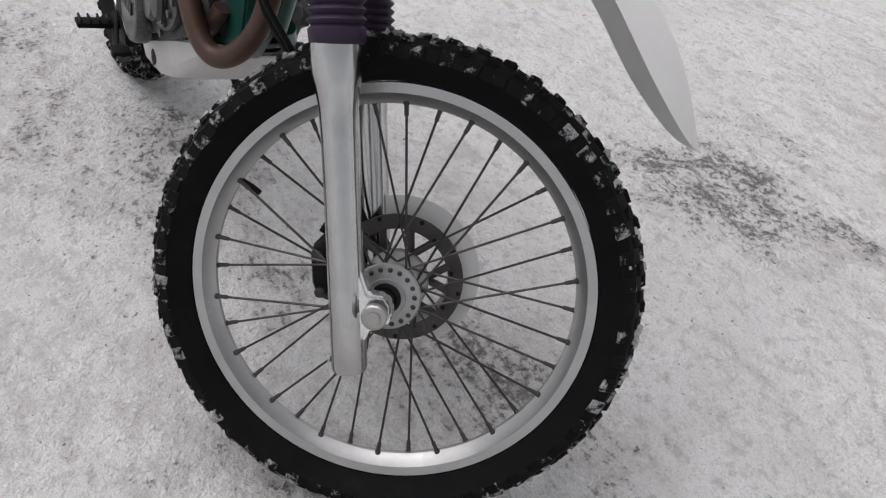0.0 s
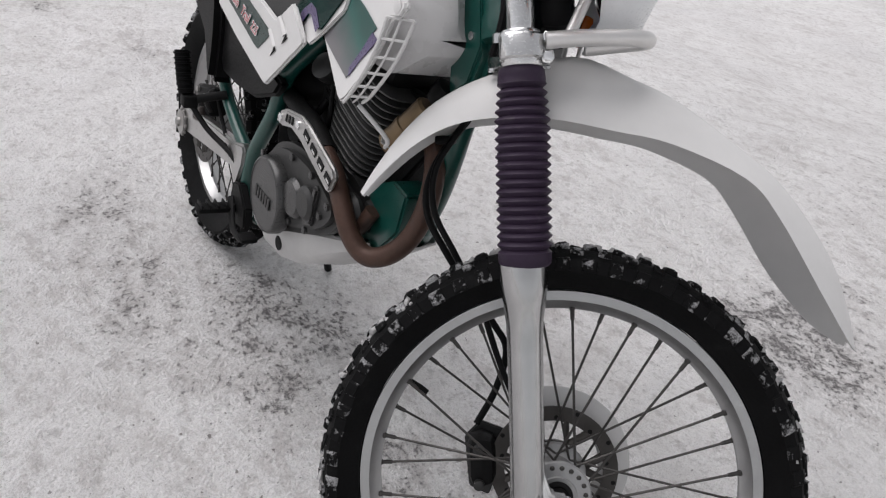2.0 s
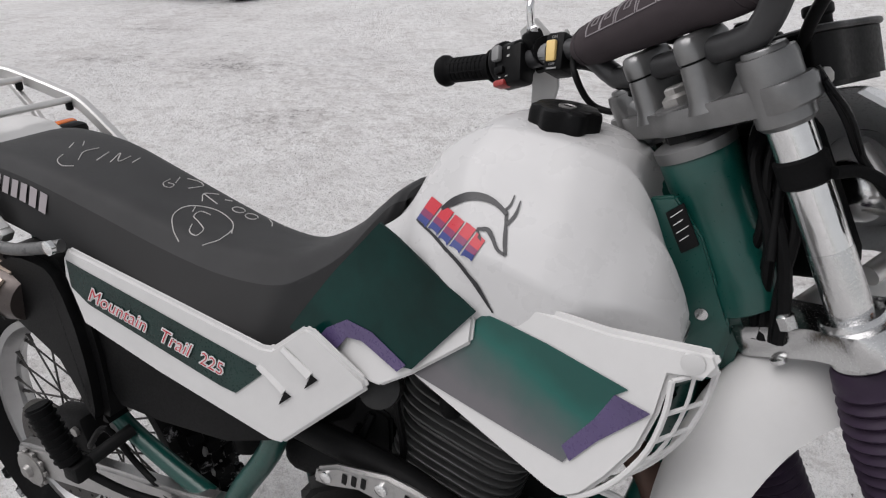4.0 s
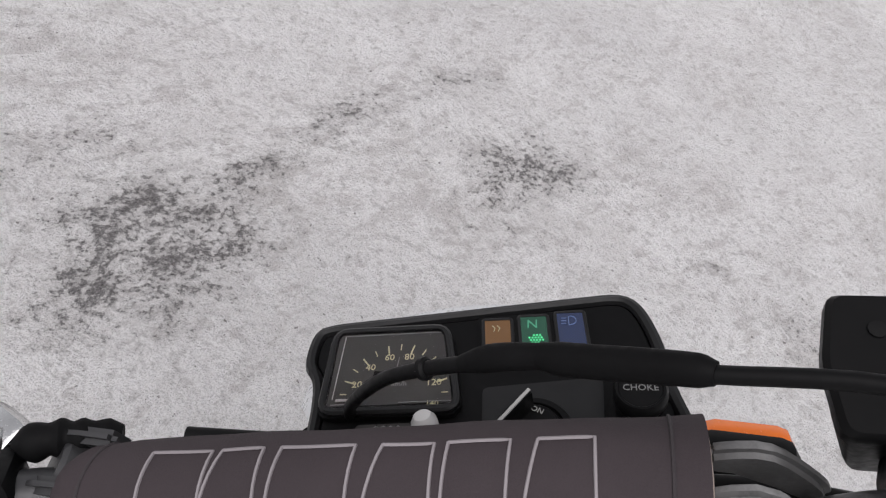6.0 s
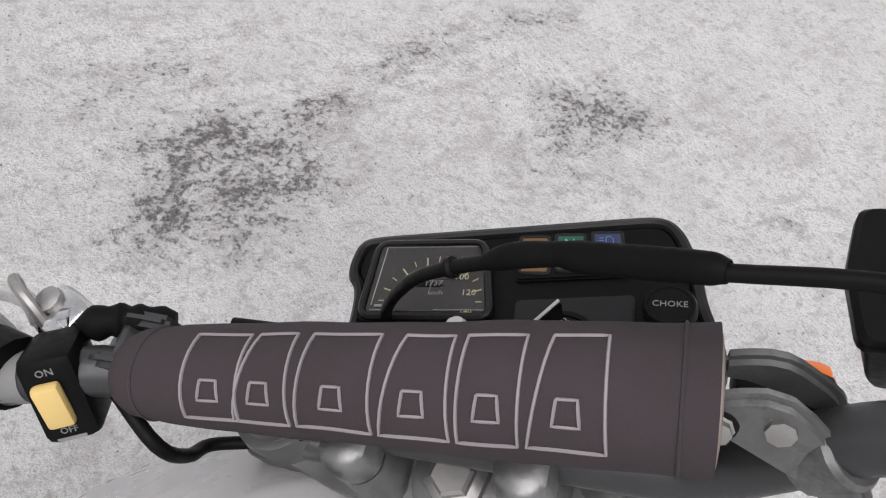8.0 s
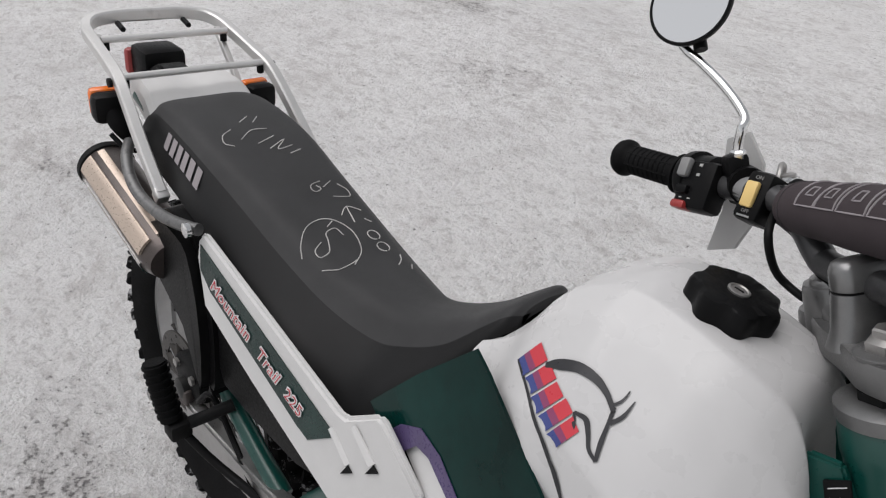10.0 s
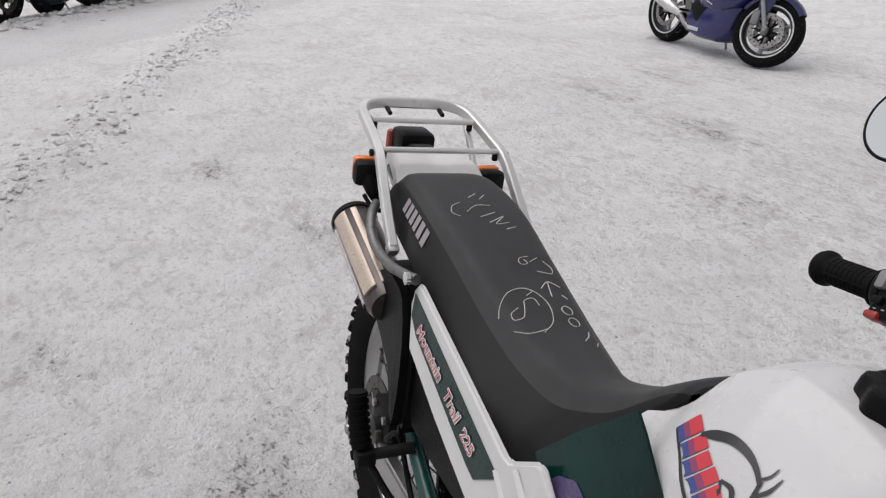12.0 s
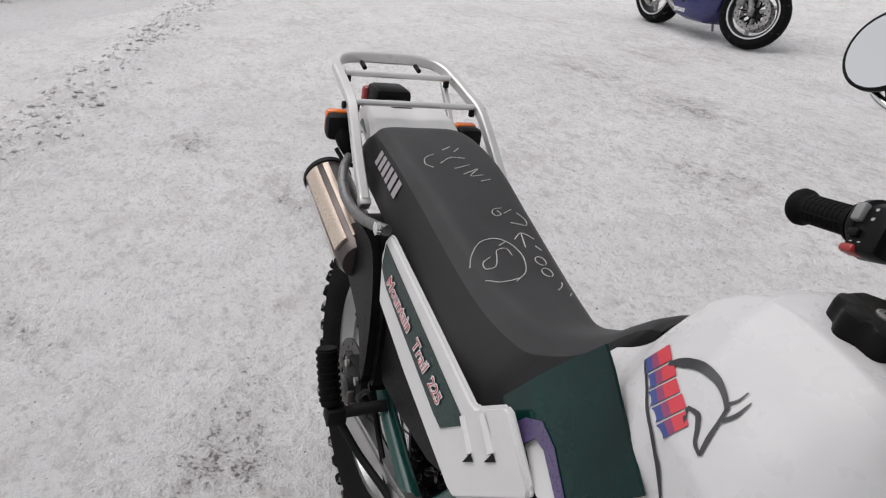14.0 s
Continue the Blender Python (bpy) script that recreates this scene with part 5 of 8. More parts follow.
def lamp_mask():
    bm = bmesh.new()
    rows = []
    for w, u0, hw, bulge in ((0.955, 0.108, 0.050, 0.036), (0.975, 0.118, 0.080, 0.060), (1.01, 0.120, 0.098, 0.078), (1.045, 0.116, 0.108, 0.082), (1.075, 0.108, 0.114, 0.080), (1.105, 0.098, 0.110, 0.050), (1.124, 0.088, 0.098, 0.026)):
        outer = [(u0 + bulge * math.cos(t) ** 0.8 if math.cos(t) > 0 else u0, hw * math.sin(t), w) for t in np.linspace(-math.pi / 2, math.pi / 2, 17)]
        inner = [(u - 0.004, y * 0.965, w) for u, y, w in outer[::-1]]
        rows.append(outer + inner)
    skin(bm, rows)
    return part("lamp_mask", bm, lens_white, moto, "white plastic headlamp mask", STEER)


mk = lamp_mask()
part("headlamp", lathe([(0.046, 0), (0.048, 0.008), (0.046, 0.011), (0.025, 0.015), (0.0005, 0.016)], (0.158, 0, 1.020), (1.0, 0, 0.86), 32), clear_glass, mk, "round headlamp glass")
part("lamp_bowl", lathe([(0.045, 0), (0.032, -0.025), (0.012, -0.036)], (0.156, 0, 1.020), (1.0, 0, 0.86), 28), chrome, mk)


def turn_signal(side):
    s = side
    part("signal_stalk", tube([(0.020, s * 0.115, 1.083), (0.045, s * 0.118, 1.072), (0.070, s * (0.124 if s < 0 else 0.112), 1.040), (0.092, s * (0.136 if s < 0 else 0.112), 1.028)], 0.0050, 12, 4), black_rubber, moto, "black rubber signal stalk", STEER)
    M = STEER @ facing((0.098, 0.114 if s > 0 else -0.150, 1.044 - (0.034 if s > 0 else 0.0)), (0.10 * -s, 1.0, -0.1), (0.35, 0.0, 0.94))
    h = part("signal_housing", box(0, 0, 0.000, 0.058, 0.046, 0.026, 0.010), black_plastic, moto, "black turn signal housing", M)
    part("signal_lens", box(0, -0.0040, 0.0165, 0.0545, 0.0385, 0.024, 0.010), orange_lens, h, "orange signal lens")
    part("signal_neck", tube([(0.0, 0.006, -0.012), (0.0, -0.010, -0.018), (0.0, -0.038, -0.014)], [0.010, 0.0125, 0.012], 14, 3), black_rubber, h)


turn_signal(-1)
turn_signal(1)
part("signal_wire", tube([(0.036, -0.112, 1.16), (0.040, -0.120, 1.12), (0.046, -0.118, 1.08), (0.070, -0.118, 1.030), (0.098, -0.138, 1.008)], 0.0035, 8, 5), cable_black, moto, "black signal wire", STEER)
part("band_bracket", tube([(0.034, -0.118, 1.150), (0.042, -0.122, 1.12), (0.044, -0.12, 1.088)], 0.0055, 8, 4, flat=0.5), black_plastic, moto, "black bracket at the fork", STEER)


def front_fender():
    """A high fender: a crest line above two side edges, sweeping forward and down to a blunt beak."""
    # edge u, edge w, half width, crest's offset from the edge in u and w
    rows = [(-0.206, 0.766, 0.016, -0.006, 0.006), (-0.178, 0.792, 0.036, -0.010, 0.014), (-0.135, 0.826, 0.050, -0.014, 0.026), (-0.085, 0.852, 0.056, -0.014, 0.042), (-0.030, 0.862, 0.060, 0.004, 0.064),
            (0.047, 0.858, 0.078, 0.040, 0.088), (0.134, 0.838, 0.081, 0.031, 0.075), (0.203, 0.819, 0.085, 0.025, 0.058), (0.287, 0.775, 0.091, 0.017, 0.040), (0.326, 0.726, 0.095, 0.032, 0.038), (0.379, 0.630, 0.092, 0.037, 0.045),
            (0.426, 0.562, 0.062, 0.018, 0.030), (0.455, 0.540, 0.020, -0.004, 0.012)]
    base = spline([(a, b, c) for a, b, c, _, _ in rows], 4)
    rise = spline([(d, e, 0) for _, _, _, d, e in rows], 4)
    rings, th = [], 0.0032
    prof = [(0, 0), (0.20, 0.03), (0.45, 0.16), (0.70, 0.42), (0.88, 0.72), (0.97, 0.92), (1.0, 1.0)]
    for p, r in zip(base, rise):
        crest, edge = Vector((p.x + r.x, 0, p.y + r.y)), Vector((p.x, 0, p.y))
        down = (edge - crest).normalized()
        top = [(max(0.0006, p.z) * y, crest.lerp(edge, d)) for y, d in prof]
        under = [(max(0.0, y - th * 0.8), c + down * th) for y, c in top[1:-1]][::-1]
        right, right_in = [c + Vector((0, -y, 0)) for y, c in top], [c + Vector((0, -y, 0)) for y, c in under]
        left, left_in = [c + Vector((0, y, 0)) for y, c in top], [c + Vector((0, y, 0)) for y, c in under]
        rings.append(left[::-1] + right[1:] + right_in + [crest + down * th] + left_in[::-1])
    bm = bmesh.new()
    skin(bm, rings)
    return part("front_fender", bm, white_plastic, moto, "high white plastic front fender", STEER)


ff = front_fender()
for u in (-0.02, 0.05):
    part("fender_bolt", lathe([(0.007, 0), (0.007, 0.004), (0.003, 0.006)], (u, -0.035, 0.925), (u, -0.035, 1.2), 8), alloy, ff)

# cables and hoses
part("throttle_cable", tube([(0.0670, 0.0490, 1.1670), (0.0650, 0.0435, 1.1930), (0.0625, 0.0350, 1.2120), (0.0605, 0.0235, 1.2310), (0.0590, 0.0080, 1.2500), (0.0570, -0.0110, 1.2645), (0.0550, -0.0310, 1.2760)], 0.0029, 12, 5), cable_black, moto, "black cable arching over the bar pad", STEER)
part("cable_collar", lathe([(0.0034, 0), (0.0044, 0.001), (0.0044, 0.003), (0.0034, 0.004)], (0.0575, -0.0075, 1.2622), (0.0550, -0.0310, 1.2760), 12), cable_black, moto, "", STEER)
part("cable_joint", tube([(0.0555, -0.0250, 1.2730), (0.0550, -0.0370, 1.2800), (0.0540, -0.0530, 1.2850)], [0.0032, 0.0047, 0.0047, 0.0042], 16, 4), black_rubber, moto, "black rubber cable joint", STEER)
part("cable_sleeve", tube([(0.0540, -0.0520, 1.2850), (0.0520, -0.0630, 1.2870), (0.0470, -0.0950, 1.2950), (0.0450, -0.1030, 1.2970)], [0.0043, 0.0054, 0.0054, 0.0050, 0.0036], 16, 4), black_rubber, moto, "thick black rubber cable sleeve", STEER)
part("throttle_cable", tube([(0.0450, -0.1010, 1.2965), (0.0400, -0.1450, 1.3050), (0.0245, -0.1925, 1.3115), (0.0080, -0.2320, 1.3040), (-0.0100, -0.2460, 1.2820)], 0.0028, 12, 5), cable_black, moto, "black throttle cable", STEER)
part("brake_hose", tube([(0.020, -0.185, 1.235), (0.035, -0.150, 1.215), (0.045, -0.105, 1.185), (0.046, -0.06, 1.13), (0.035, -0.03, 1.05), (0.02, 0.02, 0.97)], 0.0050, 10, 6), cable_black, moto, "black front brake hose", STEER)
part("brake_hose", tube([(0.0, 0.06, 0.93), (-0.078, 0.05, 0.850), (-0.118, 0.048, 0.790), (-0.124, 0.052, 0.735), (-0.100, 0.058, 0.680), (-0.066, 0.064, 0.62), (-0.030, 0.090, 0.56), (-0.012, 0.085, 0.52), (-0.030, 0.078, 0.46), (-0.060, 0.066, 0.41)], 0.0055, 10, 6), cable_black, moto, "black front brake hose", STEER)
part("meter_cable", tube([(-0.01, 0.03, 0.93), (-0.070, 0.020, 0.855), (-0.106, 0.016, 0.80), (-0.110, 0.020, 0.74), (-0.082, 0.030, 0.675), (-0.050, 0.058, 0.60), (-0.02, 0.062, 0.50), (0.02, 0.055, 0.40)], 0.0048, 10, 6), cable_black, moto, "black speedometer cable", STEER)
part("hose_guide", box(-0.092, 0.035, 0.842, 0.030, 0.022, 0.012, 0.003), black_plastic, moto, "black hose guide", STEER)

# dark wiring and bracket mass between the fork legs, in front of the steering head
part("wiring_cover", box(0.062, 0.000, 1.045, 0.050, 0.125, 0.150, 0.020), black_plastic, moto, "black wiring cover behind the headlamp", STEER)
for k, (y0, y1) in enumerate(((-0.070, -0.045), (-0.058, -0.020), (-0.040, -0.052), (-0.064, 0.010), (-0.050, -0.030), (0.055, 0.030))):
    part("wire_loom", tube([(0.052, y0, 1.150 - 0.006 * k), (0.030 - 0.004 * k, y0 * 0.95, 1.100), (0.012 - 0.003 * k, (y0 + y1) / 2 - 0.012, 1.040), (-0.006, y1, 0.985), (-0.020, y1 * 0.8, 0.945)], 0.0045 + 0.0008 * (k % 3), 8, 5), cable_black, moto, "black wires beside the steering head", STEER)
# right-hand controls
# brake fluid reservoir: a box set askew on the bar that narrows downwards
def reservoir_ring(w, k, shift):
    return [(0.066 + (u - 0.066) * k, -0.176 - shift + (y + 0.176) * k, w) for u, y in soft_corners([(0.040, -0.1420), (0.064, -0.1395), (0.088, -0.1440), (0.088, -0.214), (0.040, -0.208)], 0.004, 3)]


body = bmesh.new()
skin(body, [reservoir_ring(1.222, 0.82, 0.006), reservoir_ring(1.228, 0.86, 0.005), reservoir_ring(1.262, 0.97, 0.001)])
mc = part("master_cylinder", body, black_plastic, moto, "black square brake fluid reservoir", STEER)
lid = bmesh.new()
skin(lid, [reservoir_ring(1.2605, 0.99, 0.0), reservoir_ring(1.2625, 1.02, 0.0), reservoir_ring(1.2670, 1.02, 0.0), reservoir_ring(1.2690, 0.97, 0.0)])
part("reservoir_lid", lid, black_plastic, mc)
for sy in (-0.022, 0.022):
    part("lid_screw", lathe([(0.003, 0), (0.003, 0.001), (0.001, 0.0012)], (0.064 + sy * 0.5, -0.178 + sy, 1.2688), (0.064 + sy * 0.5, -0.178 + sy, 2), 10), engine_dark, mc)
part("cylinder_body", tube([(0.040, -0.158, 1.252), (0.026, -0.205, 1.252)], 0.013, 14, 2), black_plastic, mc)
part("cylinder_clamp", box(0.026, -0.186, 1.258, 0.046, 0.022, 0.030, 0.006), black_plastic, mc)
kb = part("kill_switch", lathe([(0.014, 0), (0.024, 0.002), (0.0265, 0.006), (0.0265, 0.040), (0.018, 0.043)], (0.003, -0.190, 1.270), (-0.022, -0.246, 1.272), 28), black_plastic, moto, "black throttle housing with a red switch", STEER)
part("housing_box", box(-0.006, -0.214, 1.278, 0.038, 0.034, 0.040, 0.007, m=Matrix.Rotation(radians(-25), 4, "Z")), black_plastic, kb)
part("red_switch", box(-0.012, -0.214, 1.3005, 0.018, 0.015, 0.010, 0.003), red_plastic, kb, "red engine switch")
part("brake_lever", tube([(0.036, -0.190, 1.246), (0.046, -0.225, 1.243), (0.036, -0.275, 1.243), (0.010, -0.330, 1.250)], [0.006, 0.0055, 0.005, 0.005, 0.006], 10, 4, flat=0.6), alloy, moto, "alloy brake lever", STEER)


# ---- frame, tank, seat and panels ----
from mathutils.bvhtree import BVHTree

def head_part(name, bm, material, label="", parent=moto):
    return part(name, bm, material, parent, label, HEAD)


frame_part = head_part("head_tube", lathe([(0.030, 0.968), (0.037, 0.972), (0.0365, 1.000), (0.033, 1.008), (0.033, 1.086), (0.0345, 1.094), (0.0348, 1.116), (0.032, 1.121)], (0, 0, 0), (0, 0, 1), 32), frame_green, "green painted steering head")
head_part("head_race", lathe([(0.028, 1.118), (0.0355, 1.119), (0.0360, 1.129), (0.030, 1.132), (0.022, 1.133)], (0, 0, 0), (0, 0, 1), 36), cast_alloy, "grey steering bearing ring")
head_part("stem_lock_nut", lathe([(0.020, 1.130), (0.023, 1.131), (0.023, 1.139), (0.019, 1.140)], (0, 0, 0), (0, 0, 1), 8), engine_dark, "dark slotted lock nut")


def gusset(side):
    return slab([(0.918, 0.930), (0.926, 0.962), (0.948, 0.968), (0.975, 0.935), (1.010, 0.855), (1.00, 0.80), (0.965, 0.77), (0.945, 0.83), (0.928, 0.88)], 0.008, 0.002, m=Matrix.Translation((0, side * 0.030 + 0.004, 0)))


fp = part("frame", gusset(-1), frame_part.data.materials[0], moto, "green painted steel frame")
part("gusset", gusset(1), frame_green, fp)
part("head_casting", slab([(0.935, 0.90), (0.945, 0.945), (0.972, 0.950), (1.000, 0.900), (1.022, 0.845), (1.016, 0.795), (0.975, 0.775), (0.952, 0.83)], 0.058, 0.010, m=Matrix.Translation((0, 0.029, 0))), frame_green, fp, "green cast steering head gusset")
part("backbone", tube([(0.955, 0, 0.885), (0.84, 0, 0.855), (0.66, 0, 0.81), (0.55, 0, 0.76)], 0.024, 16, 4), frame_green, fp)
part("down_tube", tube([(0.985, 0, 0.86), (0.972, 0, 0.74), (0.958, 0, 0.62), (0.935, -0.004, 0.53)], 0.019, 16, 4), frame_green, fp)
part("down_tube_bracket", slab([(0.775, 0.50), (0.82, 0.555), (0.910, 0.606), (0.955, 0.600), (0.950, 0.53), (0.895, 0.46), (0.835, 0.44)], 0.055, 0.004, m=Matrix.Translation((0, -0.005, 0))), frame_green, fp)
part("serial_plate", slab([(0.942, 0.952), (0.956, 0.964), (0.974, 0.928), (0.960, 0.917)], 0.002, 0.0005, m=Matrix.Translation((0, -0.0345, 0))), engine_dark, fp, "small dark plate with unreadable print")
for k in range(4):
    c = Vector((0.952, -0.0367, 0.954)) + Vector((0.0034, 0, -0.0068)) * k
    part("print_bar", tube([c + Vector((-0.005, 0, -0.005)), c + Vector((0.004 - 0.002 * (k % 2), 0, 0.004 - 0.002 * (k % 2)))], 0.0004, 5, 1), white_print, fp)
part("plate_screw", lathe([(0.006, 0), (0.006, 0.002), (0.002, 0.003)], (0.985, -0.034, 0.862), (0.985, -1, 0.862), 10), alloy, fp)
for sd in (-1, 1):
    y = sd * 0.098
    part("cradle_tube", tube([(0.60, sd * 0.06, 0.745), (0.545, y, 0.66), (0.500, y, 0.56), (0.425, y, 0.445), (0.405, y, 0.36), (0.412, y, 0.285)], 0.0165, 14, 5), frame_green, fp)
    part("subframe_strut", tube([(0.375, y, 0.428), (0.285, y, 0.464), (0.205, y, 0.510), (0.152, y * 0.98, 0.59), (0.125, y * 0.92, 0.68), (0.08, y * 0.8, 0.80)], [0.015, 0.014, 0.012, 0.010], 12, 5), frame_green, fp)
    part("subframe_rail", tube([(0.58, sd * 0.06, 0.76), (0.30, sd * 0.075, 0.79), (0.05, sd * 0.075, 0.835), (-0.12, sd * 0.07, 0.865)], 0.011, 12, 4), frame_green, fp)
    part("lower_cradle", tube([(0.93, sd * 0.02, 0.53), (0.86, sd * 0.055, 0.46), (0.76, sd * 0.065, 0.405), (0.60, sd * 0.070, 0.335), (0.45, sd * 0.085, 0.295)], 0.012, 12, 5), frame_green, fp)
part("frame_bolt", lathe([(0.012, 0), (0.012, 0.006), (0.006, 0.008)], (0.412, -0.114, 0.318), (0.412, -1, 0.318), 8), alloy, fp)

# tank: cross-sections of (y, z) from the middle outwards
TANK_REAR = [
    (0.662, [(0.000, 0.8800), (0.045, 0.8840), (0.066, 0.8940), (0.077, 0.8880), (0.090, 0.8600), (0.097, 0.8320), (0.100, 0.8000)]),
    (0.692, [(0.000, 0.9270), (0.042, 0.9250), (0.063, 0.9150), (0.078, 0.8920), (0.092, 0.8610), (0.098, 0.8320), (0.100, 0.8000)]),
    (0.717, [(0.000, 0.9710), (0.042, 0.9680), (0.065, 0.9496), (0.083, 0.9262), (0.102, 0.8930), (0.113, 0.8510), (0.118, 0.8000)]),
    (0.745, [(0.000, 0.9960), (0.043, 0.9940), (0.067, 0.9742), (0.087, 0.9462), (0.112, 0.9060), (0.123, 0.8580), (0.124, 0.8000)]),
    (0.776, [(0.000, 1.0130), (0.043, 1.0100), (0.067, 0.9888), (0.094, 0.9566), (0.122, 0.9150), (0.131, 0.8650), (0.128, 0.8000)])]
TANK_MIDDLE = [
    (0.811, [(0.000, 1.0140), (0.043, 1.0110), (0.068, 0.9904), (0.096, 0.9573), (0.126, 0.9160), (0.132, 0.8650), (0.124, 0.7960)]),
    (0.859, [(0.000, 1.0080), (0.045, 1.0050), (0.070, 0.9845), (0.100, 0.9522), (0.134, 0.9080), (0.139, 0.8610), (0.128, 0.7920)]),
    (0.892, [(0.000, 0.9980), (0.043, 0.9960), (0.070, 0.9731), (0.097, 0.9437), (0.133, 0.9000), (0.138, 0.8550), (0.124, 0.7880)]),
    (0.911, [(0.000, 0.9750), (0.038, 0.9850), (0.066, 0.9637), (0.092, 0.9368), (0.126, 0.8980), (0.132, 0.8500), (0.119, 0.7860)])]
TANK_FRONT = [
    (0.930, [(0.000, 0.9000), (0.039, 0.9620), (0.062, 0.9484), (0.085, 0.9277), (0.118, 0.8960), (0.123, 0.8440), (0.111, 0.7860)]),
    (0.952, [(0.000, 0.8340), (0.042, 0.9120), (0.058, 0.9270), (0.075, 0.9140), (0.104, 0.8860), (0.110, 0.8420), (0.100, 0.8060)]),
    (0.969, [(0.000, 0.8260), (0.046, 0.8720), (0.055, 0.8930), (0.065, 0.8880), (0.086, 0.8720), (0.092, 0.8460), (0.086, 0.8260)]),
    (0.977, [(0.000, 0.8360), (0.048, 0.8560), (0.054, 0.8700), (0.060, 0.8680), (0.072, 0.8620), (0.076, 0.8500), (0.074, 0.8420)])]
TANK = TANK_REAR + TANK_MIDDLE + TANK_FRONT


def tight(pts, k=0.09):
    """A curve that runs straight between pts and turns quickly at each of them: flats with soft creases."""
    out = [pts[0]]
    for a, b, c in zip(pts, pts[1:], pts[2:]):
        p, q = b.lerp(a, k), b.lerp(c, k)
        out += [p, (p + 2 * b + q) / 4, q]
    return [*out, pts[-1]]


def build_tank():
    bm = bmesh.new()
    cols = [spline([(x, *s[k]) for x, s in TANK], 4) for k in range(7)]
    rings = []
    for i in range(len(cols[0])):
        right = tight([c[i] for c in cols])
        left = [Vector((p.x, -p.y, p.z)) for p in right]
        rings.append([Vector((p.x, -p.y, p.z)) for p in left][::-1] + [Vector((p.x, -p.y, p.z)) for p in right[1:]])
    skin(bm, rings)
    return part("fuel_tank", bm, white_paint, moto, "white painted fuel tank with a coloured emblem")


def tank_y(x, z):
    """Half width of the tank at a place on its side."""
    secs = []
    for sx, s in TANK:
        zs, ys = [p[1] for p in s][::-1], [p[0] for p in s][::-1]
        secs.append(float(np.interp(z, zs, ys)))
    return float(np.interp(x, [t[0] for t in TANK], secs))


tank = build_tank()
tank_tree = BVHTree.FromPolygons([v.co[:] for v in tank.data.vertices], [f.vertices[:] for f in tank.data.polygons])
CAP = facing((0.833, -0.001, 1.0085), (1, 0, -0.10), (0, 1, -0.06))
cap = part("fuel_cap", bmesh.new(), black_plastic, moto, "black lobed fuel cap", CAP)
cb = bmesh.new()
rows = []
for z, k in ((-0.004, 0.98), (0.002, 1.0), (0.0125, 1.0), (0.0170, 0.96), (0.0185, 0.88), (0.0180, 0.5), (0.0178, 0.02)):
    rows.append([((0.0325 + 0.0024 * math.cos(7 * t) * (1 if k > 0.9 else 0)) * k * math.cos(t), (0.0325 + 0.0024 * math.cos(7 * t) * (1 if k > 0.9 else 0)) * k * math.sin(t), z) for t in (2 * math.pi * i / 70 for i in range(70))])
skin(cb, rows)
bmesh.ops.recalc_face_normals(cb, faces=cb.faces[:])
for f in cb.faces:
    f.smooth = True
cb.to_mesh(cap.data)
cb.free()
cap.data.set_sharp_from_angle(angle=radians(38))
part("cap_lock", lathe([(0.0085, 0.0175), (0.0085, 0.0192), (0.0070, 0.0196), (0.0060, 0.0188), (0.0005, 0.0188)], (0, 0, 0), (0, 0, 1), 24), steel, cap, "small steel lock in the cap")
part("key_slot", box(0, 0, 0.0190, 0.0075, 0.0014, 0.0008, 0), engine_dark, cap)
part("filler_rim", lathe([(0.030, -0.030), (0.062, -0.026), (0.052, -0.0155), (0.043, -0.0075), (0.0365, -0.0030), (0.0335, -0.0015), (0.030, -0.001)], (0, 0, 0), (0, 0, 1), 40), white_paint, tank, m=CAP)


def on_tank(pts, lift=0.0012):
    out = []
    for x, z in pts:
        hit = tank_tree.ray_cast(Vector((x, -1.0, z)), Vector((0, 1, 0)))
        out.append(hit[0] + hit[1] * (lift if hit[1].y < 0 else -lift) if hit[0] else Vector((x, -tank_y(x, z) - lift, z)))
    return out


def ribbon(bm, pts, widths):
    """A flat painted stroke lying on the tank's side."""
    dense = spline([(x, z, 0) for x, z in pts], 6)
    n = len(dense)
    rows = []
    for i, p in enumerate(dense):
        d = (dense[min(i + 1, n - 1)] - dense[max(i - 1, 0)]).normalized()
        s = Vector((-d.y, d.x)) * float(np.interp(i / (n - 1), np.linspace(0, 1, len(widths)), widths)) / 2
        rows.append(on_tank([(p.x + s.x, p.y + s.y), (p.x - s.x, p.y - s.y)]))
    vs = [[bm.verts.new(p) for p in r] for r in rows]
    for a, b in zip(vs, vs[1:]):
        bm.faces.new((a[0], a[1], b[1], b[0]))


# emblem: five blocks running red to blue, with black sweeping strokes beside them
# rows: lower edge and upper edge of the block lettering's band, from its first block to its last
low_edge = [(0.721, 0.924), (0.744, 0.922), (0.765, 0.920), (0.783, 0.916), (0.800, 0.912)]
top_edge = [(0.731, 0.947), (0.755, 0.944), (0.775, 0.941), (0.791, 0.936), (0.807, 0.929)]


def along(line, t):
    k = min(int(t * 4), 3)
    a, b = Vector(line[k]), Vector(line[k + 1])
    return a.lerp(b, t * 4 - k)


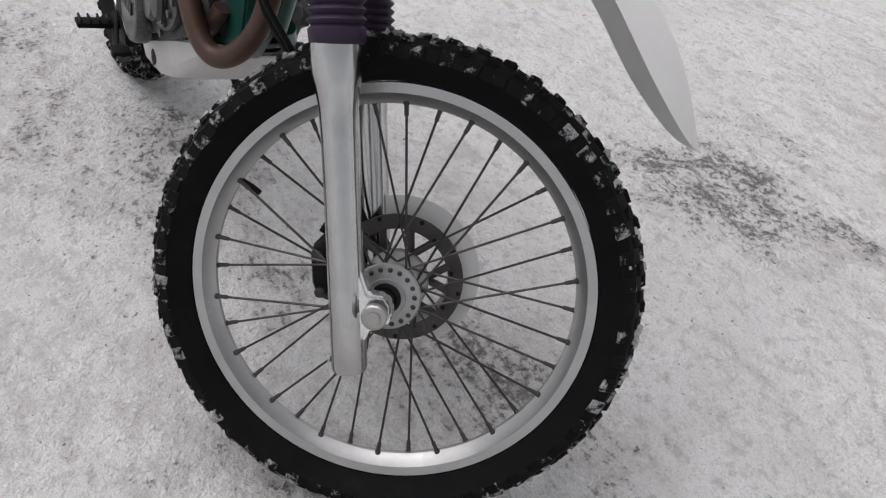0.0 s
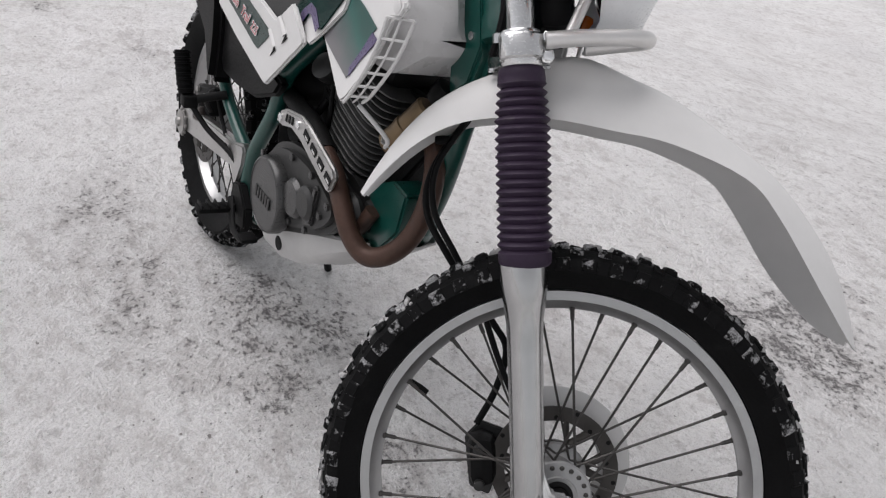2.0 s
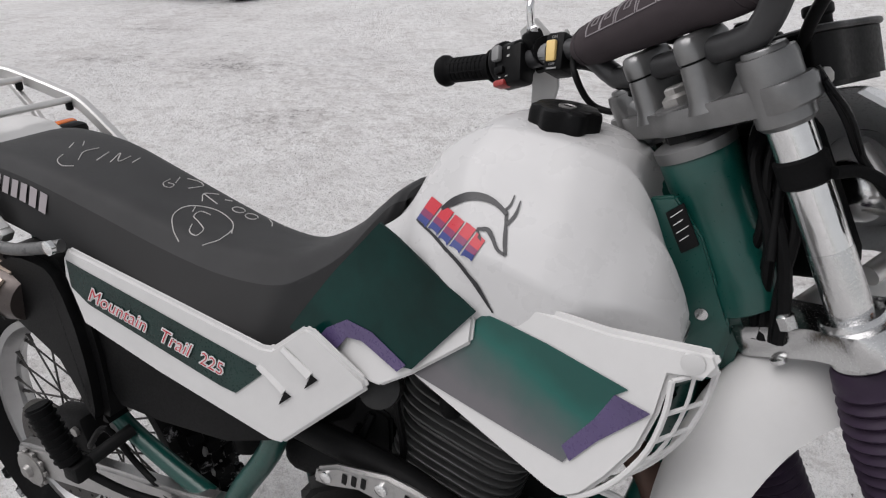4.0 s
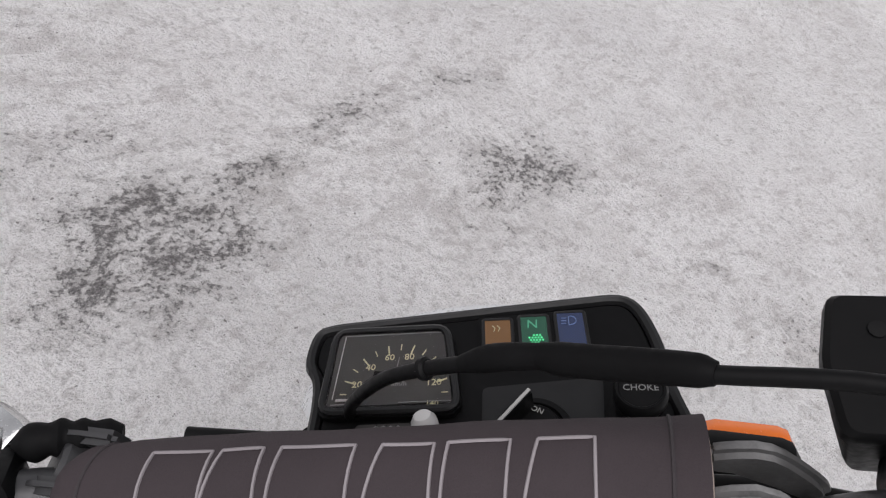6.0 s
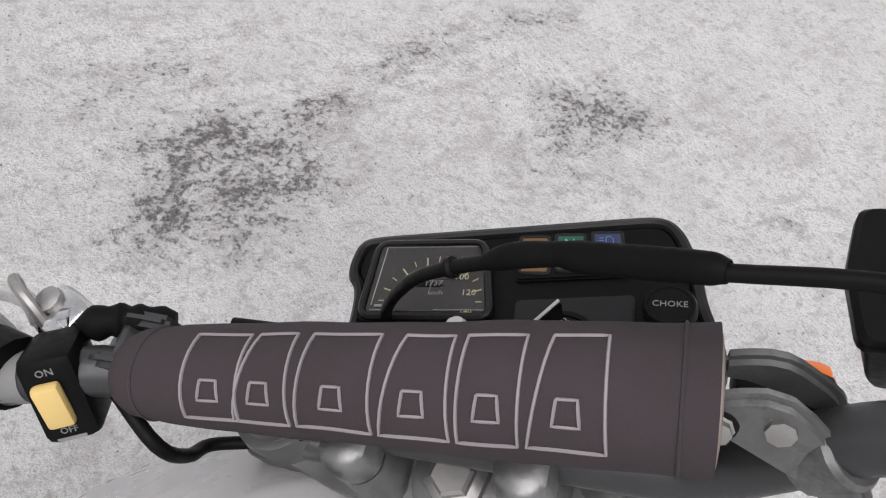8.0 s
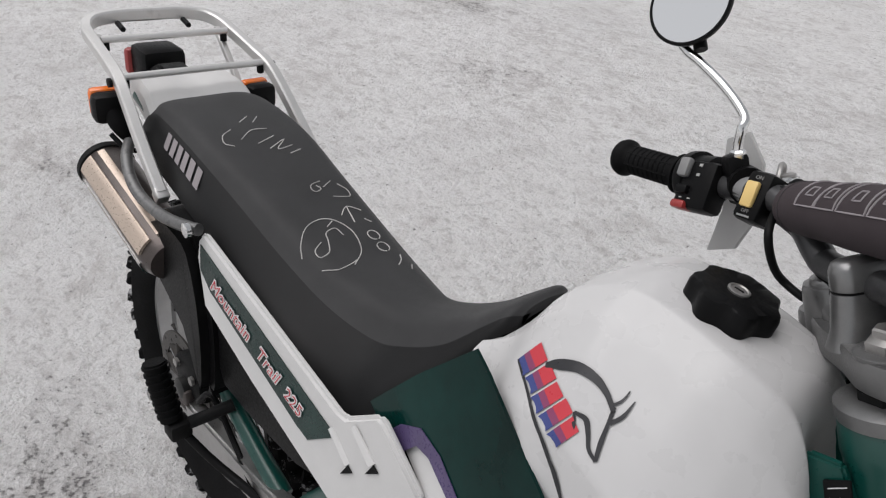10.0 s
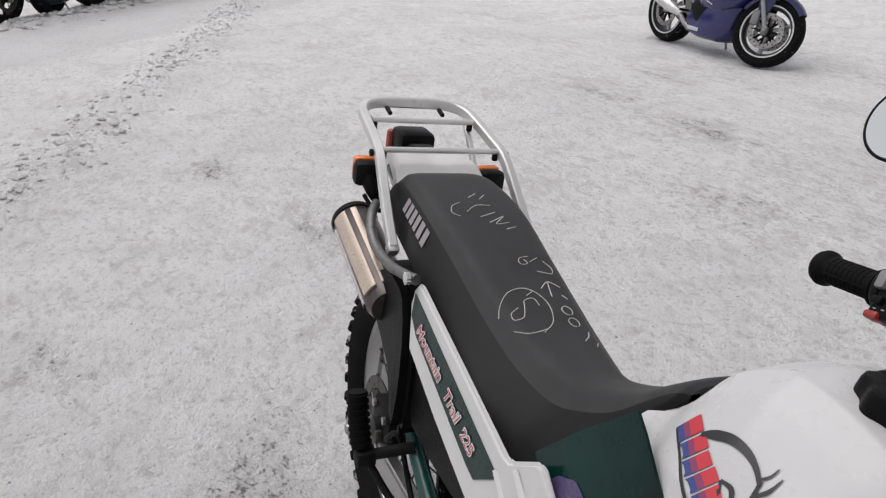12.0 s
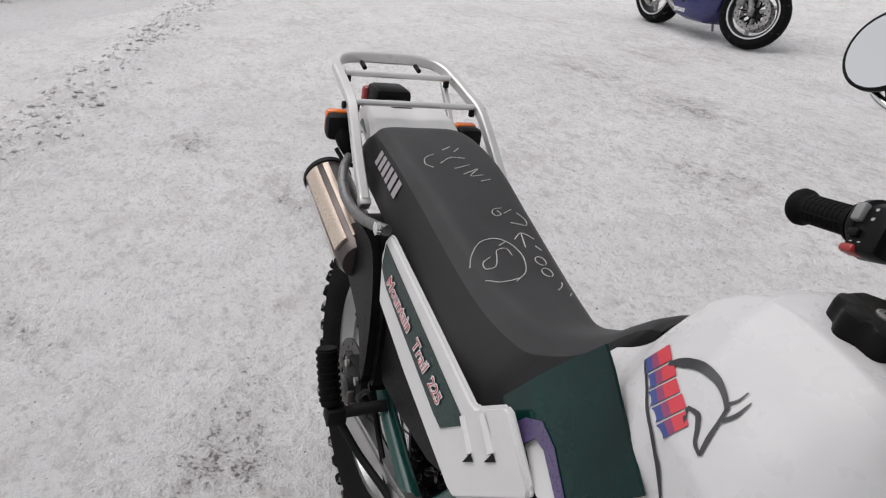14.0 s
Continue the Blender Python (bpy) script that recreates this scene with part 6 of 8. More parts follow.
for k in range(5):
    lo, hi = k / 5 + 0.012, (k + 1) / 5 - 0.018
    for j, mt in ((0, decal_blue), (1, decal_purple_red), (2, decal_red), (3, decal_red)):
        bm = bmesh.new()
        cut = 0.045 * (k % 2)
        g = []
        for i in range(5):
            t = lo + (hi - lo) * i / 4
            a, b = along(low_edge, t), along(top_edge, min(1, t + 0.03))
            f0, f1 = j / 4 - (0.08 * (i % 4 == 0) if j == 0 else 0) + cut, (j + 1) / 4 + cut
            g.append(on_tank([tuple(a.lerp(b, f0)), tuple(a.lerp(b, f1))]))
        vs = [[bm.verts.new(p) for p in r] for r in g]
        for r0, r1 in zip(vs, vs[1:]):
            bm.faces.new((r0[0], r0[1], r1[1], r1[0]))
        part("emblem_block", bm, mt, tank, "red to blue emblem block")
for pts, w in (([(0.752, 0.941), (0.762, 0.949), (0.779, 0.958), (0.796, 0.9595), (0.810, 0.956), (0.821, 0.950)], [0.003, 0.007, 0.006, 0.004, 0.003]),
               ([(0.819, 0.953), (0.822, 0.943), (0.825, 0.932), (0.829, 0.922)], [0.003, 0.003, 0.004, 0.003]), ([(0.829, 0.922), (0.820, 0.925), (0.813, 0.932), (0.806, 0.937), (0.796, 0.936)], [0.002, 0.003, 0.004, 0.002]),
               ([(0.823, 0.944), (0.828, 0.952), (0.829, 0.962)], [0.003, 0.003, 0.001]), ([(0.816, 0.952), (0.821, 0.958), (0.822, 0.965)], [0.002, 0.002, 0.001]), ([(0.796, 0.936), (0.800, 0.931), (0.806, 0.927)], [0.002, 0.003, 0.001]),
               ([(0.722, 0.923), (0.756, 0.918), (0.780, 0.910), (0.798, 0.896), (0.813, 0.881), (0.824, 0.870)], [0.002, 0.003, 0.004, 0.003, 0.002]), ([(0.784, 0.906), (0.804, 0.892), (0.822, 0.872)], [0.001, 0.004, 0.002])):
    bm = bmesh.new()
    ribbon(bm, pts, w)
    part("emblem_stroke", bm, decal_black, tank, "black emblem stroke")



# seat: cross-sections of (y, z)
SEAT_REAR = [
    (-0.060, [(0.000, 0.862), (0.052, 0.861), (0.071, 0.852), (0.086, 0.843), (0.094, 0.835)]),
    (-0.040, [(0.000, 0.882), (0.057, 0.881), (0.078, 0.871), (0.093, 0.854), (0.103, 0.825)]),
    (0.020, [(0.000, 0.891), (0.062, 0.890), (0.083, 0.878), (0.101, 0.854), (0.111, 0.814)]),
    (0.120, [(0.000, 0.883), (0.062, 0.882), (0.085, 0.869), (0.105, 0.840), (0.116, 0.801)]),
    (0.230, [(0.000, 0.858), (0.057, 0.857), (0.079, 0.842), (0.105, 0.812), (0.122, 0.784)]),
    (0.340, [(0.000, 0.830), (0.051, 0.829), (0.074, 0.813), (0.104, 0.784), (0.125, 0.764)]),
    (0.430, [(0.000, 0.815), (0.043, 0.813), (0.067, 0.795), (0.102, 0.765), (0.126, 0.747)])]
SEAT_NOSE = [
    (0.505, [(0.000, 0.818), (0.034, 0.814), (0.056, 0.794), (0.096, 0.756), (0.124, 0.722)]),
    (0.555, [(0.000, 0.838), (0.031, 0.834), (0.052, 0.816), (0.090, 0.780), (0.115, 0.742)]),
    (0.605, [(0.000, 0.871), (0.032, 0.867), (0.052, 0.851), (0.074, 0.822), (0.086, 0.785)]),
    (0.642, [(0.000, 0.905), (0.032, 0.902), (0.048, 0.891), (0.060, 0.872), (0.064, 0.850)]),
    (0.664, [(0.000, 0.924), (0.029, 0.922), (0.042, 0.914), (0.051, 0.902), (0.054, 0.890)]),
    (0.675, [(0.000, 0.924), (0.021, 0.922), (0.030, 0.917), (0.037, 0.909), (0.039, 0.902)])]
SEAT = SEAT_REAR + SEAT_NOSE


def seat_surface(lo, hi, name, material, label, lift=0.0):
    """Part of the seat cover between two columns of its sections."""
    bm = bmesh.new()
    cols = [spline([(x, *s[k]) for x, s in SEAT], 5) for k in range(5)]
    rings = []
    for i in range(len(cols[0])):
        arc = spline([c[i] for c in cols], 5)[lo:hi]
        rings.append(arc)
    return rings


def build_seat():
    R = seat_surface(0, 21, "", None, "")
    split = 11
    bm = bmesh.new()
    rows = [[(p.x, -p.y, p.z) for p in r[:split + 1][::-1]] + [(p.x, p.y, p.z) for p in r[1:split + 1]] for r in R]
    low = [[(p[0], p[1] * 0.98, p[2] - 0.012) for p in r[::-1]] for r in rows]
    skin(bm, [a + b for a, b in zip(rows, low)])
    seat = part("seat", bm, seat_vinyl, moto, "dark grey vinyl seat with chalk scribbles")
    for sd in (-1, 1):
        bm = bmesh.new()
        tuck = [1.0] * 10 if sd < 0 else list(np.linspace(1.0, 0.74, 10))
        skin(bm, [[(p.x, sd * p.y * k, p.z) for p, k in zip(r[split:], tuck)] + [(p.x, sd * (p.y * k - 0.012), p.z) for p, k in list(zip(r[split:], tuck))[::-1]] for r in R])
        part("seat_side", bm, seat_side, seat, "vinyl seat side, darker than the seat top")
    return seat


seat = build_seat()
seat_tree = BVHTree.FromPolygons([v.co[:] for v in seat.data.vertices], [f.vertices[:] for f in seat.data.polygons])


def seat_z(x, y):
    hit = seat_tree.ray_cast(Vector((x, y, 2.0)), Vector((0, 0, -1)))
    return hit[0].z if hit[0] else 0.85


def chalk_line(pts, w=0.0008):
    dense = spline([(x, y, 0) for x, y in pts], 5)
    bm = bmesh.new()
    tube([(p.x, p.y, seat_z(p.x, p.y) + 0.0004) for p in dense], w, 5, 1, bm, 1.0)
    part("chalk_stroke", bm, chalk, seat, "white chalk stroke")


# a five in an open ring, and two lines of hasty chalk marks
chalk_line([(0.404, -0.020), (0.384, 0.004), (0.352, 0.014), (0.326, 0.006), (0.315, -0.012), (0.322, -0.038), (0.342, -0.058), (0.358, -0.066)])
chalk_line([(0.390, -0.058), (0.402, -0.044), (0.402, -0.028), (0.398, -0.013)])
chalk_line([(0.351, -0.001), (0.336, -0.004), (0.340, -0.020), (0.354, -0.026), (0.372, -0.036), (0.374, -0.050), (0.362, -0.050), (0.353, -0.036)])
chalk_line([(0.330, -0.012), (0.323, 0.000)])
chalk_line([(0.250, 0.028), (0.252, 0.014), (0.260, 0.008), (0.267, 0.012), (0.264, 0.021), (0.256, 0.018)])
chalk_line([(0.262, 0.026), (0.254, 0.042)])
chalk_line([(0.283, 0.028), (0.289, 0.050), (0.276, 0.056), (0.262, 0.048)])
chalk_line([(0.318, 0.018), (0.306, 0.034), (0.318, 0.050)])
chalk_line([(0.306, 0.034), (0.336, 0.027)])
chalk_line([(0.334, 0.044), (0.342, 0.050)])
for x, y in ((0.366, 0.036), (0.390, 0.034)):
    chalk_line([(x + 0.009 * math.cos(t), y + 0.0075 * math.sin(t)) for t in np.linspace(0.3, 6.2, 10)])
chalk_line([(0.410, 0.046), (0.420, 0.040), (0.428, 0.030)])
chalk_line([(0.430, 0.050), (0.440, 0.042)])
chalk_line([(0.108, -0.030), (0.120, -0.048), (0.138, -0.054), (0.148, -0.044)])
chalk_line([(0.136, -0.028), (0.118, -0.004), (0.120, 0.020)])
chalk_line([(0.092, -0.008), (0.079, 0.010)])
chalk_line([(0.098, 0.010), (0.084, 0.024)])
chalk_line([(0.151, -0.010), (0.140, 0.020)])
chalk_line([(0.166, 0.000), (0.152, 0.030), (0.170, 0.010), (0.168, 0.034)])
chalk_line([(0.184, 0.022), (0.180, 0.040)])
# six slanting pale blocks printed on the seat's rear flank
for k in range(6):
    x = 0.045 + k * 0.019
    q = []
    for dx, zf in ((0, 0.34), (0.013, 0.34), (0.013, 1.0), (0, 1.0)):
        xx = x + dx + (0.008 if zf > 0.5 else 0)
        s0 = [float(np.interp(xx, [t[0] for t in SEAT], [t[1][c][0] for t in SEAT])) for c in (2, 3)]
        s1 = [float(np.interp(xx, [t[0] for t in SEAT], [t[1][c][1] for t in SEAT])) for c in (2, 3)]
        q.append((xx, -(s0[0] + (s0[1] - s0[0]) * zf) - 0.0035, s1[0] + (s1[1] - s1[0]) * zf + 0.0015))
    bm = bmesh.new()
    f = bm.faces.new([bm.verts.new(p) for p in q])
    part("printed_block", bm, pad_print, seat, "pale printed block on the seat side")


def plane_at(c, cx, cz, side=-1):
    """Maps a flat outline (x, z) onto a leaning side panel: half width c + cx*(x-0.6) + cz*(z-0.75)."""
    def put(bm):
        for v in bm.verts:
            v.co.y = side * (c + cx * (v.co.x - 0.6) + cz * (v.co.z - 0.75) - (v.co.y if side < 0 else v.co.y)) if side < 0 else (c + cx * (v.co.x - 0.6) + cz * (v.co.z - 0.75) + v.co.y)
        return bm
    return put


def panel(outline, thick, fit, bevel=0.003, smooth=0):
    bm = slab(outline, thick, bevel, smooth=smooth)
    return fit(bm)


cover_out = [(0.228, 0.806), (0.217, 0.792), (0.216, 0.765), (0.245, 0.704), (0.38, 0.674), (0.560, 0.642), (0.578, 0.644), (0.694, 0.752), (0.690, 0.762), (0.622, 0.800), (0.612, 0.800), (0.566, 0.762), (0.552, 0.760), (0.40, 0.782)]
for sd in (-1, 1):
    inset = 0.0 if sd < 0 else 0.064
    fit = plane_at(0.136 - inset, 0.02, -0.10, sd)
    cv = part("side_cover", panel(cover_out, 0.010, fit, 0.004), white_plastic, moto, "white side cover with a green label strip")
    lab = plane_at(0.1465 - inset, 0.02, -0.10, sd)
    part("label_strip", panel([(0.226, 0.789), (0.230, 0.754), (0.262, 0.737), (0.488, 0.692), (0.512, 0.690), (0.557, 0.730), (0.545, 0.735)], 0.0008, lab, 0), strip_green, cv, "dark green label strip")
    for k, (vx, vz) in enumerate(((0.577, 0.697), (0.614, 0.729))):
        part("vent_slot", panel([(vx, vz), (vx + 0.018, vz + 0.016), (vx + 0.009, vz + 0.019)], 0.0012, plane_at(0.1470 - inset, 0.02, -0.10, sd), 0), engine_dark, cv)
        part("vent_rib", tube([(vx + 0.008, sd * (0.1490 - inset), vz + 0.018), (vx - 0.028, sd * (0.1478 - inset), vz + 0.040)], [0.0055, 0.0035], 8, 1, flat=0.5), white_plastic, cv)
cv = [o for o in moto.children if o.name.startswith("side_cover")][0]
dirv = Vector((1.0, -0.037, -0.167)).normalized()
TX = facing((0.395, -0.1466, 0.7320), dirv, (-dirv.z, 0.10, dirv.x))
for txt, sz, dx, sh in (("Mountain", 0.0280, -0.079, 0.35), ("Trail", 0.0280, 0.022, 0.35), ("225", 0.0250, 0.084, 0.15)):
    words(txt, sz, cv, "lettering_edge", white_print, TX @ Matrix.Translation((dx, 0, 0)), 0.0002, sh, swell=0.0014)
    words(txt, sz, cv, "lettering", decal_red, TX @ Matrix.Translation((dx, 0, 0.0006)), 0.0002, sh, swell=-0.0004)
# panel between seat, tank and scoop
for sd in (-1, 1):
    fit = plane_at(0.117 - (0 if sd < 0 else 0.05), 0.17, -0.22, sd)
    tp = part("tank_side_panel", panel([(0.571, 0.772), (0.590, 0.792), (0.636, 0.848), (0.692, 0.912), (0.714, 0.904), (0.744, 0.888), (0.806, 0.860), (0.806, 0.836), (0.742, 0.782), (0.705, 0.756), (0.690, 0.755), (0.640, 0.772)], 0.008, fit, 0.003), white_plastic, moto, "white panel with dark green and purple decals")
    up = plane_at(0.1258 - (0 if sd < 0 else 0.05), 0.17, -0.22, sd)
    part("decal", panel([(0.574, 0.778), (0.588, 0.797), (0.632, 0.854), (0.690, 0.920), (0.712, 0.912), (0.738, 0.900), (0.774, 0.883), (0.808, 0.868), (0.745, 0.792), (0.728, 0.789), (0.681, 0.804), (0.660, 0.801), (0.648, 0.780), (0.620, 0.773), (0.600, 0.771)], 0.0030, up, 0), panel_green, tp, "dark green decal")
    part("decal", panel([(0.612, 0.772), (0.630, 0.796), (0.658, 0.814), (0.692, 0.812), (0.738, 0.794), (0.728, 0.784), (0.680, 0.799), (0.660, 0.796), (0.646, 0.778), (0.628, 0.770)], 0.0008, plane_at(0.1296 - (0 if sd < 0 else 0.05), 0.17, -0.22, sd), 0), decal_purple, tp, "purple decal")
# scoops beside the tank
for sd in (-1, 1):
    fit = plane_at(0.098, 0.22, -0.22, sd)
    scp = part("radiator_scoop", panel([(0.818, 0.880), (0.836, 0.886), (0.930, 0.890), (1.012, 0.902), (1.018, 0.892), (1.010, 0.878), (0.984, 0.872), (0.980, 0.840), (0.970, 0.806), (0.950, 0.772), (0.930, 0.745), (0.912, 0.733), (0.895, 0.735), (0.735, 0.776), (0.733, 0.786)], 0.010, fit, 0.004), white_plastic, moto, "white tank scoop with a teal decal and grille")
    part("decal", panel([(0.815, 0.866), (0.880, 0.861), (0.954, 0.851), (0.944, 0.843), (0.938, 0.828), (0.936, 0.816), (0.909, 0.768), (0.820, 0.774), (0.735, 0.781), (0.786, 0.836)], 0.0008, plane_at(0.1090, 0.22, -0.22, sd), 0), decal_fade, scp, "decal fading from teal to slate grey")
    part("decal", panel([(0.944, 0.843), (0.974, 0.840), (0.936, 0.800), (0.915, 0.772), (0.906, 0.782), (0.930, 0.816)], 0.0008, plane_at(0.1093, 0.22, -0.22, sd), 0), decal_purple, scp, "purple decal")
    # grille: a curved ladder of cells round the front opening
    outer = [(0.986, 0.172, 0.874), (0.985, 0.176, 0.846), (0.977, 0.180, 0.812), (0.960, 0.182, 0.780), (0.938, 0.180, 0.752), (0.918, 0.176, 0.736)]
    for k, (dx, dy) in enumerate(((0.0, 0.0), (0.014, 0.012), (0.028, 0.024))):
        part("grille_rail", tube([(x + dx * (1 - 0.12 * i), sd * (y - dy), z + 0.002 * k) for i, (x, y, z) in enumerate(outer)], 0.0026 if k != 1 else 0.0016, 6, 3), white_plastic, scp)
    line = spline(outer, 4)
    for i in (0, 4, 7, 10, 13, 16):
        p = line[i]
        part("grille_bar", tube([(p.x, sd * p.y, p.z), (p.x + 0.027 * (1 - 0.03 * i), sd * (p.y - 0.024), p.z + 0.004)], 0.0020, 6, 1), white_plastic, scp)
    part("scoop_bolt", lathe([(0.009, 0), (0.009, 0.003), (0.004, 0.004)], (0.998, sd * 0.165, 0.890), (0.998, sd * 1, 0.890), 12), white_plastic, scp)
    part("scoop_tail", tube([(0.915, sd * 0.150, 0.732), (0.935, sd * 0.130, 0.712), (0.955, sd * 0.115, 0.694), (0.948, sd * 0.112, 0.680)], 0.0035, 8, 3), white_plastic, scp)


# ---- engine, exhaust, rear end ----
eng = part("engine", slab([(0.52, 0.365), (0.52, 0.50), (0.60, 0.555), (0.80, 0.565), (0.872, 0.545), (0.875, 0.49), (0.78, 0.435), (0.64, 0.37), (0.56, 0.35)], 0.18, 0.02, m=Matrix.Translation((0, 0.09, 0))), engine_grey, moto, "dirty grey four-stroke engine")
part("crankcase_front", box(0.835, 0, 0.515, 0.09, 0.15, 0.07, 0.025), engine_grey, eng)
part("gearbox_top", box(0.57, 0, 0.535, 0.16, 0.14, 0.06, 0.02), engine_dark, eng)
# clutch and generator side covers
case_out = [(0.535, 0.40), (0.542, 0.47), (0.580, 0.53), (0.655, 0.562), (0.74, 0.568), (0.81, 0.560), (0.858, 0.540), (0.866, 0.510), (0.830, 0.468), (0.762, 0.432), (0.69, 0.398), (0.62, 0.366), (0.562, 0.364)]
part("case_cover", slab(case_out, 0.040, 0.012, m=Matrix.Translation((0, -0.090, 0)), smooth=3), engine_grey, eng, "grey engine side case")
part("clutch_cover", lathe([(0.074, 0), (0.076, 0.004), (0.075, 0.022), (0.072, 0.027), (0.068, 0.0285), (0.0675, 0.0270), (0.064, 0.0268), (0.0005, 0.0285)], (0.625, -0.125, 0.445), (0.625, -1, 0.445), 48), cover_grey, eng, "round grey clutch cover")
for k in range(6):
    part("raised_block", box(0.592 + k * 0.013, -0.1585, 0.440, 0.009, 0.003, 0.022, 0.001, m=Matrix.Translation((0, 0.0045, 0))), engine_grey, eng)
part("filter_cover", lathe([(0.036, 0), (0.037, 0.010), (0.031, 0.018), (0.0005, 0.020)], (0.722, -0.126, 0.485), (0.722, -1, 0.485), 36), cover_grey, eng, "grey oil filter cover")
for x, z in ((0.685, 0.548), (0.752, 0.475), (0.705, 0.430), (0.770, 0.552), (0.820, 0.500), (0.842, 0.528), (0.775, 0.448), (0.635, 0.382), (0.570, 0.378), (0.552, 0.50)):
    part("case_bolt", lathe([(0.007, 0), (0.007, 0.006), (0.003, 0.007)], (x, -0.129, z), (x, -1, z), 8), cover_grey, eng)
part("case_web", slab([(0.765, 0.455), (0.795, 0.548), (0.808, 0.542), (0.800, 0.470)], 0.012, 0.004, m=Matrix.Translation((0, -0.126, 0))), cover_grey, eng)
part("case_boss", lathe([(0.030, 0), (0.031, 0.010), (0.024, 0.016), (0.0005, 0.017)], (0.772, -0.128, 0.500), (0.772, -1, 0.500), 28), engine_grey, eng)
part("nose_case", lathe([(0.034, 0), (0.036, 0.008), (0.030, 0.016), (0.012, 0.020), (0.0005, 0.020)], (0.842, -0.078, 0.515), (0.842, -1, 0.515), 30), engine_grey, eng)
part("front_guide", tube([(0.845, -0.085, 0.485), (0.872, -0.080, 0.505), (0.885, -0.070, 0.54)], 0.014, 12, 3), rust_pipe, eng)
# finned cylinder leaning forward
CY = Matrix.Translation((0.718, 0, 0.534)) @ Matrix.Rotation(radians(16), 4, "Y")
part("cylinder_core", lathe([(0.056, 0), (0.056, 0.225)], (0, 0, 0), (0, 0, 1), 28), engine_dark, eng, m=CY)
for k in range(17):
    z = 0.022 + k * 0.0126
    sx, sy = (0.168, 0.150) if k < 9 else (0.184, 0.162)
    bm = bmesh.new()
    skin(bm, [[(0.004 + sx / 2 * k * abs(math.cos(t)) ** 0.5 * (1 if math.cos(t) > 0 else -1), sy / 2 * k * abs(math.sin(t)) ** 0.5 * (1 if math.sin(t) > 0 else -1), z + h) for t in (2 * math.pi * (i + 0.5) / 32 for i in range(32))]
              for h, k in ((-0.0021, 0.985), (-0.0012, 1.0), (0.0012, 1.0), (0.0021, 0.985))])
    part("cooling_fin", bm, fin_grey, eng, m=CY)
part("head_cover", box(0, 0, 0.245, 0.13, 0.12, 0.05, 0.02), engine_dark, eng, "dark cylinder head cover", CY)
part("spark_cap", tube([(-0.01, -0.07, 0.17), (-0.01, -0.095, 0.19), (-0.02, -0.10, 0.23)], [0.010, 0.011, 0.008], 10, 3), black_rubber, eng, m=CY)
part("carburettor", box(0.640, -0.01, 0.660, 0.075, 0.075, 0.085, 0.014), engine_grey, moto, "grey carburettor")
part("carb_cap", lathe([(0.022, 0), (0.024, 0.01), (0.024, 0.03), (0.015, 0.034)], (0.665, -0.070, 0.700), (0.680, -0.12, 0.73), 20), engine_grey, moto, "grey carburettor cap")
part("intake_boot", tube([(0.62, -0.01, 0.655), (0.56, -0.03, 0.640), (0.50, -0.03, 0.635), (0.44, -0.02, 0.64)], [0.034, 0.046, 0.050, 0.050], 16, 3), black_rubber, moto, "black intake boot")
# added dark slab, hides the snow seen past the cylinder
part("dark_filler", slab([(0.52, 0.56), (0.58, 0.70), (0.70, 0.74), (0.90, 0.74), (0.93, 0.66), (0.86, 0.56)], 0.05, 0.006, m=Matrix.Translation((0, 0.03, 0))), engine_dark, moto, "plain dark slab closing the space behind the cylinder")
part("air_box", slab([(0.235, 0.70), (0.24, 0.62), (0.275, 0.585), (0.40, 0.580), (0.50, 0.60), (0.55, 0.66), (0.48, 0.745), (0.30, 0.770)], 0.16, 0.02, m=Matrix.Translation((0, 0.080, 0))), black_plastic, moto, "black plastic air box")
part("inner_fender", slab([(0.072, 0.764), (0.12, 0.790), (0.175, 0.792), (0.215, 0.775), (0.240, 0.70), (0.245, 0.60), (0.232, 0.530), (0.200, 0.548), (0.165, 0.62), (0.092, 0.660), (0.060, 0.712)], 0.062, 0.014, m=Matrix.Translation((0, -0.085, 0)), smooth=2), black_plastic, moto, "black plastic exhaust shield")
part("lower_shield", slab([(0.225, 0.73), (0.230, 0.60), (0.255, 0.562), (0.335, 0.562), (0.45, 0.574), (0.55, 0.614), (0.575, 0.645), (0.40, 0.68), (0.27, 0.705)], 0.022, 0.006, m=Matrix.Translation((0, -0.104, 0))), black_plastic, moto, "black plastic panel below the side cover")
for z, x in ((0.66, 0.130), (0.62, 0.150), (0.575, 0.175)):
    part("shield_tab", box(x, -0.115, z, 0.014, 0.010, 0.026, 0.003), black_plastic, moto, "black shield tab")
part("mount_plate", slab([(0.47, 0.545), (0.50, 0.625), (0.60, 0.665), (0.66, 0.640), (0.66, 0.560), (0.56, 0.540)], 0.014, 0.004, m=Matrix.Translation((0, -0.040, 0))), engine_dark, moto, "dark engine mounting plate")
part("drain_hose", tube([(0.635, -0.055, 0.640), (0.620, -0.075, 0.590), (0.600, -0.085, 0.555)], 0.0055, 8, 4), cable_black, moto, "black carburettor drain hose")
part("hose", tube([(0.62, -0.06, 0.62), (0.60, -0.08, 0.56), (0.57, -0.07, 0.52)], 0.006, 8, 3), cable_black, moto, "black breather hose")
part("hose", tube([(0.70, -0.05, 0.78), (0.68, -0.07, 0.70), (0.69, -0.075, 0.62), (0.67, -0.07, 0.56)], 0.0045, 8, 4), cable_black, moto, "black fuel hose")
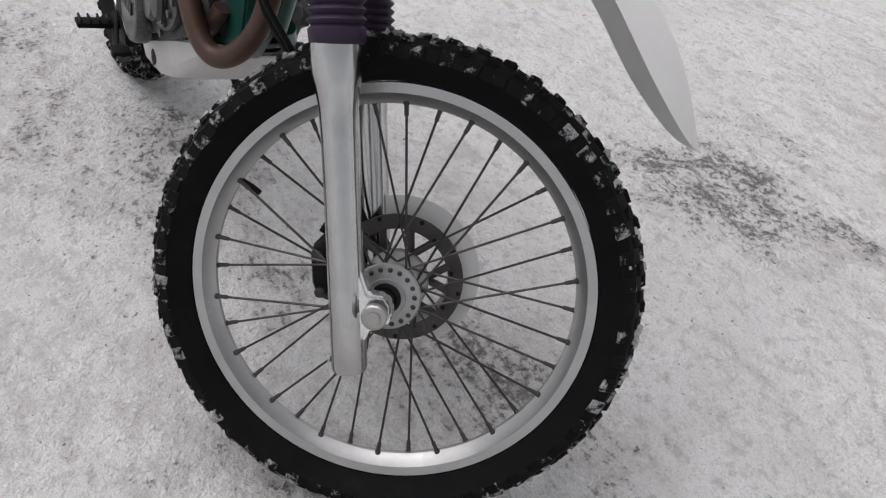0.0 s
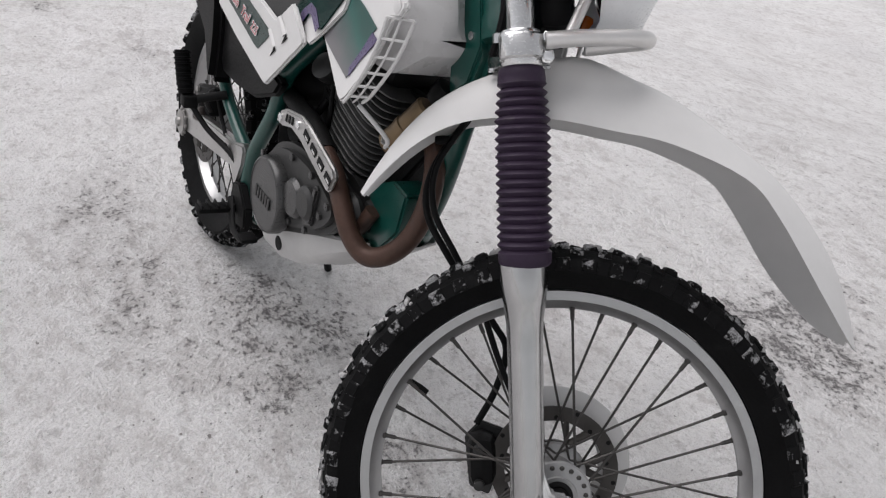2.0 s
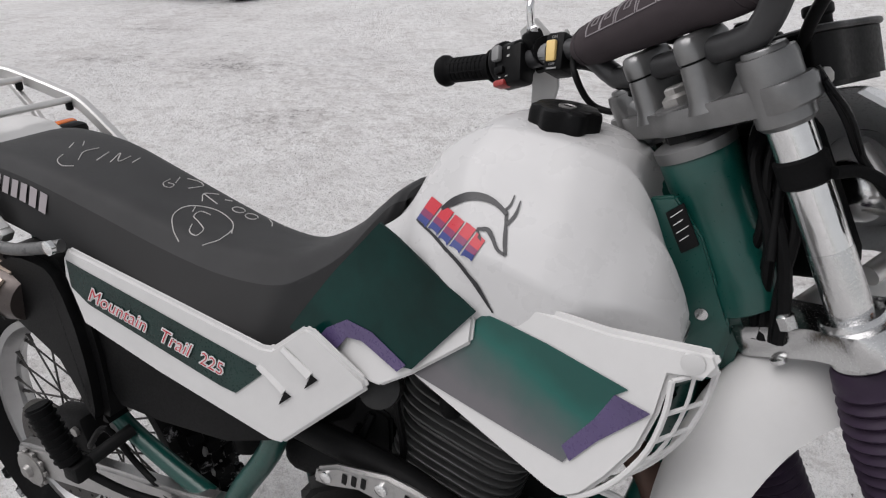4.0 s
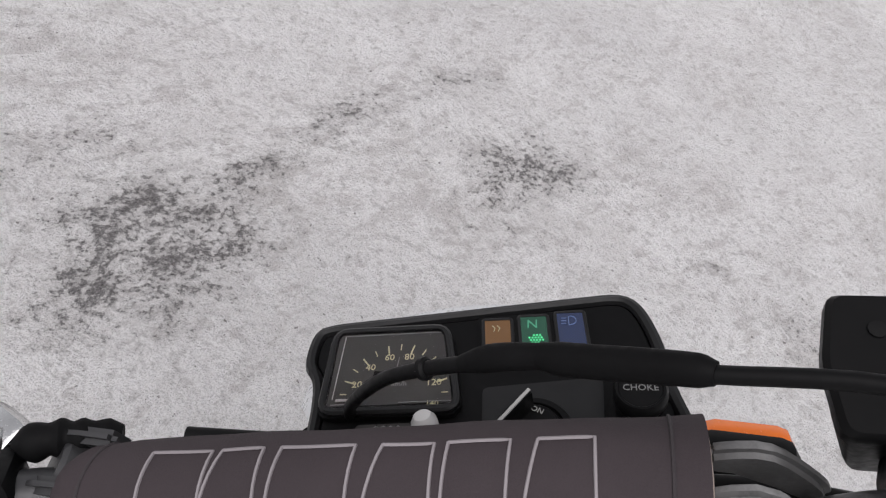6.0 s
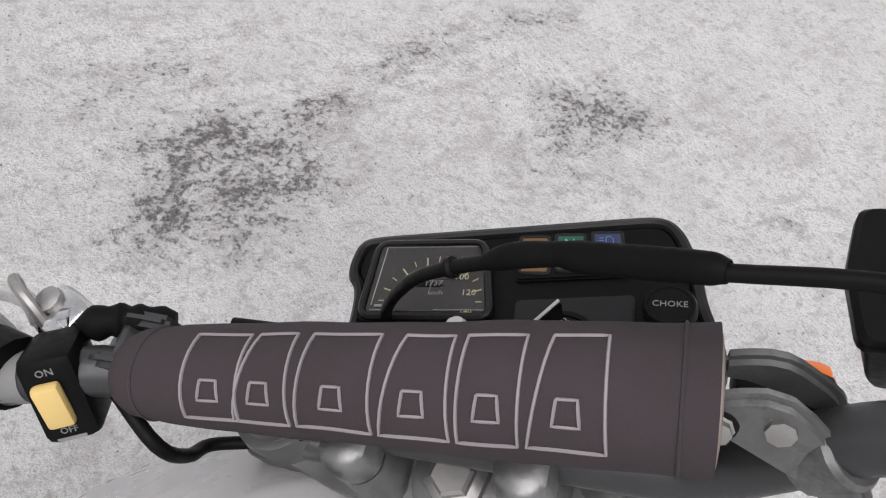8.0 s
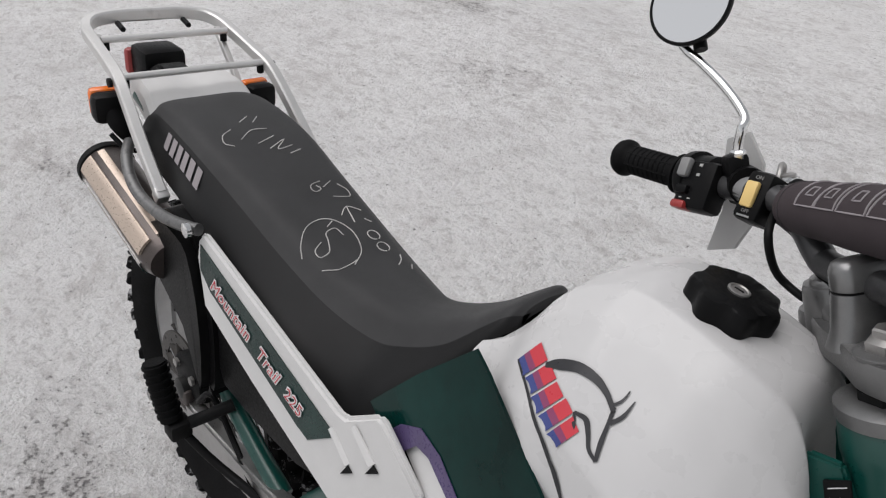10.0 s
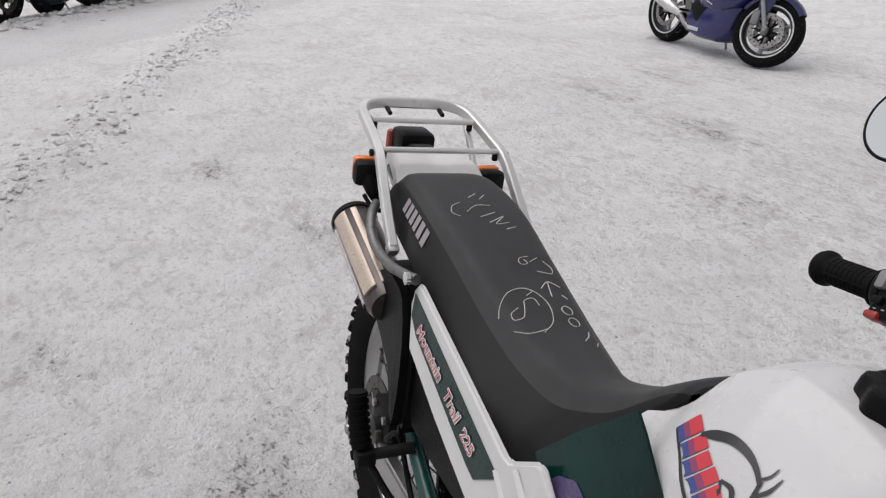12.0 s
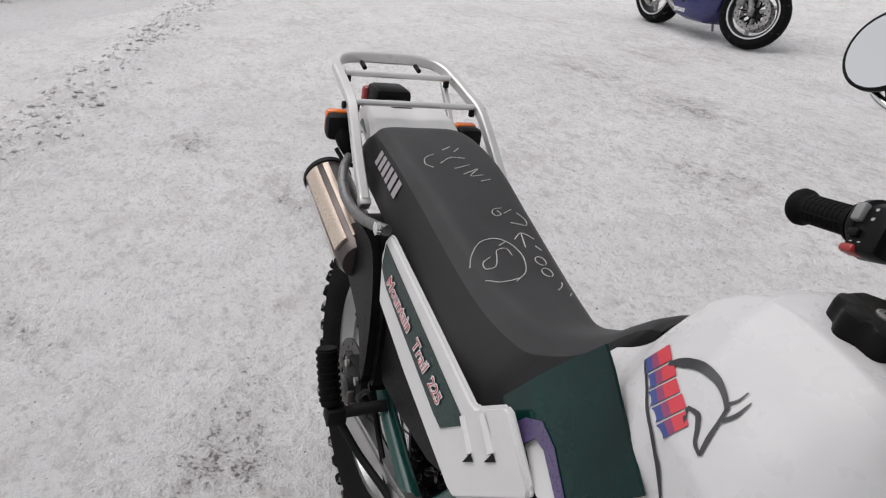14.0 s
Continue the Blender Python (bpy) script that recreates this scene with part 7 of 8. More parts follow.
part("horn", lathe([(0.018, 0), (0.0225, 0.004), (0.0225, 0.048), (0.0245, 0.050), (0.0245, 0.058), (0.0235, 0.060), (0.0235, 0.094), (0.018, 0.100)], (0.936, -0.040, 0.740), (0.886, -0.075, 0.645), 28), brass, moto, "brass coloured canister with a pale label")
part("canister_cap", lathe([(0.018, 0), (0.022, 0.01), (0.022, 0.03), (0.012, 0.034)], (0.942, -0.036, 0.750), (0.962, -0.022, 0.788), 20), black_plastic, moto, "black canister cap")
part("canister_label", box(0, 0, 0, 0.020, 0.003, 0.017, 0.001), worn_white, moto, "small pale label on the canister", facing((0.9045, -0.0852, 0.6715), (0.70, -0.45, -0.30), (0.33, 0.30, 0.85)))
# exhaust
pipe = part("exhaust_header", tube([(0.875, -0.012, 0.680), (0.925, -0.015, 0.682), (0.965, -0.026, 0.650), (0.980, -0.036, 0.590), (0.976, -0.052, 0.535), (0.955, -0.072, 0.496), (0.925, -0.092, 0.480), (0.892, -0.106, 0.498), (0.858, -0.112, 0.535), (0.815, -0.112, 0.572), (0.760, -0.108, 0.592)], 0.0168, 18, 5), rust_pipe, moto, "rusty brown exhaust header pipe")
part("mid_pipe", tube([(0.765, -0.108, 0.591), (0.70, -0.100, 0.606), (0.58, -0.088, 0.610), (0.46, -0.082, 0.62), (0.33, -0.086, 0.66), (0.22, -0.105, 0.70), (0.12, -0.122, 0.722)], 0.0180, 16, 5), engine_dark, pipe)
part("pipe_flange", lathe([(0.021, 0), (0.030, 0.002), (0.030, 0.010), (0.021, 0.012)], (0.880, -0.016, 0.690), (0.95, -0.02, 0.69), 20), rust_pipe, pipe)
guard_line = [(0.600, 0.584), (0.606, 0.606), (0.636, 0.621), (0.705, 0.633), (0.735, 0.629), (0.848, 0.599), (0.858, 0.587), (0.843, 0.554), (0.832, 0.553), (0.715, 0.589), (0.665, 0.596), (0.622, 0.584)]
hg = part("heat_guard", slab(guard_line, 0.010, 0.004, m=Matrix.Translation((0, -0.126, 0))), guard_steel, moto, "perforated satin steel heat guard")
for k in range(4):
    a = Vector((0.738, 0, 0.610)).lerp(Vector((0.836, 0, 0.577)), k / 3)
    part("guard_slot", box(a.x, -0.1368, a.z, 0.024, 0.0014, 0.013, 0.0, m=Matrix.Rotation(radians(19), 4, "Y")), engine_dark, hg)
    part("slot_lip", box(a.x + 0.002, -0.137, a.z - 0.003, 0.012, 0.002, 0.004, 0.0, m=Matrix.Rotation(radians(19), 4, "Y")), rack_alloy, hg)
for k in range(3):
    part("guard_slot", box(0.648 + k * 0.013, -0.1368, 0.608 + k * 0.002, 0.006, 0.0014, 0.014, 0.0, m=Matrix.Rotation(radians(10), 4, "Y")), engine_dark, hg)
for x, z in ((0.622, 0.600), (0.698, 0.614)):
    part("guard_bolt", lathe([(0.008, 0), (0.008, 0.003), (0.004, 0.005)], (x, -0.136, z), (x, -1, z), 10), chrome, hg)
MA, MB = Vector((-0.122, -0.134, 0.758)), Vector((0.125, -0.132, 0.708))
ml = (MB - MA).length
muf = part("muffler", lathe([(0.0005, 0.006), (0.018, 0.006), (0.020, 0.0), (0.039, 0.0), (0.0415, 0.004), (0.0415, ml - 0.02), (0.034, ml)], MA, MB, 36), muffler_metal, moto, "dark steel muffler with a beige heat shield")
part("muffler_rim", lathe([(0.0415, 0.0), (0.0440, 0.002), (0.0440, 0.012), (0.0415, 0.014)], MA, MB, 36), engine_dark, muf)
mx = (MB - MA).normalized()
upv = Vector((0, 0, 1)) - mx * mx.z
side = mx.cross(upv).normalized()
for lo, hi, mt, nm, lift in ((radians(14), radians(52), gold_shield, "shield_panel", 0.004), (radians(66), radians(80), gold_shield, "shield_panel", 0.003), (radians(-42), radians(-8), chrome, "shield_panel", 0.002)):
    bm = bmesh.new()
    rows = []
    for h in np.linspace(0.020, ml - 0.018, 12):
        arc = []
        for t in np.linspace(lo, hi, 9):
            arc.append(MA + mx * h + (upv.normalized() * math.sin(t) + side * math.cos(t) * (1 if side.y < 0 else -1)) * (0.0415 + lift))
        inn = [MA + mx * h + (p - MA - mx * h) * (0.0412 / (0.0415 + lift)) for p in arc[::-1]]
        rows.append(arc + inn)
    skin(bm, rows)
    part(nm, bm, mt, muf, "beige metal heat shield strip")
part("grab_tube", tube([(-0.035, -0.122, 0.828), (-0.006, -0.138, 0.818), (0.030, -0.148, 0.802), (0.074, -0.150, 0.790), (0.140, -0.147, 0.791), (0.205, -0.142, 0.806), (0.225, -0.136, 0.810)], 0.0085, 14, 5), brace_alloy, moto, "dull grey alloy curved grab tube")
part("tube_bolt", lathe([(0.010, 0), (0.010, 0.006), (0.005, 0.008)], (0.222, -0.148, 0.812), (0.222, -1, 0.83), 12), chrome, moto, "chromed tube bolt")
# bash plate
bm = bmesh.new()
rows = []
for x, z, hw, up in ((0.500, 0.300, 0.098, 0.010), (0.545, 0.280, 0.106, 0.042), (0.603, 0.284, 0.108, 0.068), (0.69, 0.320, 0.109, 0.070), (0.776, 0.368, 0.105, 0.062), (0.845, 0.424, 0.096, 0.036), (0.895, 0.462, 0.070, 0.016)):
    o = [(x - up * 0.2, -hw, z + up), (x, -hw * 0.97, z + up * 0.45), (x, -hw * 0.82, z + 0.006), (x, -hw * 0.4, z), (x, hw * 0.4, z), (x, hw * 0.82, z + 0.006), (x, hw * 0.97, z + up * 0.45), (x - up * 0.2, hw, z + up)]
    rows.append(o + [(a, b * 0.96, c + 0.004) for a, b, c in o[::-1]])
skin(bm, rows)
bp = part("bash_plate", bm, guard_plastic, moto, "pale grey bash plate with an oval hole")
part("plate_hole", lathe([(0.015, 0), (0.015, 0.002), (0.001, 0.0022)], (0.622, -0.1055, 0.334), (0.622, -1, 0.336), 20), engine_dark, bp)
# foot controls
fpeg = part("footpeg", box(0.405, -0.163, 0.305, 0.036, 0.085, 0.012, 0.004), black_rubber, moto, "black footpeg")
for k in range(5):
    part("peg_tooth", box(0.405, -0.128 - k * 0.0175, 0.314, 0.034, 0.004, 0.010, 0.001), engine_dark, fpeg)
part("peg_bracket", slab([(0.385, 0.36), (0.42, 0.37), (0.47, 0.33), (0.475, 0.285), (0.42, 0.27), (0.37, 0.29)], 0.020, 0.004, m=Matrix.Translation((0, -0.105, 0))), engine_dark, moto, "dark peg bracket")
part("brake_pedal", tube([(0.395, -0.128, 0.325), (0.45, -0.140, 0.285), (0.51, -0.148, 0.288), (0.560, -0.150, 0.305), (0.578, -0.150, 0.318)], [0.009, 0.007, 0.006, 0.007], 10, 4, flat=0.7), engine_dark, moto, "dark steel brake pedal")
part("pedal_pad", box(0.578, -0.155, 0.325, 0.036, 0.034, 0.010, 0.004), black_rubber, moto, "black pedal pad")
part("side_stand", tube([(0.42, 0.105, 0.29), (0.345, 0.150, 0.15), (0.29, 0.205, 0.032)], 0.010, 10, 3), engine_dark, moto, "dark steel side stand on the snow")
part("stand_foot", box(0.285, 0.207, 0.030, 0.05, 0.032, 0.008, 0.003, m=Matrix.Rotation(radians(10.5), 4, "X")), engine_dark, moto, "flat stand foot")
# rear wheel
RW = (-0.028, 0.0, 0.332)
rear_rows = [(0.0, 0.024, 0.034, 0.048, 0.0), (0.52, 0.024, 0.026, 0.048, 0.5), (-0.52, 0.024, 0.026, 0.048, 0.5), (1.0, 0.027, 0.022, 0.052, 0.0), (-1.0, 0.027, 0.022, 0.052, 0.0)]
spoked_wheel("rear", RW, 0.322, 0.112, 0.238, 0.056, Matrix(), rear_rows, 40, 0.0150, 0.034, radians(7))
RM = Matrix.Translation(RW)
part("hub", lathe([(0.012, -0.055), (0.030, -0.055), (0.048, -0.045), (0.050, -0.038), (0.032, -0.03), (0.030, 0.03), (0.050, 0.038), (0.048, 0.045), (0.012, 0.055)], (0, 0, 0), (0, 1, 0), 40), hub_metal, moto, "grey rear hub", RM)
brake_disc(RM, -0.068, 0.104, 0.078, "brake_disc")
rc = part("caliper", box(0.098, -0.082, 0.098, 0.095, 0.050, 0.070, 0.012, m=Matrix.Rotation(radians(-12), 4, "Y")), engine_dark, moto, "dark rear brake caliper", RM)
part("caliper_cover", box(0.095, -0.112, 0.062, 0.060, 0.016, 0.042, 0.005, m=Matrix.Rotation(radians(-12), 4, "Y")), caliper_brown, rc, "dull brown caliper cover")
for q in (0.070, 0.128):
    part("caliper_bolt", lathe([(0.008, 0), (0.008, 0.006), (0.004, 0.007)], (q, -0.107, 0.118), (q, -1, 0.118), 8), steel, rc)
part("caliper_piston", lathe([(0.018, 0), (0.020, 0.004), (0.020, 0.02), (0.014, 0.024)], (0.095, -0.098, 0.080), (0.095, -1, 0.080), 20), engine_grey, rc)
part("brake_hose", tube([(0.12, -0.10, 0.42), (0.16, -0.125, 0.46), (0.20, -0.120, 0.50), (0.24, -0.11, 0.44), (0.34, -0.12, 0.40)], 0.005, 8, 5), cable_black, moto, "black rear brake hose")
# swingarm
for sd in (-1, 1):
    sa = part("swingarm", slab([(-0.070, 0.352), (-0.062, 0.372), (-0.030, 0.380), (0.20, 0.417), (0.345, 0.436), (0.405, 0.452), (0.416, 0.440), (0.412, 0.405), (0.385, 0.345), (0.372, 0.345), (0.345, 0.375), (0.20, 0.352), (-0.03, 0.312), (-0.060, 0.312)], 0.026, 0.005, m=Matrix.Translation((0, sd * 0.107 + 0.013, 0))), guard_steel, moto, "satin silver alloy swingarm")
    part("chain_adjuster", lathe([(0.030, 0), (0.032, 0.004), (0.032, 0.008), (0.012, 0.010), (0.010, 0.018), (0.004, 0.019)], (-0.028, sd * 0.121, 0.335), (-0.028, sd * 1, 0.335), 24), steel, sa)
    for k in range(10):
        t = 2 * math.pi * k / 10
        part("adjuster_tooth", box(-0.028 + 0.032 * math.cos(t), sd * 0.124, 0.335 + 0.032 * math.sin(t), 0.009, 0.006, 0.009, 0.001), steel, sa)
part("axle", lathe([(0.010, -0.135), (0.010, 0.135)], (0, 0, 0), (0, 1, 0), 16), steel, moto, "rear axle", RM)
part("shock", tube([(0.36, 0.01, 0.44), (0.34, 0.01, 0.62), (0.33, 0.0, 0.76)], 0.030, 14, 2), engine_dark, moto, "dark rear shock")
part("chain_guard", slab([(-0.02, 0.44), (0.20, 0.47), (0.34, 0.48), (0.34, 0.50), (0.18, 0.50), (-0.02, 0.47)], 0.02, 0.004, m=Matrix.Translation((0, 0.10, 0))), black_plastic, moto, "black chain guard")
# passenger peg folded up
pp = part("passenger_peg", tube([(0.205, -0.186, 0.492), (0.190, -0.190, 0.530), (0.172, -0.192, 0.580)], 0.0165, 16, 2), black_rubber, moto, "black ribbed passenger peg folded up")
for k in range(8):
    p = Vector((0.202, -0.187, 0.500)).lerp(Vector((0.174, -0.192, 0.575)), k / 7)
    part("peg_rib", lathe([(0.016, -0.0022), (0.0188, -0.0015), (0.0188, 0.0015), (0.016, 0.0022)], p, p + Vector((-0.03, -0.005, 0.08)), 16), black_rubber, pp)
part("peg_hinge", box(0.212, -0.180, 0.478, 0.032, 0.034, 0.030, 0.006), engine_dark, pp)
part("peg_arm", tube([(0.212, -0.178, 0.478), (0.225, -0.150, 0.490), (0.240, -0.105, 0.505)], 0.010, 10, 3), engine_dark, pp)
part("peg_stay", tube([(0.212, -0.176, 0.470), (0.26, -0.15, 0.43), (0.33, -0.125, 0.41), (0.38, -0.11, 0.39)], 0.0065, 10, 4), engine_dark, moto, "dark peg stay")
# rack
RR = [(0.092, -0.130, 0.800), (0.040, -0.128, 0.842), (-0.020, -0.124, 0.892), (-0.052, -0.121, 0.914), (-0.090, -0.118, 0.925), (-0.160, -0.115, 0.940), (-0.208, -0.110, 0.949), (-0.236, -0.088, 0.955), (-0.243, -0.044, 0.958), (-0.243, 0.0, 0.958)]
RR = RR + [(x, -y, z) for x, y, z in RR[:-1][::-1]]


def square_tube(pts, a, b, n=4):
    """A flat-sided tube, a wide and b deep, that keeps upright."""
    line = spline(pts, n)
    bm = bmesh.new()
    rings = []
    for i, p in enumerate(line):
        d = (line[min(i + 1, len(line) - 1)] - line[max(i - 1, 0)]).normalized()
        s = d.cross(Vector((0, 0, 1))).normalized()
        u = s.cross(d)
        rings.append([p + s * (x * a / 2) + u * (y * b / 2) for x, y in ((-1, -0.7), (-0.7, -1), (0.7, -1), (1, -0.7), (1, 0.7), (0.7, 1), (-0.7, 1), (-1, 0.7))])
    skin(bm, rings)
    return bm


rack = part("luggage_rack", square_tube(RR, 0.016, 0.020), rack_alloy, moto, "satin aluminium luggage rack of square tube")
for x, z, hw in ((-0.060, 0.918, 0.116), (-0.165, 0.943, 0.104)):
    part("rack_bar", tube([(x, -hw, z), (x, hw, z)], 0.0055, 14, 1), rack_alloy, rack)
    for sd in (-1, 1):
        part("rack_bolt", lathe([(0.006, 0), (0.006, 0.012), (0.003, 0.014)], (x, sd * (hw - 0.006), z - 0.004), (x, sd * (hw - 0.006), 0), 8), engine_dark, rack)
for sd in (-1, 1):
    part("rack_hook", tube([(-0.228, sd * 0.055, 0.950), (-0.205, sd * 0.055, 0.945)], 0.0045, 8, 1), engine_dark, rack)
    part("rack_strut", square_tube([(-0.195, sd * 0.100, 0.940), (-0.130, sd * 0.098, 0.885), (-0.095, sd * 0.096, 0.850)], 0.010, 0.012, 2), rack_alloy, rack)
    part("strut_bolt", lathe([(0.007, 0), (0.007, 0.005), (0.003, 0.006)], (-0.06, sd * 0.130, 0.912), (-0.06, sd * 1, 0.912), 8), engine_dark, rack)
part("rack_end", box(0.092, -0.130, 0.798, 0.018, 0.018, 0.020, 0.002, m=Matrix.Rotation(radians(38), 4, "Y")), rack_alloy, rack)
# tail
bm = bmesh.new()
rows = []
for x, z, hw, dp in ((-0.030, 0.872, 0.088, 0.05), (-0.060, 0.892, 0.084, 0.05), (-0.110, 0.897, 0.078, 0.045), (-0.150, 0.892, 0.074, 0.05), (-0.175, 0.878, 0.070, 0.06), (-0.30, 0.83, 0.066, 0.02), (-0.40, 0.76, 0.060, 0.012)):
    o = [(x, -hw, z - dp), (x, -hw, z - 0.012), (x, -hw * 0.9, z - 0.002), (x, -hw * 0.35, z), (x, -hw * 0.28, z - 0.003), (x, hw * 0.28, z - 0.003), (x, hw * 0.35, z), (x, hw * 0.9, z - 0.002), (x, hw, z - 0.012), (x, hw, z - dp)]
    rows.append(o + [(a, b * 0.95, c - 0.003) for a, b, c in o[::-1]])
skin(bm, rows)
part("rear_fender", bm, white_plastic, moto, "white plastic rear fender")
tl = part("tail_lamp", box(-0.235, 0.010, 0.878, 0.070, 0.076, 0.056, 0.012), black_plastic, moto, "black tail lamp with a red lens")
part("tail_lens", box(-0.266, 0.004, 0.874, 0.020, 0.080, 0.046, 0.008), red_plastic, tl, "red tail lens")
part("lamp_bracket", slab([(-0.255, 0.85), (-0.16, 0.90), (-0.12, 0.895), (-0.15, 0.85)], 0.05, 0.006, m=Matrix.Translation((0, 0.025, 0))), black_plastic, tl)
for sd in (-1, 1):
    M = Matrix.Translation((-0.085, sd * (0.128 if sd < 0 else 0.122), 0.866 if sd < 0 else 0.850)) @ Matrix.Rotation(radians(sd * 4), 4, "Z")
    h = part("signal_housing", box(0, 0, 0, 0.034, 0.052, 0.046, 0.011), black_plastic, moto, "black rear turn signal", M)
    part("signal_lens", box(-0.017, 0, 0.004, 0.020, 0.049, 0.045, 0.008), orange_lens, h, "orange signal lens")
    part("signal_stalk", tube([(0.008, 0, -0.006), (0.024, -sd * 0.004, -0.020), (0.028, -sd * 0.020, -0.040), (0.02, -sd * 0.055, -0.045)], [0.013, 0.013, 0.011, 0.009], 12, 3), black_rubber, h)
    part("signal_wire", tube([(-0.057, sd * 0.14, 0.835), (-0.035, sd * 0.125, 0.815), (-0.02, sd * 0.10, 0.82)], 0.004, 8, 3), cable_black, moto, "black signal wire")


# ---- the other parked machines ----
def closed_body(sections, seg=20):
    """A smooth shell along x: sections of (x, half width, z low, z high, squareness)."""
    bm = bmesh.new()
    rings = []
    for x, w, lo, hi, q in sections:
        c, h = (lo + hi) / 2, (hi - lo) / 2
        row = []
        for k in range(seg):
            t = 2 * math.pi * k / seg
            a, b = math.cos(t), math.sin(t)
            row.append((x, math.copysign(abs(a) ** q, a) * w, c + math.copysign(abs(b) ** q, b) * h))
        rings.append(row)
    skin(bm, rings)
    return bm


def cast_wheel(bike, m, radius, width, discs, label, rim_paint):
    """A smooth sports tyre on a three-spoked cast rim with a bright edge, drilled discs at its sides."""
    h, rim = width / 2, radius - 0.085
    tyre = part("tyre", ring(0, [(rim, -h * 0.82), (rim + 0.03, -h * 0.98), (radius - 0.035, -h), (radius - 0.014, -h * 0.72), (radius - 0.003, -h * 0.35), (radius, 0), (radius - 0.003, h * 0.35), (radius - 0.014, h * 0.72),
                                 (radius - 0.035, h), (rim + 0.03, h * 0.98), (rim, h * 0.82)], 72), tread_smooth, bike, label, m)
    rim_edges = (rim - 0.004, rim + 0.008)
    r = part("rim", ring(0, [(rim + 0.004, -h * 0.84), (rim - 0.012, -h * 0.86), (rim - 0.022, -h * 0.6), (rim - 0.030, 0), (rim - 0.022, h * 0.6), (rim - 0.012, h * 0.86), (rim + 0.004, h * 0.84)], 72), rim_paint if rim_paint is engine_dark else bar_steel, bike, "cast rim", m)
    for sd in (-1, 1):
        part("rim_edge", ring(0, [(rim_edges[0], sd * h * 0.80), (rim_edges[0], sd * h * 0.92), (rim_edges[1], sd * h * 0.94), (rim_edges[1], sd * h * 0.80)], 72), rim_paint, r)
    part("hub", lathe([(0.03, -0.07), (0.048, -0.065), (0.045, -0.02), (0.045, 0.02), (0.048, 0.065), (0.03, 0.07)], (0, 0, 0), (0, 1, 0), 24), engine_dark, r)
    for k in range(3):
        t = 2 * math.pi * k / 3 + 0.5
        c, s = math.cos(t), math.sin(t)
        part("rim_spoke", tube([(0.03 * c, 0, 0.03 * s), (rim * 0.55 * c, 0, rim * 0.55 * s), ((rim - 0.02) * c, 0, (rim - 0.02) * s)], [0.026, 0.015, 0.024], 10, 3, flat=0.8), rim_alloy if rim_paint is white_stripe else engine_dark, r)
    for y in discs:
        bm = bmesh.new()
        ro, ri = radius * 0.50, radius * 0.36
        skin(bm, [[(o * math.cos(t), w, o * math.sin(t)) for o, w in ((ro, y - 0.003), (ro, y + 0.003), (ri, y + 0.003), (ri, y - 0.003))] for t in (2 * math.pi * k / 48 for k in range(48))], closed=True)
        d = part("brake_disc", bm, steel if rim_paint is white_stripe else disc_steel, r, "drilled steel brake disc")
        bm = bmesh.new()
        for k in range(8):
            t = 2 * math.pi * k / 8
            tube([(0.04 * math.cos(t), y * 0.9, 0.04 * math.sin(t)), (ri * 1.05 * math.cos(t), y, ri * 1.05 * math.sin(t))], 0.010, 6, 1, bm, 0.4)
        part("disc_carrier", bm, engine_dark, d)
        for k in range(24 if rim_paint is white_stripe else 0):
            t = 2 * math.pi * k / 24
            rr = ri + (ro - ri) * (0.3 + 0.4 * (k % 2))
            part("drilling", lathe([(0.003, 0), (0.0065, 0.0002), (0.0065, 0.0078), (0.003, 0.008)], (rr * math.cos(t), y - 0.004, rr * math.sin(t)), (rr * math.cos(t), y + 1, rr * math.sin(t)), 6), engine_dark, d)
    return tyre


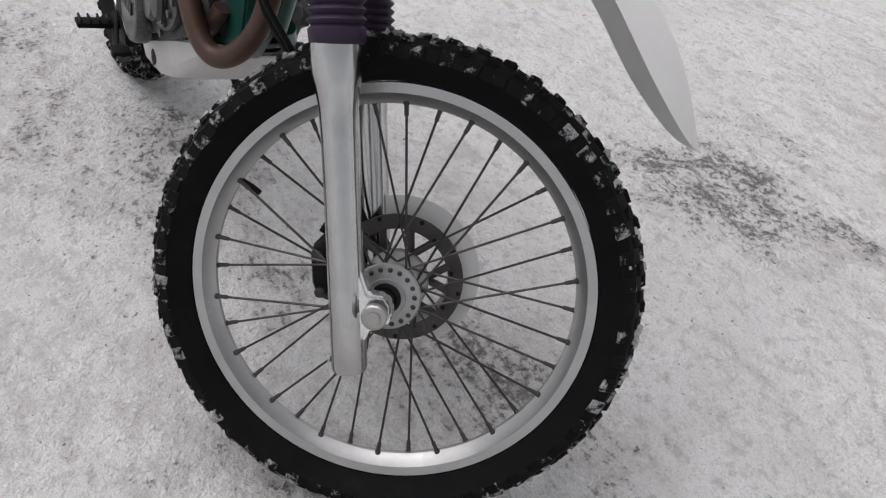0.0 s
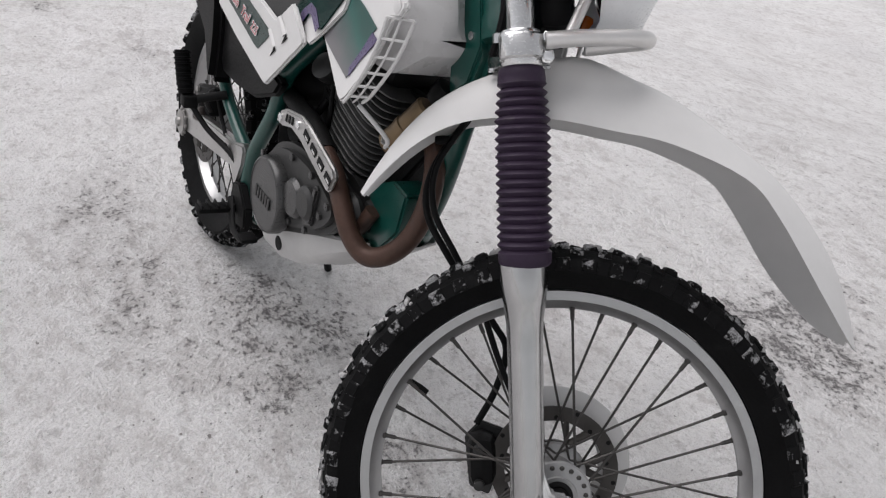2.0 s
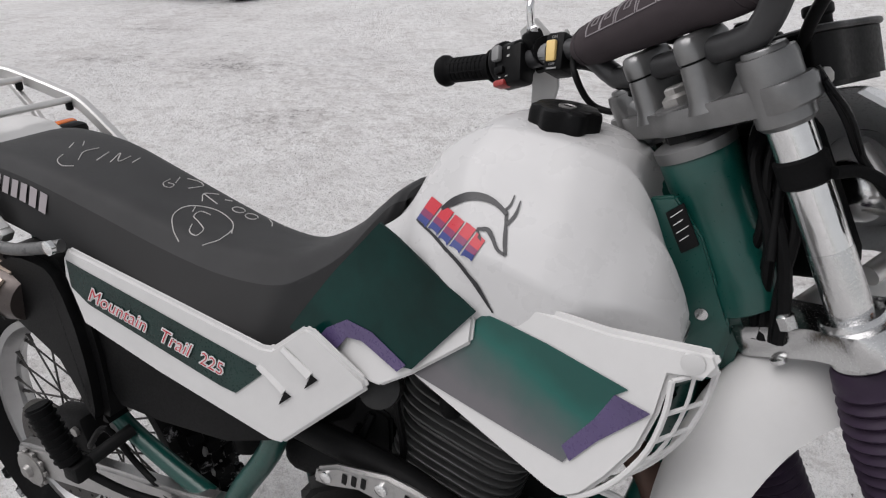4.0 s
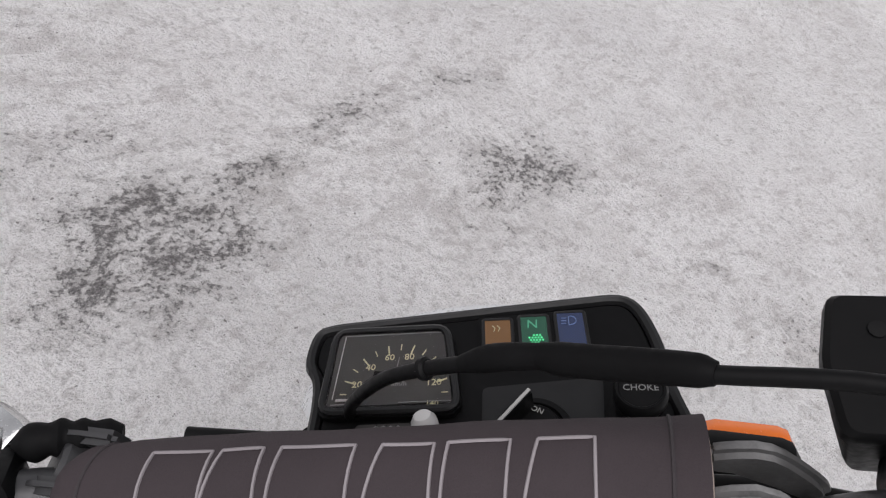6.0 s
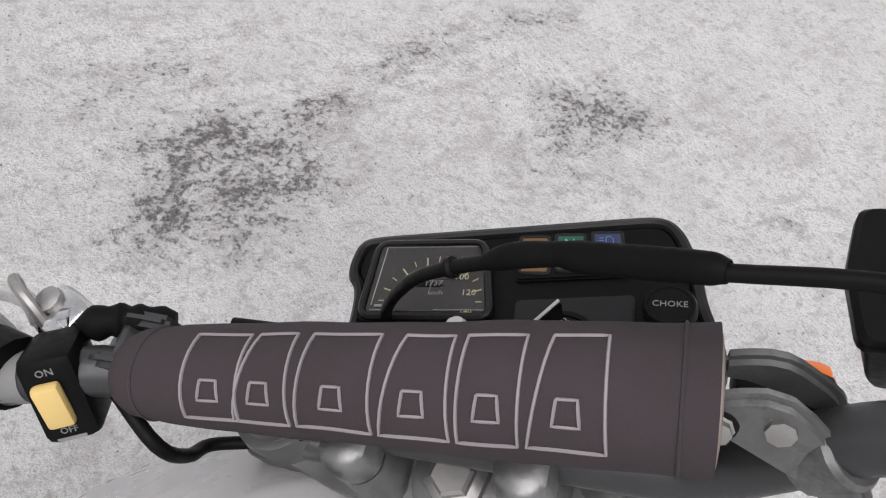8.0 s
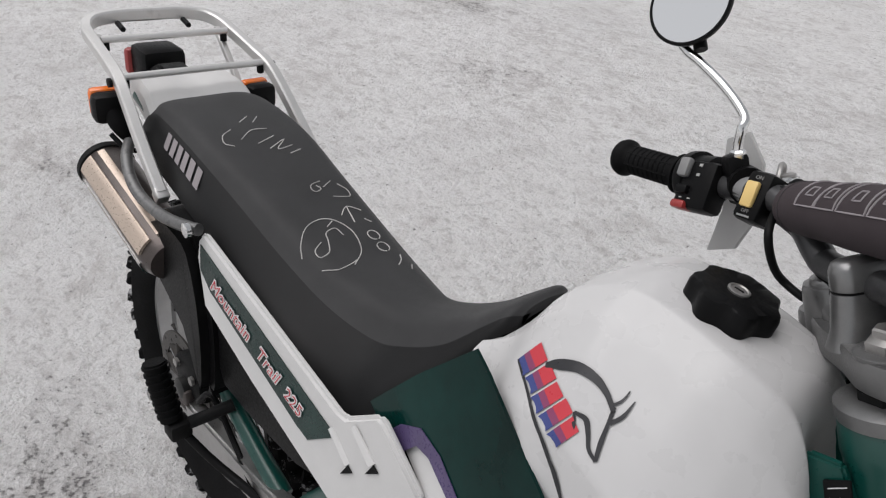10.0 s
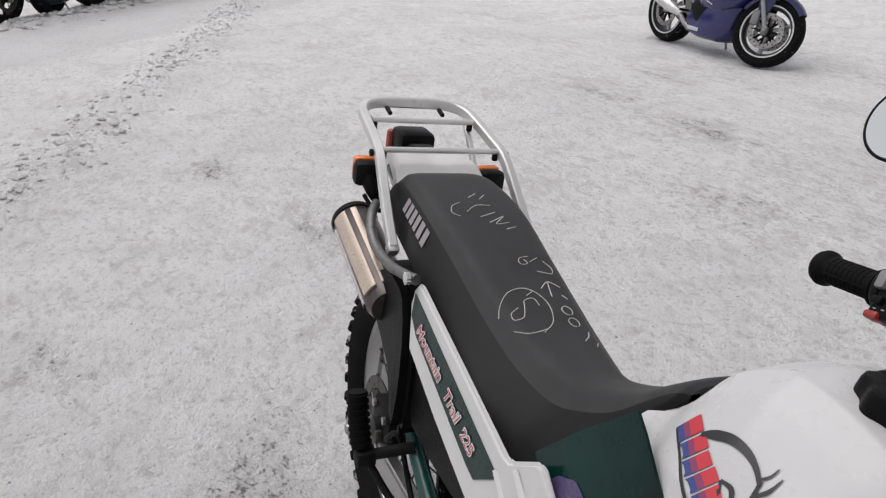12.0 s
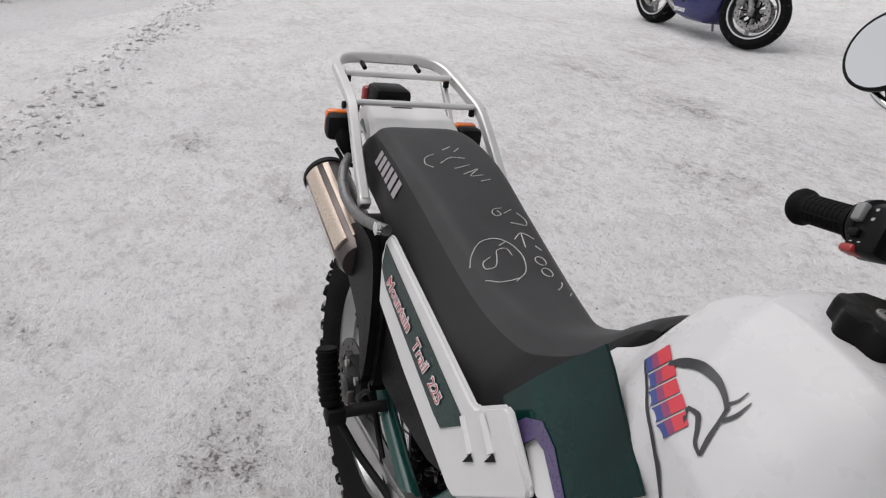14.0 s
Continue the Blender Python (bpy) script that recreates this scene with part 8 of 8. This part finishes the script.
def sport_bike(label, m, colour, panel, turned, group=""):
    """A faired road motorcycle; x ahead, y to its left, from the rear wheel's foot."""
    bike = thing("sport_motorcycle", label, "motorcycle", m, group)
    wb = 1.26 if colour is blue_fairing else 1.32
    rear = Matrix.Translation((0, 0, 0.305))
    steer = Matrix.Translation((wb - 0.02, 0, 0.295)) @ Matrix.Rotation(turned, 4, Vector((-0.41, 0, 0.91)))
    cast_wheel(bike, rear, 0.305, 0.17, (-0.085,), "wide black rear tyre", white_stripe if colour is blue_fairing else engine_dark)
    cast_wheel(bike, steer, 0.295, 0.12, (-0.075, 0.075), "black front tyre dusted with snow", white_stripe if colour is blue_fairing else engine_dark)
    for sd in (-1, 1):
        part("fork_slider", tube([(0, sd * 0.105, 0), (-0.10, sd * 0.105, 0.22)], 0.021, 14, 1), rim_alloy if colour is blue_fairing else steel, bike, "pale fork slider", steer)
        part("fork_tube", tube([(-0.10, sd * 0.105, 0.22), (-0.27, sd * 0.105, 0.60)], 0.022, 12, 1), steel, bike, "steel fork tube", steer)
        part("fork_foot", box(0.0, sd * 0.108, -0.005, 0.055, 0.045, 0.075, 0.012), cast_alloy, bike, "cast fork foot", steer)
        part("caliper", box(-0.115, sd * 0.095, 0.085, 0.065, 0.05, 0.12, 0.014), grey_plastic, bike, "grey brake caliper", steer)
    part("axle", lathe([(0.012, 0), (0.012, 0.29)], (0, -0.145, 0), (0, 1, 0), 12), steel, bike, "", steer)
    # front fender hugging the tyre
    bm = bmesh.new()
    rows = []
    for a in np.linspace(radians(38), radians(150), 13):
        k = (a - radians(38)) / radians(112)
        r, w = 0.308 + 0.008 * math.sin(math.pi * k), 0.044 + 0.018 * math.sin(math.pi * k)
        o = [(-1.25, 0.88), (-1.2, 0.96), (-0.8, 1.0), (0.0, 1.03), (0.8, 1.0), (1.2, 0.96), (1.25, 0.88)]
        outer = [(r * q * math.cos(a), p * w, r * q * math.sin(a)) for p, q in o]
        inner = [(r * (q - 0.018) * math.cos(a), p * w * 0.96, r * (q - 0.018) * math.sin(a)) for p, q in o[::-1]]
        rows.append(outer + inner)
    skin(bm, rows)
    part("front_fender", bm, colour, bike, "glossy front fender over the tyre", steer)
    for sd in (-1, 1):
        part("fender_side", slab([(-0.045, 0.09), (-0.03, 0.15), (0.00, 0.26), (-0.04, 0.29), (-0.12, 0.28), (-0.125, 0.18), (-0.085, 0.10)], 0.012, 0.004, m=Matrix.Translation((0, sd * 0.092 + 0.006, 0)), smooth=3), colour, bike, "fender side plate on the fork", steer)
    # fairing: belly pan, flanks, nose, screen
    part("belly_pan", closed_body([(0.34, 0.10, 0.20, 0.30, 0.45), (0.38, 0.15, 0.16, 0.36, 0.38), (0.58, 0.185, 0.13, 0.47, 0.34), (0.82, 0.195, 0.13, 0.56, 0.34), (0.93, 0.15, 0.22, 0.60, 0.4), (0.98, 0.10, 0.34, 0.60, 0.5)]), colour, bike, "glossy belly fairing")
    part("side_fairing", closed_body([(0.50, 0.17, 0.44, 0.62, 0.42), (0.58, 0.21, 0.38, 0.72, 0.42), (0.80, 0.235, 0.36, 0.86, 0.45), (1.00, 0.22, 0.46, 0.94, 0.45), (1.10, 0.17, 0.62, 0.96, 0.5)]), colour, bike, "glossy side fairing")
    part("nose", closed_body([(1.02, 0.20, 0.66, 0.98, 0.6), (1.15, 0.22, 0.66, 0.99, 0.6), (1.28, 0.17, 0.68, 0.94, 0.7), (1.36, 0.08, 0.72, 0.86, 0.8), (1.38, 0.03, 0.76, 0.82, 1)]), colour, bike, "rounded fairing nose")
    part("windscreen", closed_body([(0.92, 0.14, 0.95, 1.13, 0.7), (1.05, 0.13, 0.93, 1.07, 0.7), (1.20, 0.08, 0.92, 1.0, 0.8)]), dark_fairing, bike, "smoked windscreen")
    for sd in (-1, 1):
        part("headlamp", closed_body([(1.27, 0.055, 0.77, 0.88, 0.8), (1.335, 0.045, 0.78, 0.865, 0.8), (1.35, 0.02, 0.80, 0.84, 1)]), lens_white, bike, "clear headlamp", Matrix.Translation((0, sd * 0.085, 0)))
        part("fairing_mark", slab([(0.72, 0.60), (0.78, 0.65), (0.93, 0.62), (0.97, 0.55), (0.88, 0.50), (0.78, 0.53)], 0.006, 0.002, m=Matrix.Translation((0, sd * 0.238 + 0.003, 0)), smooth=3), panel, bike, "pale swoosh on the fairing")
        # unreadable lettering as bars
        for k in range(6):
            part("printed_bar", box(0.45 + 0.028 * k, sd * 0.166 + sd * 0.0035 * k, 0.205, 0.019, 0.004, 0.034, 0.001), panel, bike)
        for k in range(4):
            part("printed_bar", box(0.66 + 0.026 * k, sd * 0.226, 0.47 - 0.008 * k, 0.018, 0.004, 0.012, 0.001), panel, bike)
        part("foot_peg", tube([(0.38, sd * 0.12, 0.34), (0.37, sd * 0.24, 0.35)], 0.011, 10, 1), engine_dark, bike)
        part("peg_plate", slab([(0.30, 0.48), (0.37, 0.50), (0.42, 0.36), (0.38, 0.30), (0.33, 0.33)], 0.014, 0.003, m=Matrix.Translation((0, sd * 0.135, 0))), cast_alloy, bike, "alloy peg plate")
        part("swingarm", tube([(0.02, sd * 0.115, 0.305), (0.20, sd * 0.118, 0.335), (0.46, sd * 0.10, 0.37)], [0.026, 0.032, 0.036], 12, 3), rim_alloy, bike, "silver swingarm")
        part("handlebar", tube([(1.00, sd * 0.10, 0.92), (0.97, sd * 0.22, 0.90), (0.92, sd * 0.34, 0.88)], 0.014, 10, 3), engine_dark, bike, "dark clip-on bar")
        part("frame_beam", tube([(0.42, sd * 0.13, 0.42), (0.55, sd * 0.15, 0.62), (0.95, sd * 0.08, 0.80)], [0.035, 0.04, 0.035], 10, 4, flat=0.5), rim_alloy, bike, "alloy frame beam")
    part("engine", closed_body([(0.38, 0.14, 0.24, 0.50, 0.6), (0.55, 0.19, 0.20, 0.58, 0.5), (0.80, 0.18, 0.22, 0.60, 0.5), (0.90, 0.12, 0.30, 0.55, 0.6)]), engine_dark, bike, "dark engine block")
    part("muffler", tube([(0.30, -0.16, 0.30), (0.14, -0.19, 0.36), (-0.30, -0.22, 0.52)], [0.025, 0.052, 0.055], 18, 4), rack_alloy, bike, "silver muffler can")
    part("exhaust_pipe", tube([(0.62, -0.10, 0.16), (0.42, -0.14, 0.20), (0.28, -0.162, 0.305)], 0.024, 12, 4), steel, bike, "steel exhaust link pipe")
    part("fuel_tank", closed_body([(0.44, 0.12, 0.68, 0.82, 0.7), (0.58, 0.18, 0.66, 0.92, 0.7), (0.80, 0.20, 0.66, 0.97, 0.7), (0.98, 0.12, 0.70, 0.93, 0.7)]), colour, bike, "glossy fuel tank")
    part("rider_seat", closed_body([(0.08, 0.13, 0.72, 0.80, 0.6), (0.28, 0.15, 0.70, 0.78, 0.6), (0.46, 0.12, 0.70, 0.80, 0.6)]), seat_vinyl, bike, "black seat")
    tail = part("tail_fairing", closed_body([(-0.38, 0.05, 0.86, 0.92, 0.8), (-0.28, 0.10, 0.78, 0.93, 0.7), (-0.05, 0.13, 0.70, 0.90, 0.7), (0.20, 0.13, 0.64, 0.76, 0.7), (0.32, 0.11, 0.62, 0.72, 0.7)]), colour, bike, "glossy tail fairing")
    part("tail_lamp", closed_body([(-0.40, 0.035, 0.86, 0.90, 0.8), (-0.37, 0.06, 0.85, 0.915, 0.8)]), red_plastic, tail, "red tail lamp")
    bm = bmesh.new()
    rows = []
    for a in np.linspace(radians(60), radians(170), 9):
        r = 0.325
        rows.append([(r * math.cos(a), -0.08, r * math.sin(a)), (1.02 * r * math.cos(a), 0, 1.02 * r * math.sin(a)), (r * math.cos(a), 0.08, r * math.sin(a)), (0.97 * r * math.cos(a), 0.08, 0.97 * r * math.sin(a)), (0.97 * r * math.cos(a), -0.08, 0.97 * r * math.sin(a))])
    skin(bm, rows)
    part("rear_hugger", bm, black_plastic, bike, "black inner rear fender", rear)
    for k, y in enumerate((-0.02, 0.11)):
        part("shock" if k == 0 else "side_stand", tube([(0.36, y, 0.58), (0.30, y, 0.36)] if k == 0 else [(0.62, 0.14, 0.24), (0.60, 0.20, 0.10), (0.58, 0.26, -0.035)], 0.030 if k == 0 else 0.011, 10, 1), steel, bike, "steel strut")
    part("chain", tube([(0.0, 0.10, 0.385), (0.25, 0.10, 0.37), (0.45, 0.09, 0.36)], 0.008, 6, 2), engine_dark, bike, "dark chain")
    part("sprocket", lathe([(0.02, 0), (0.085, 0), (0.09, 0.004), (0.085, 0.008), (0.02, 0.008)], (0, 0.096, 0.305), (0, 1, 0.305), 36), steel, bike)
    return bike


# blue road machine beyond the yard's dip
place = Matrix.Translation((-4.96, 4.47, fall(-4.96, 4.47) - 0.006)) @ Matrix.Rotation(radians(1.5), 4, "Z") @ Matrix.Rotation(radians(-9), 4, "X")
sport_bike("blue faired road motorcycle with white-edged wheels parked on snow", place, blue_fairing, white_print, radians(27))
# a row of dark machines along the far bank, noses towards the yard
rnd = random.Random(11)
for k in range(9):
    x, y = -8.08 - 0.35 * k, -1.95 + 0.44 * k
    ang = radians(-38 + rnd.uniform(-7, 7))
    body = (dark_fairing, navy_fairing, dark_fairing, dark_fairing, red_brown, dark_fairing, navy_fairing, dark_fairing, dark_fairing)[k]
    foot = Matrix.Rotation(ang, 4, "Z") @ Vector((1.50, 0, 0))
    lab = {id(navy_fairing): "dark navy faired motorcycle parked in a row behind snow", id(red_brown): "red-brown faired motorcycle parked in a row behind snow"}.get(id(body), "black faired motorcycle parked in a row behind snow")
    sport_bike(lab, Matrix.Translation((x - foot.x, y - foot.y, -0.01)) @ Matrix.Rotation(ang, 4, "Z") @ Matrix.Rotation(radians(-8), 4, "X"), body, grey_plastic, radians(rnd.uniform(-20, 25)), "row of dark parked motorcycles")
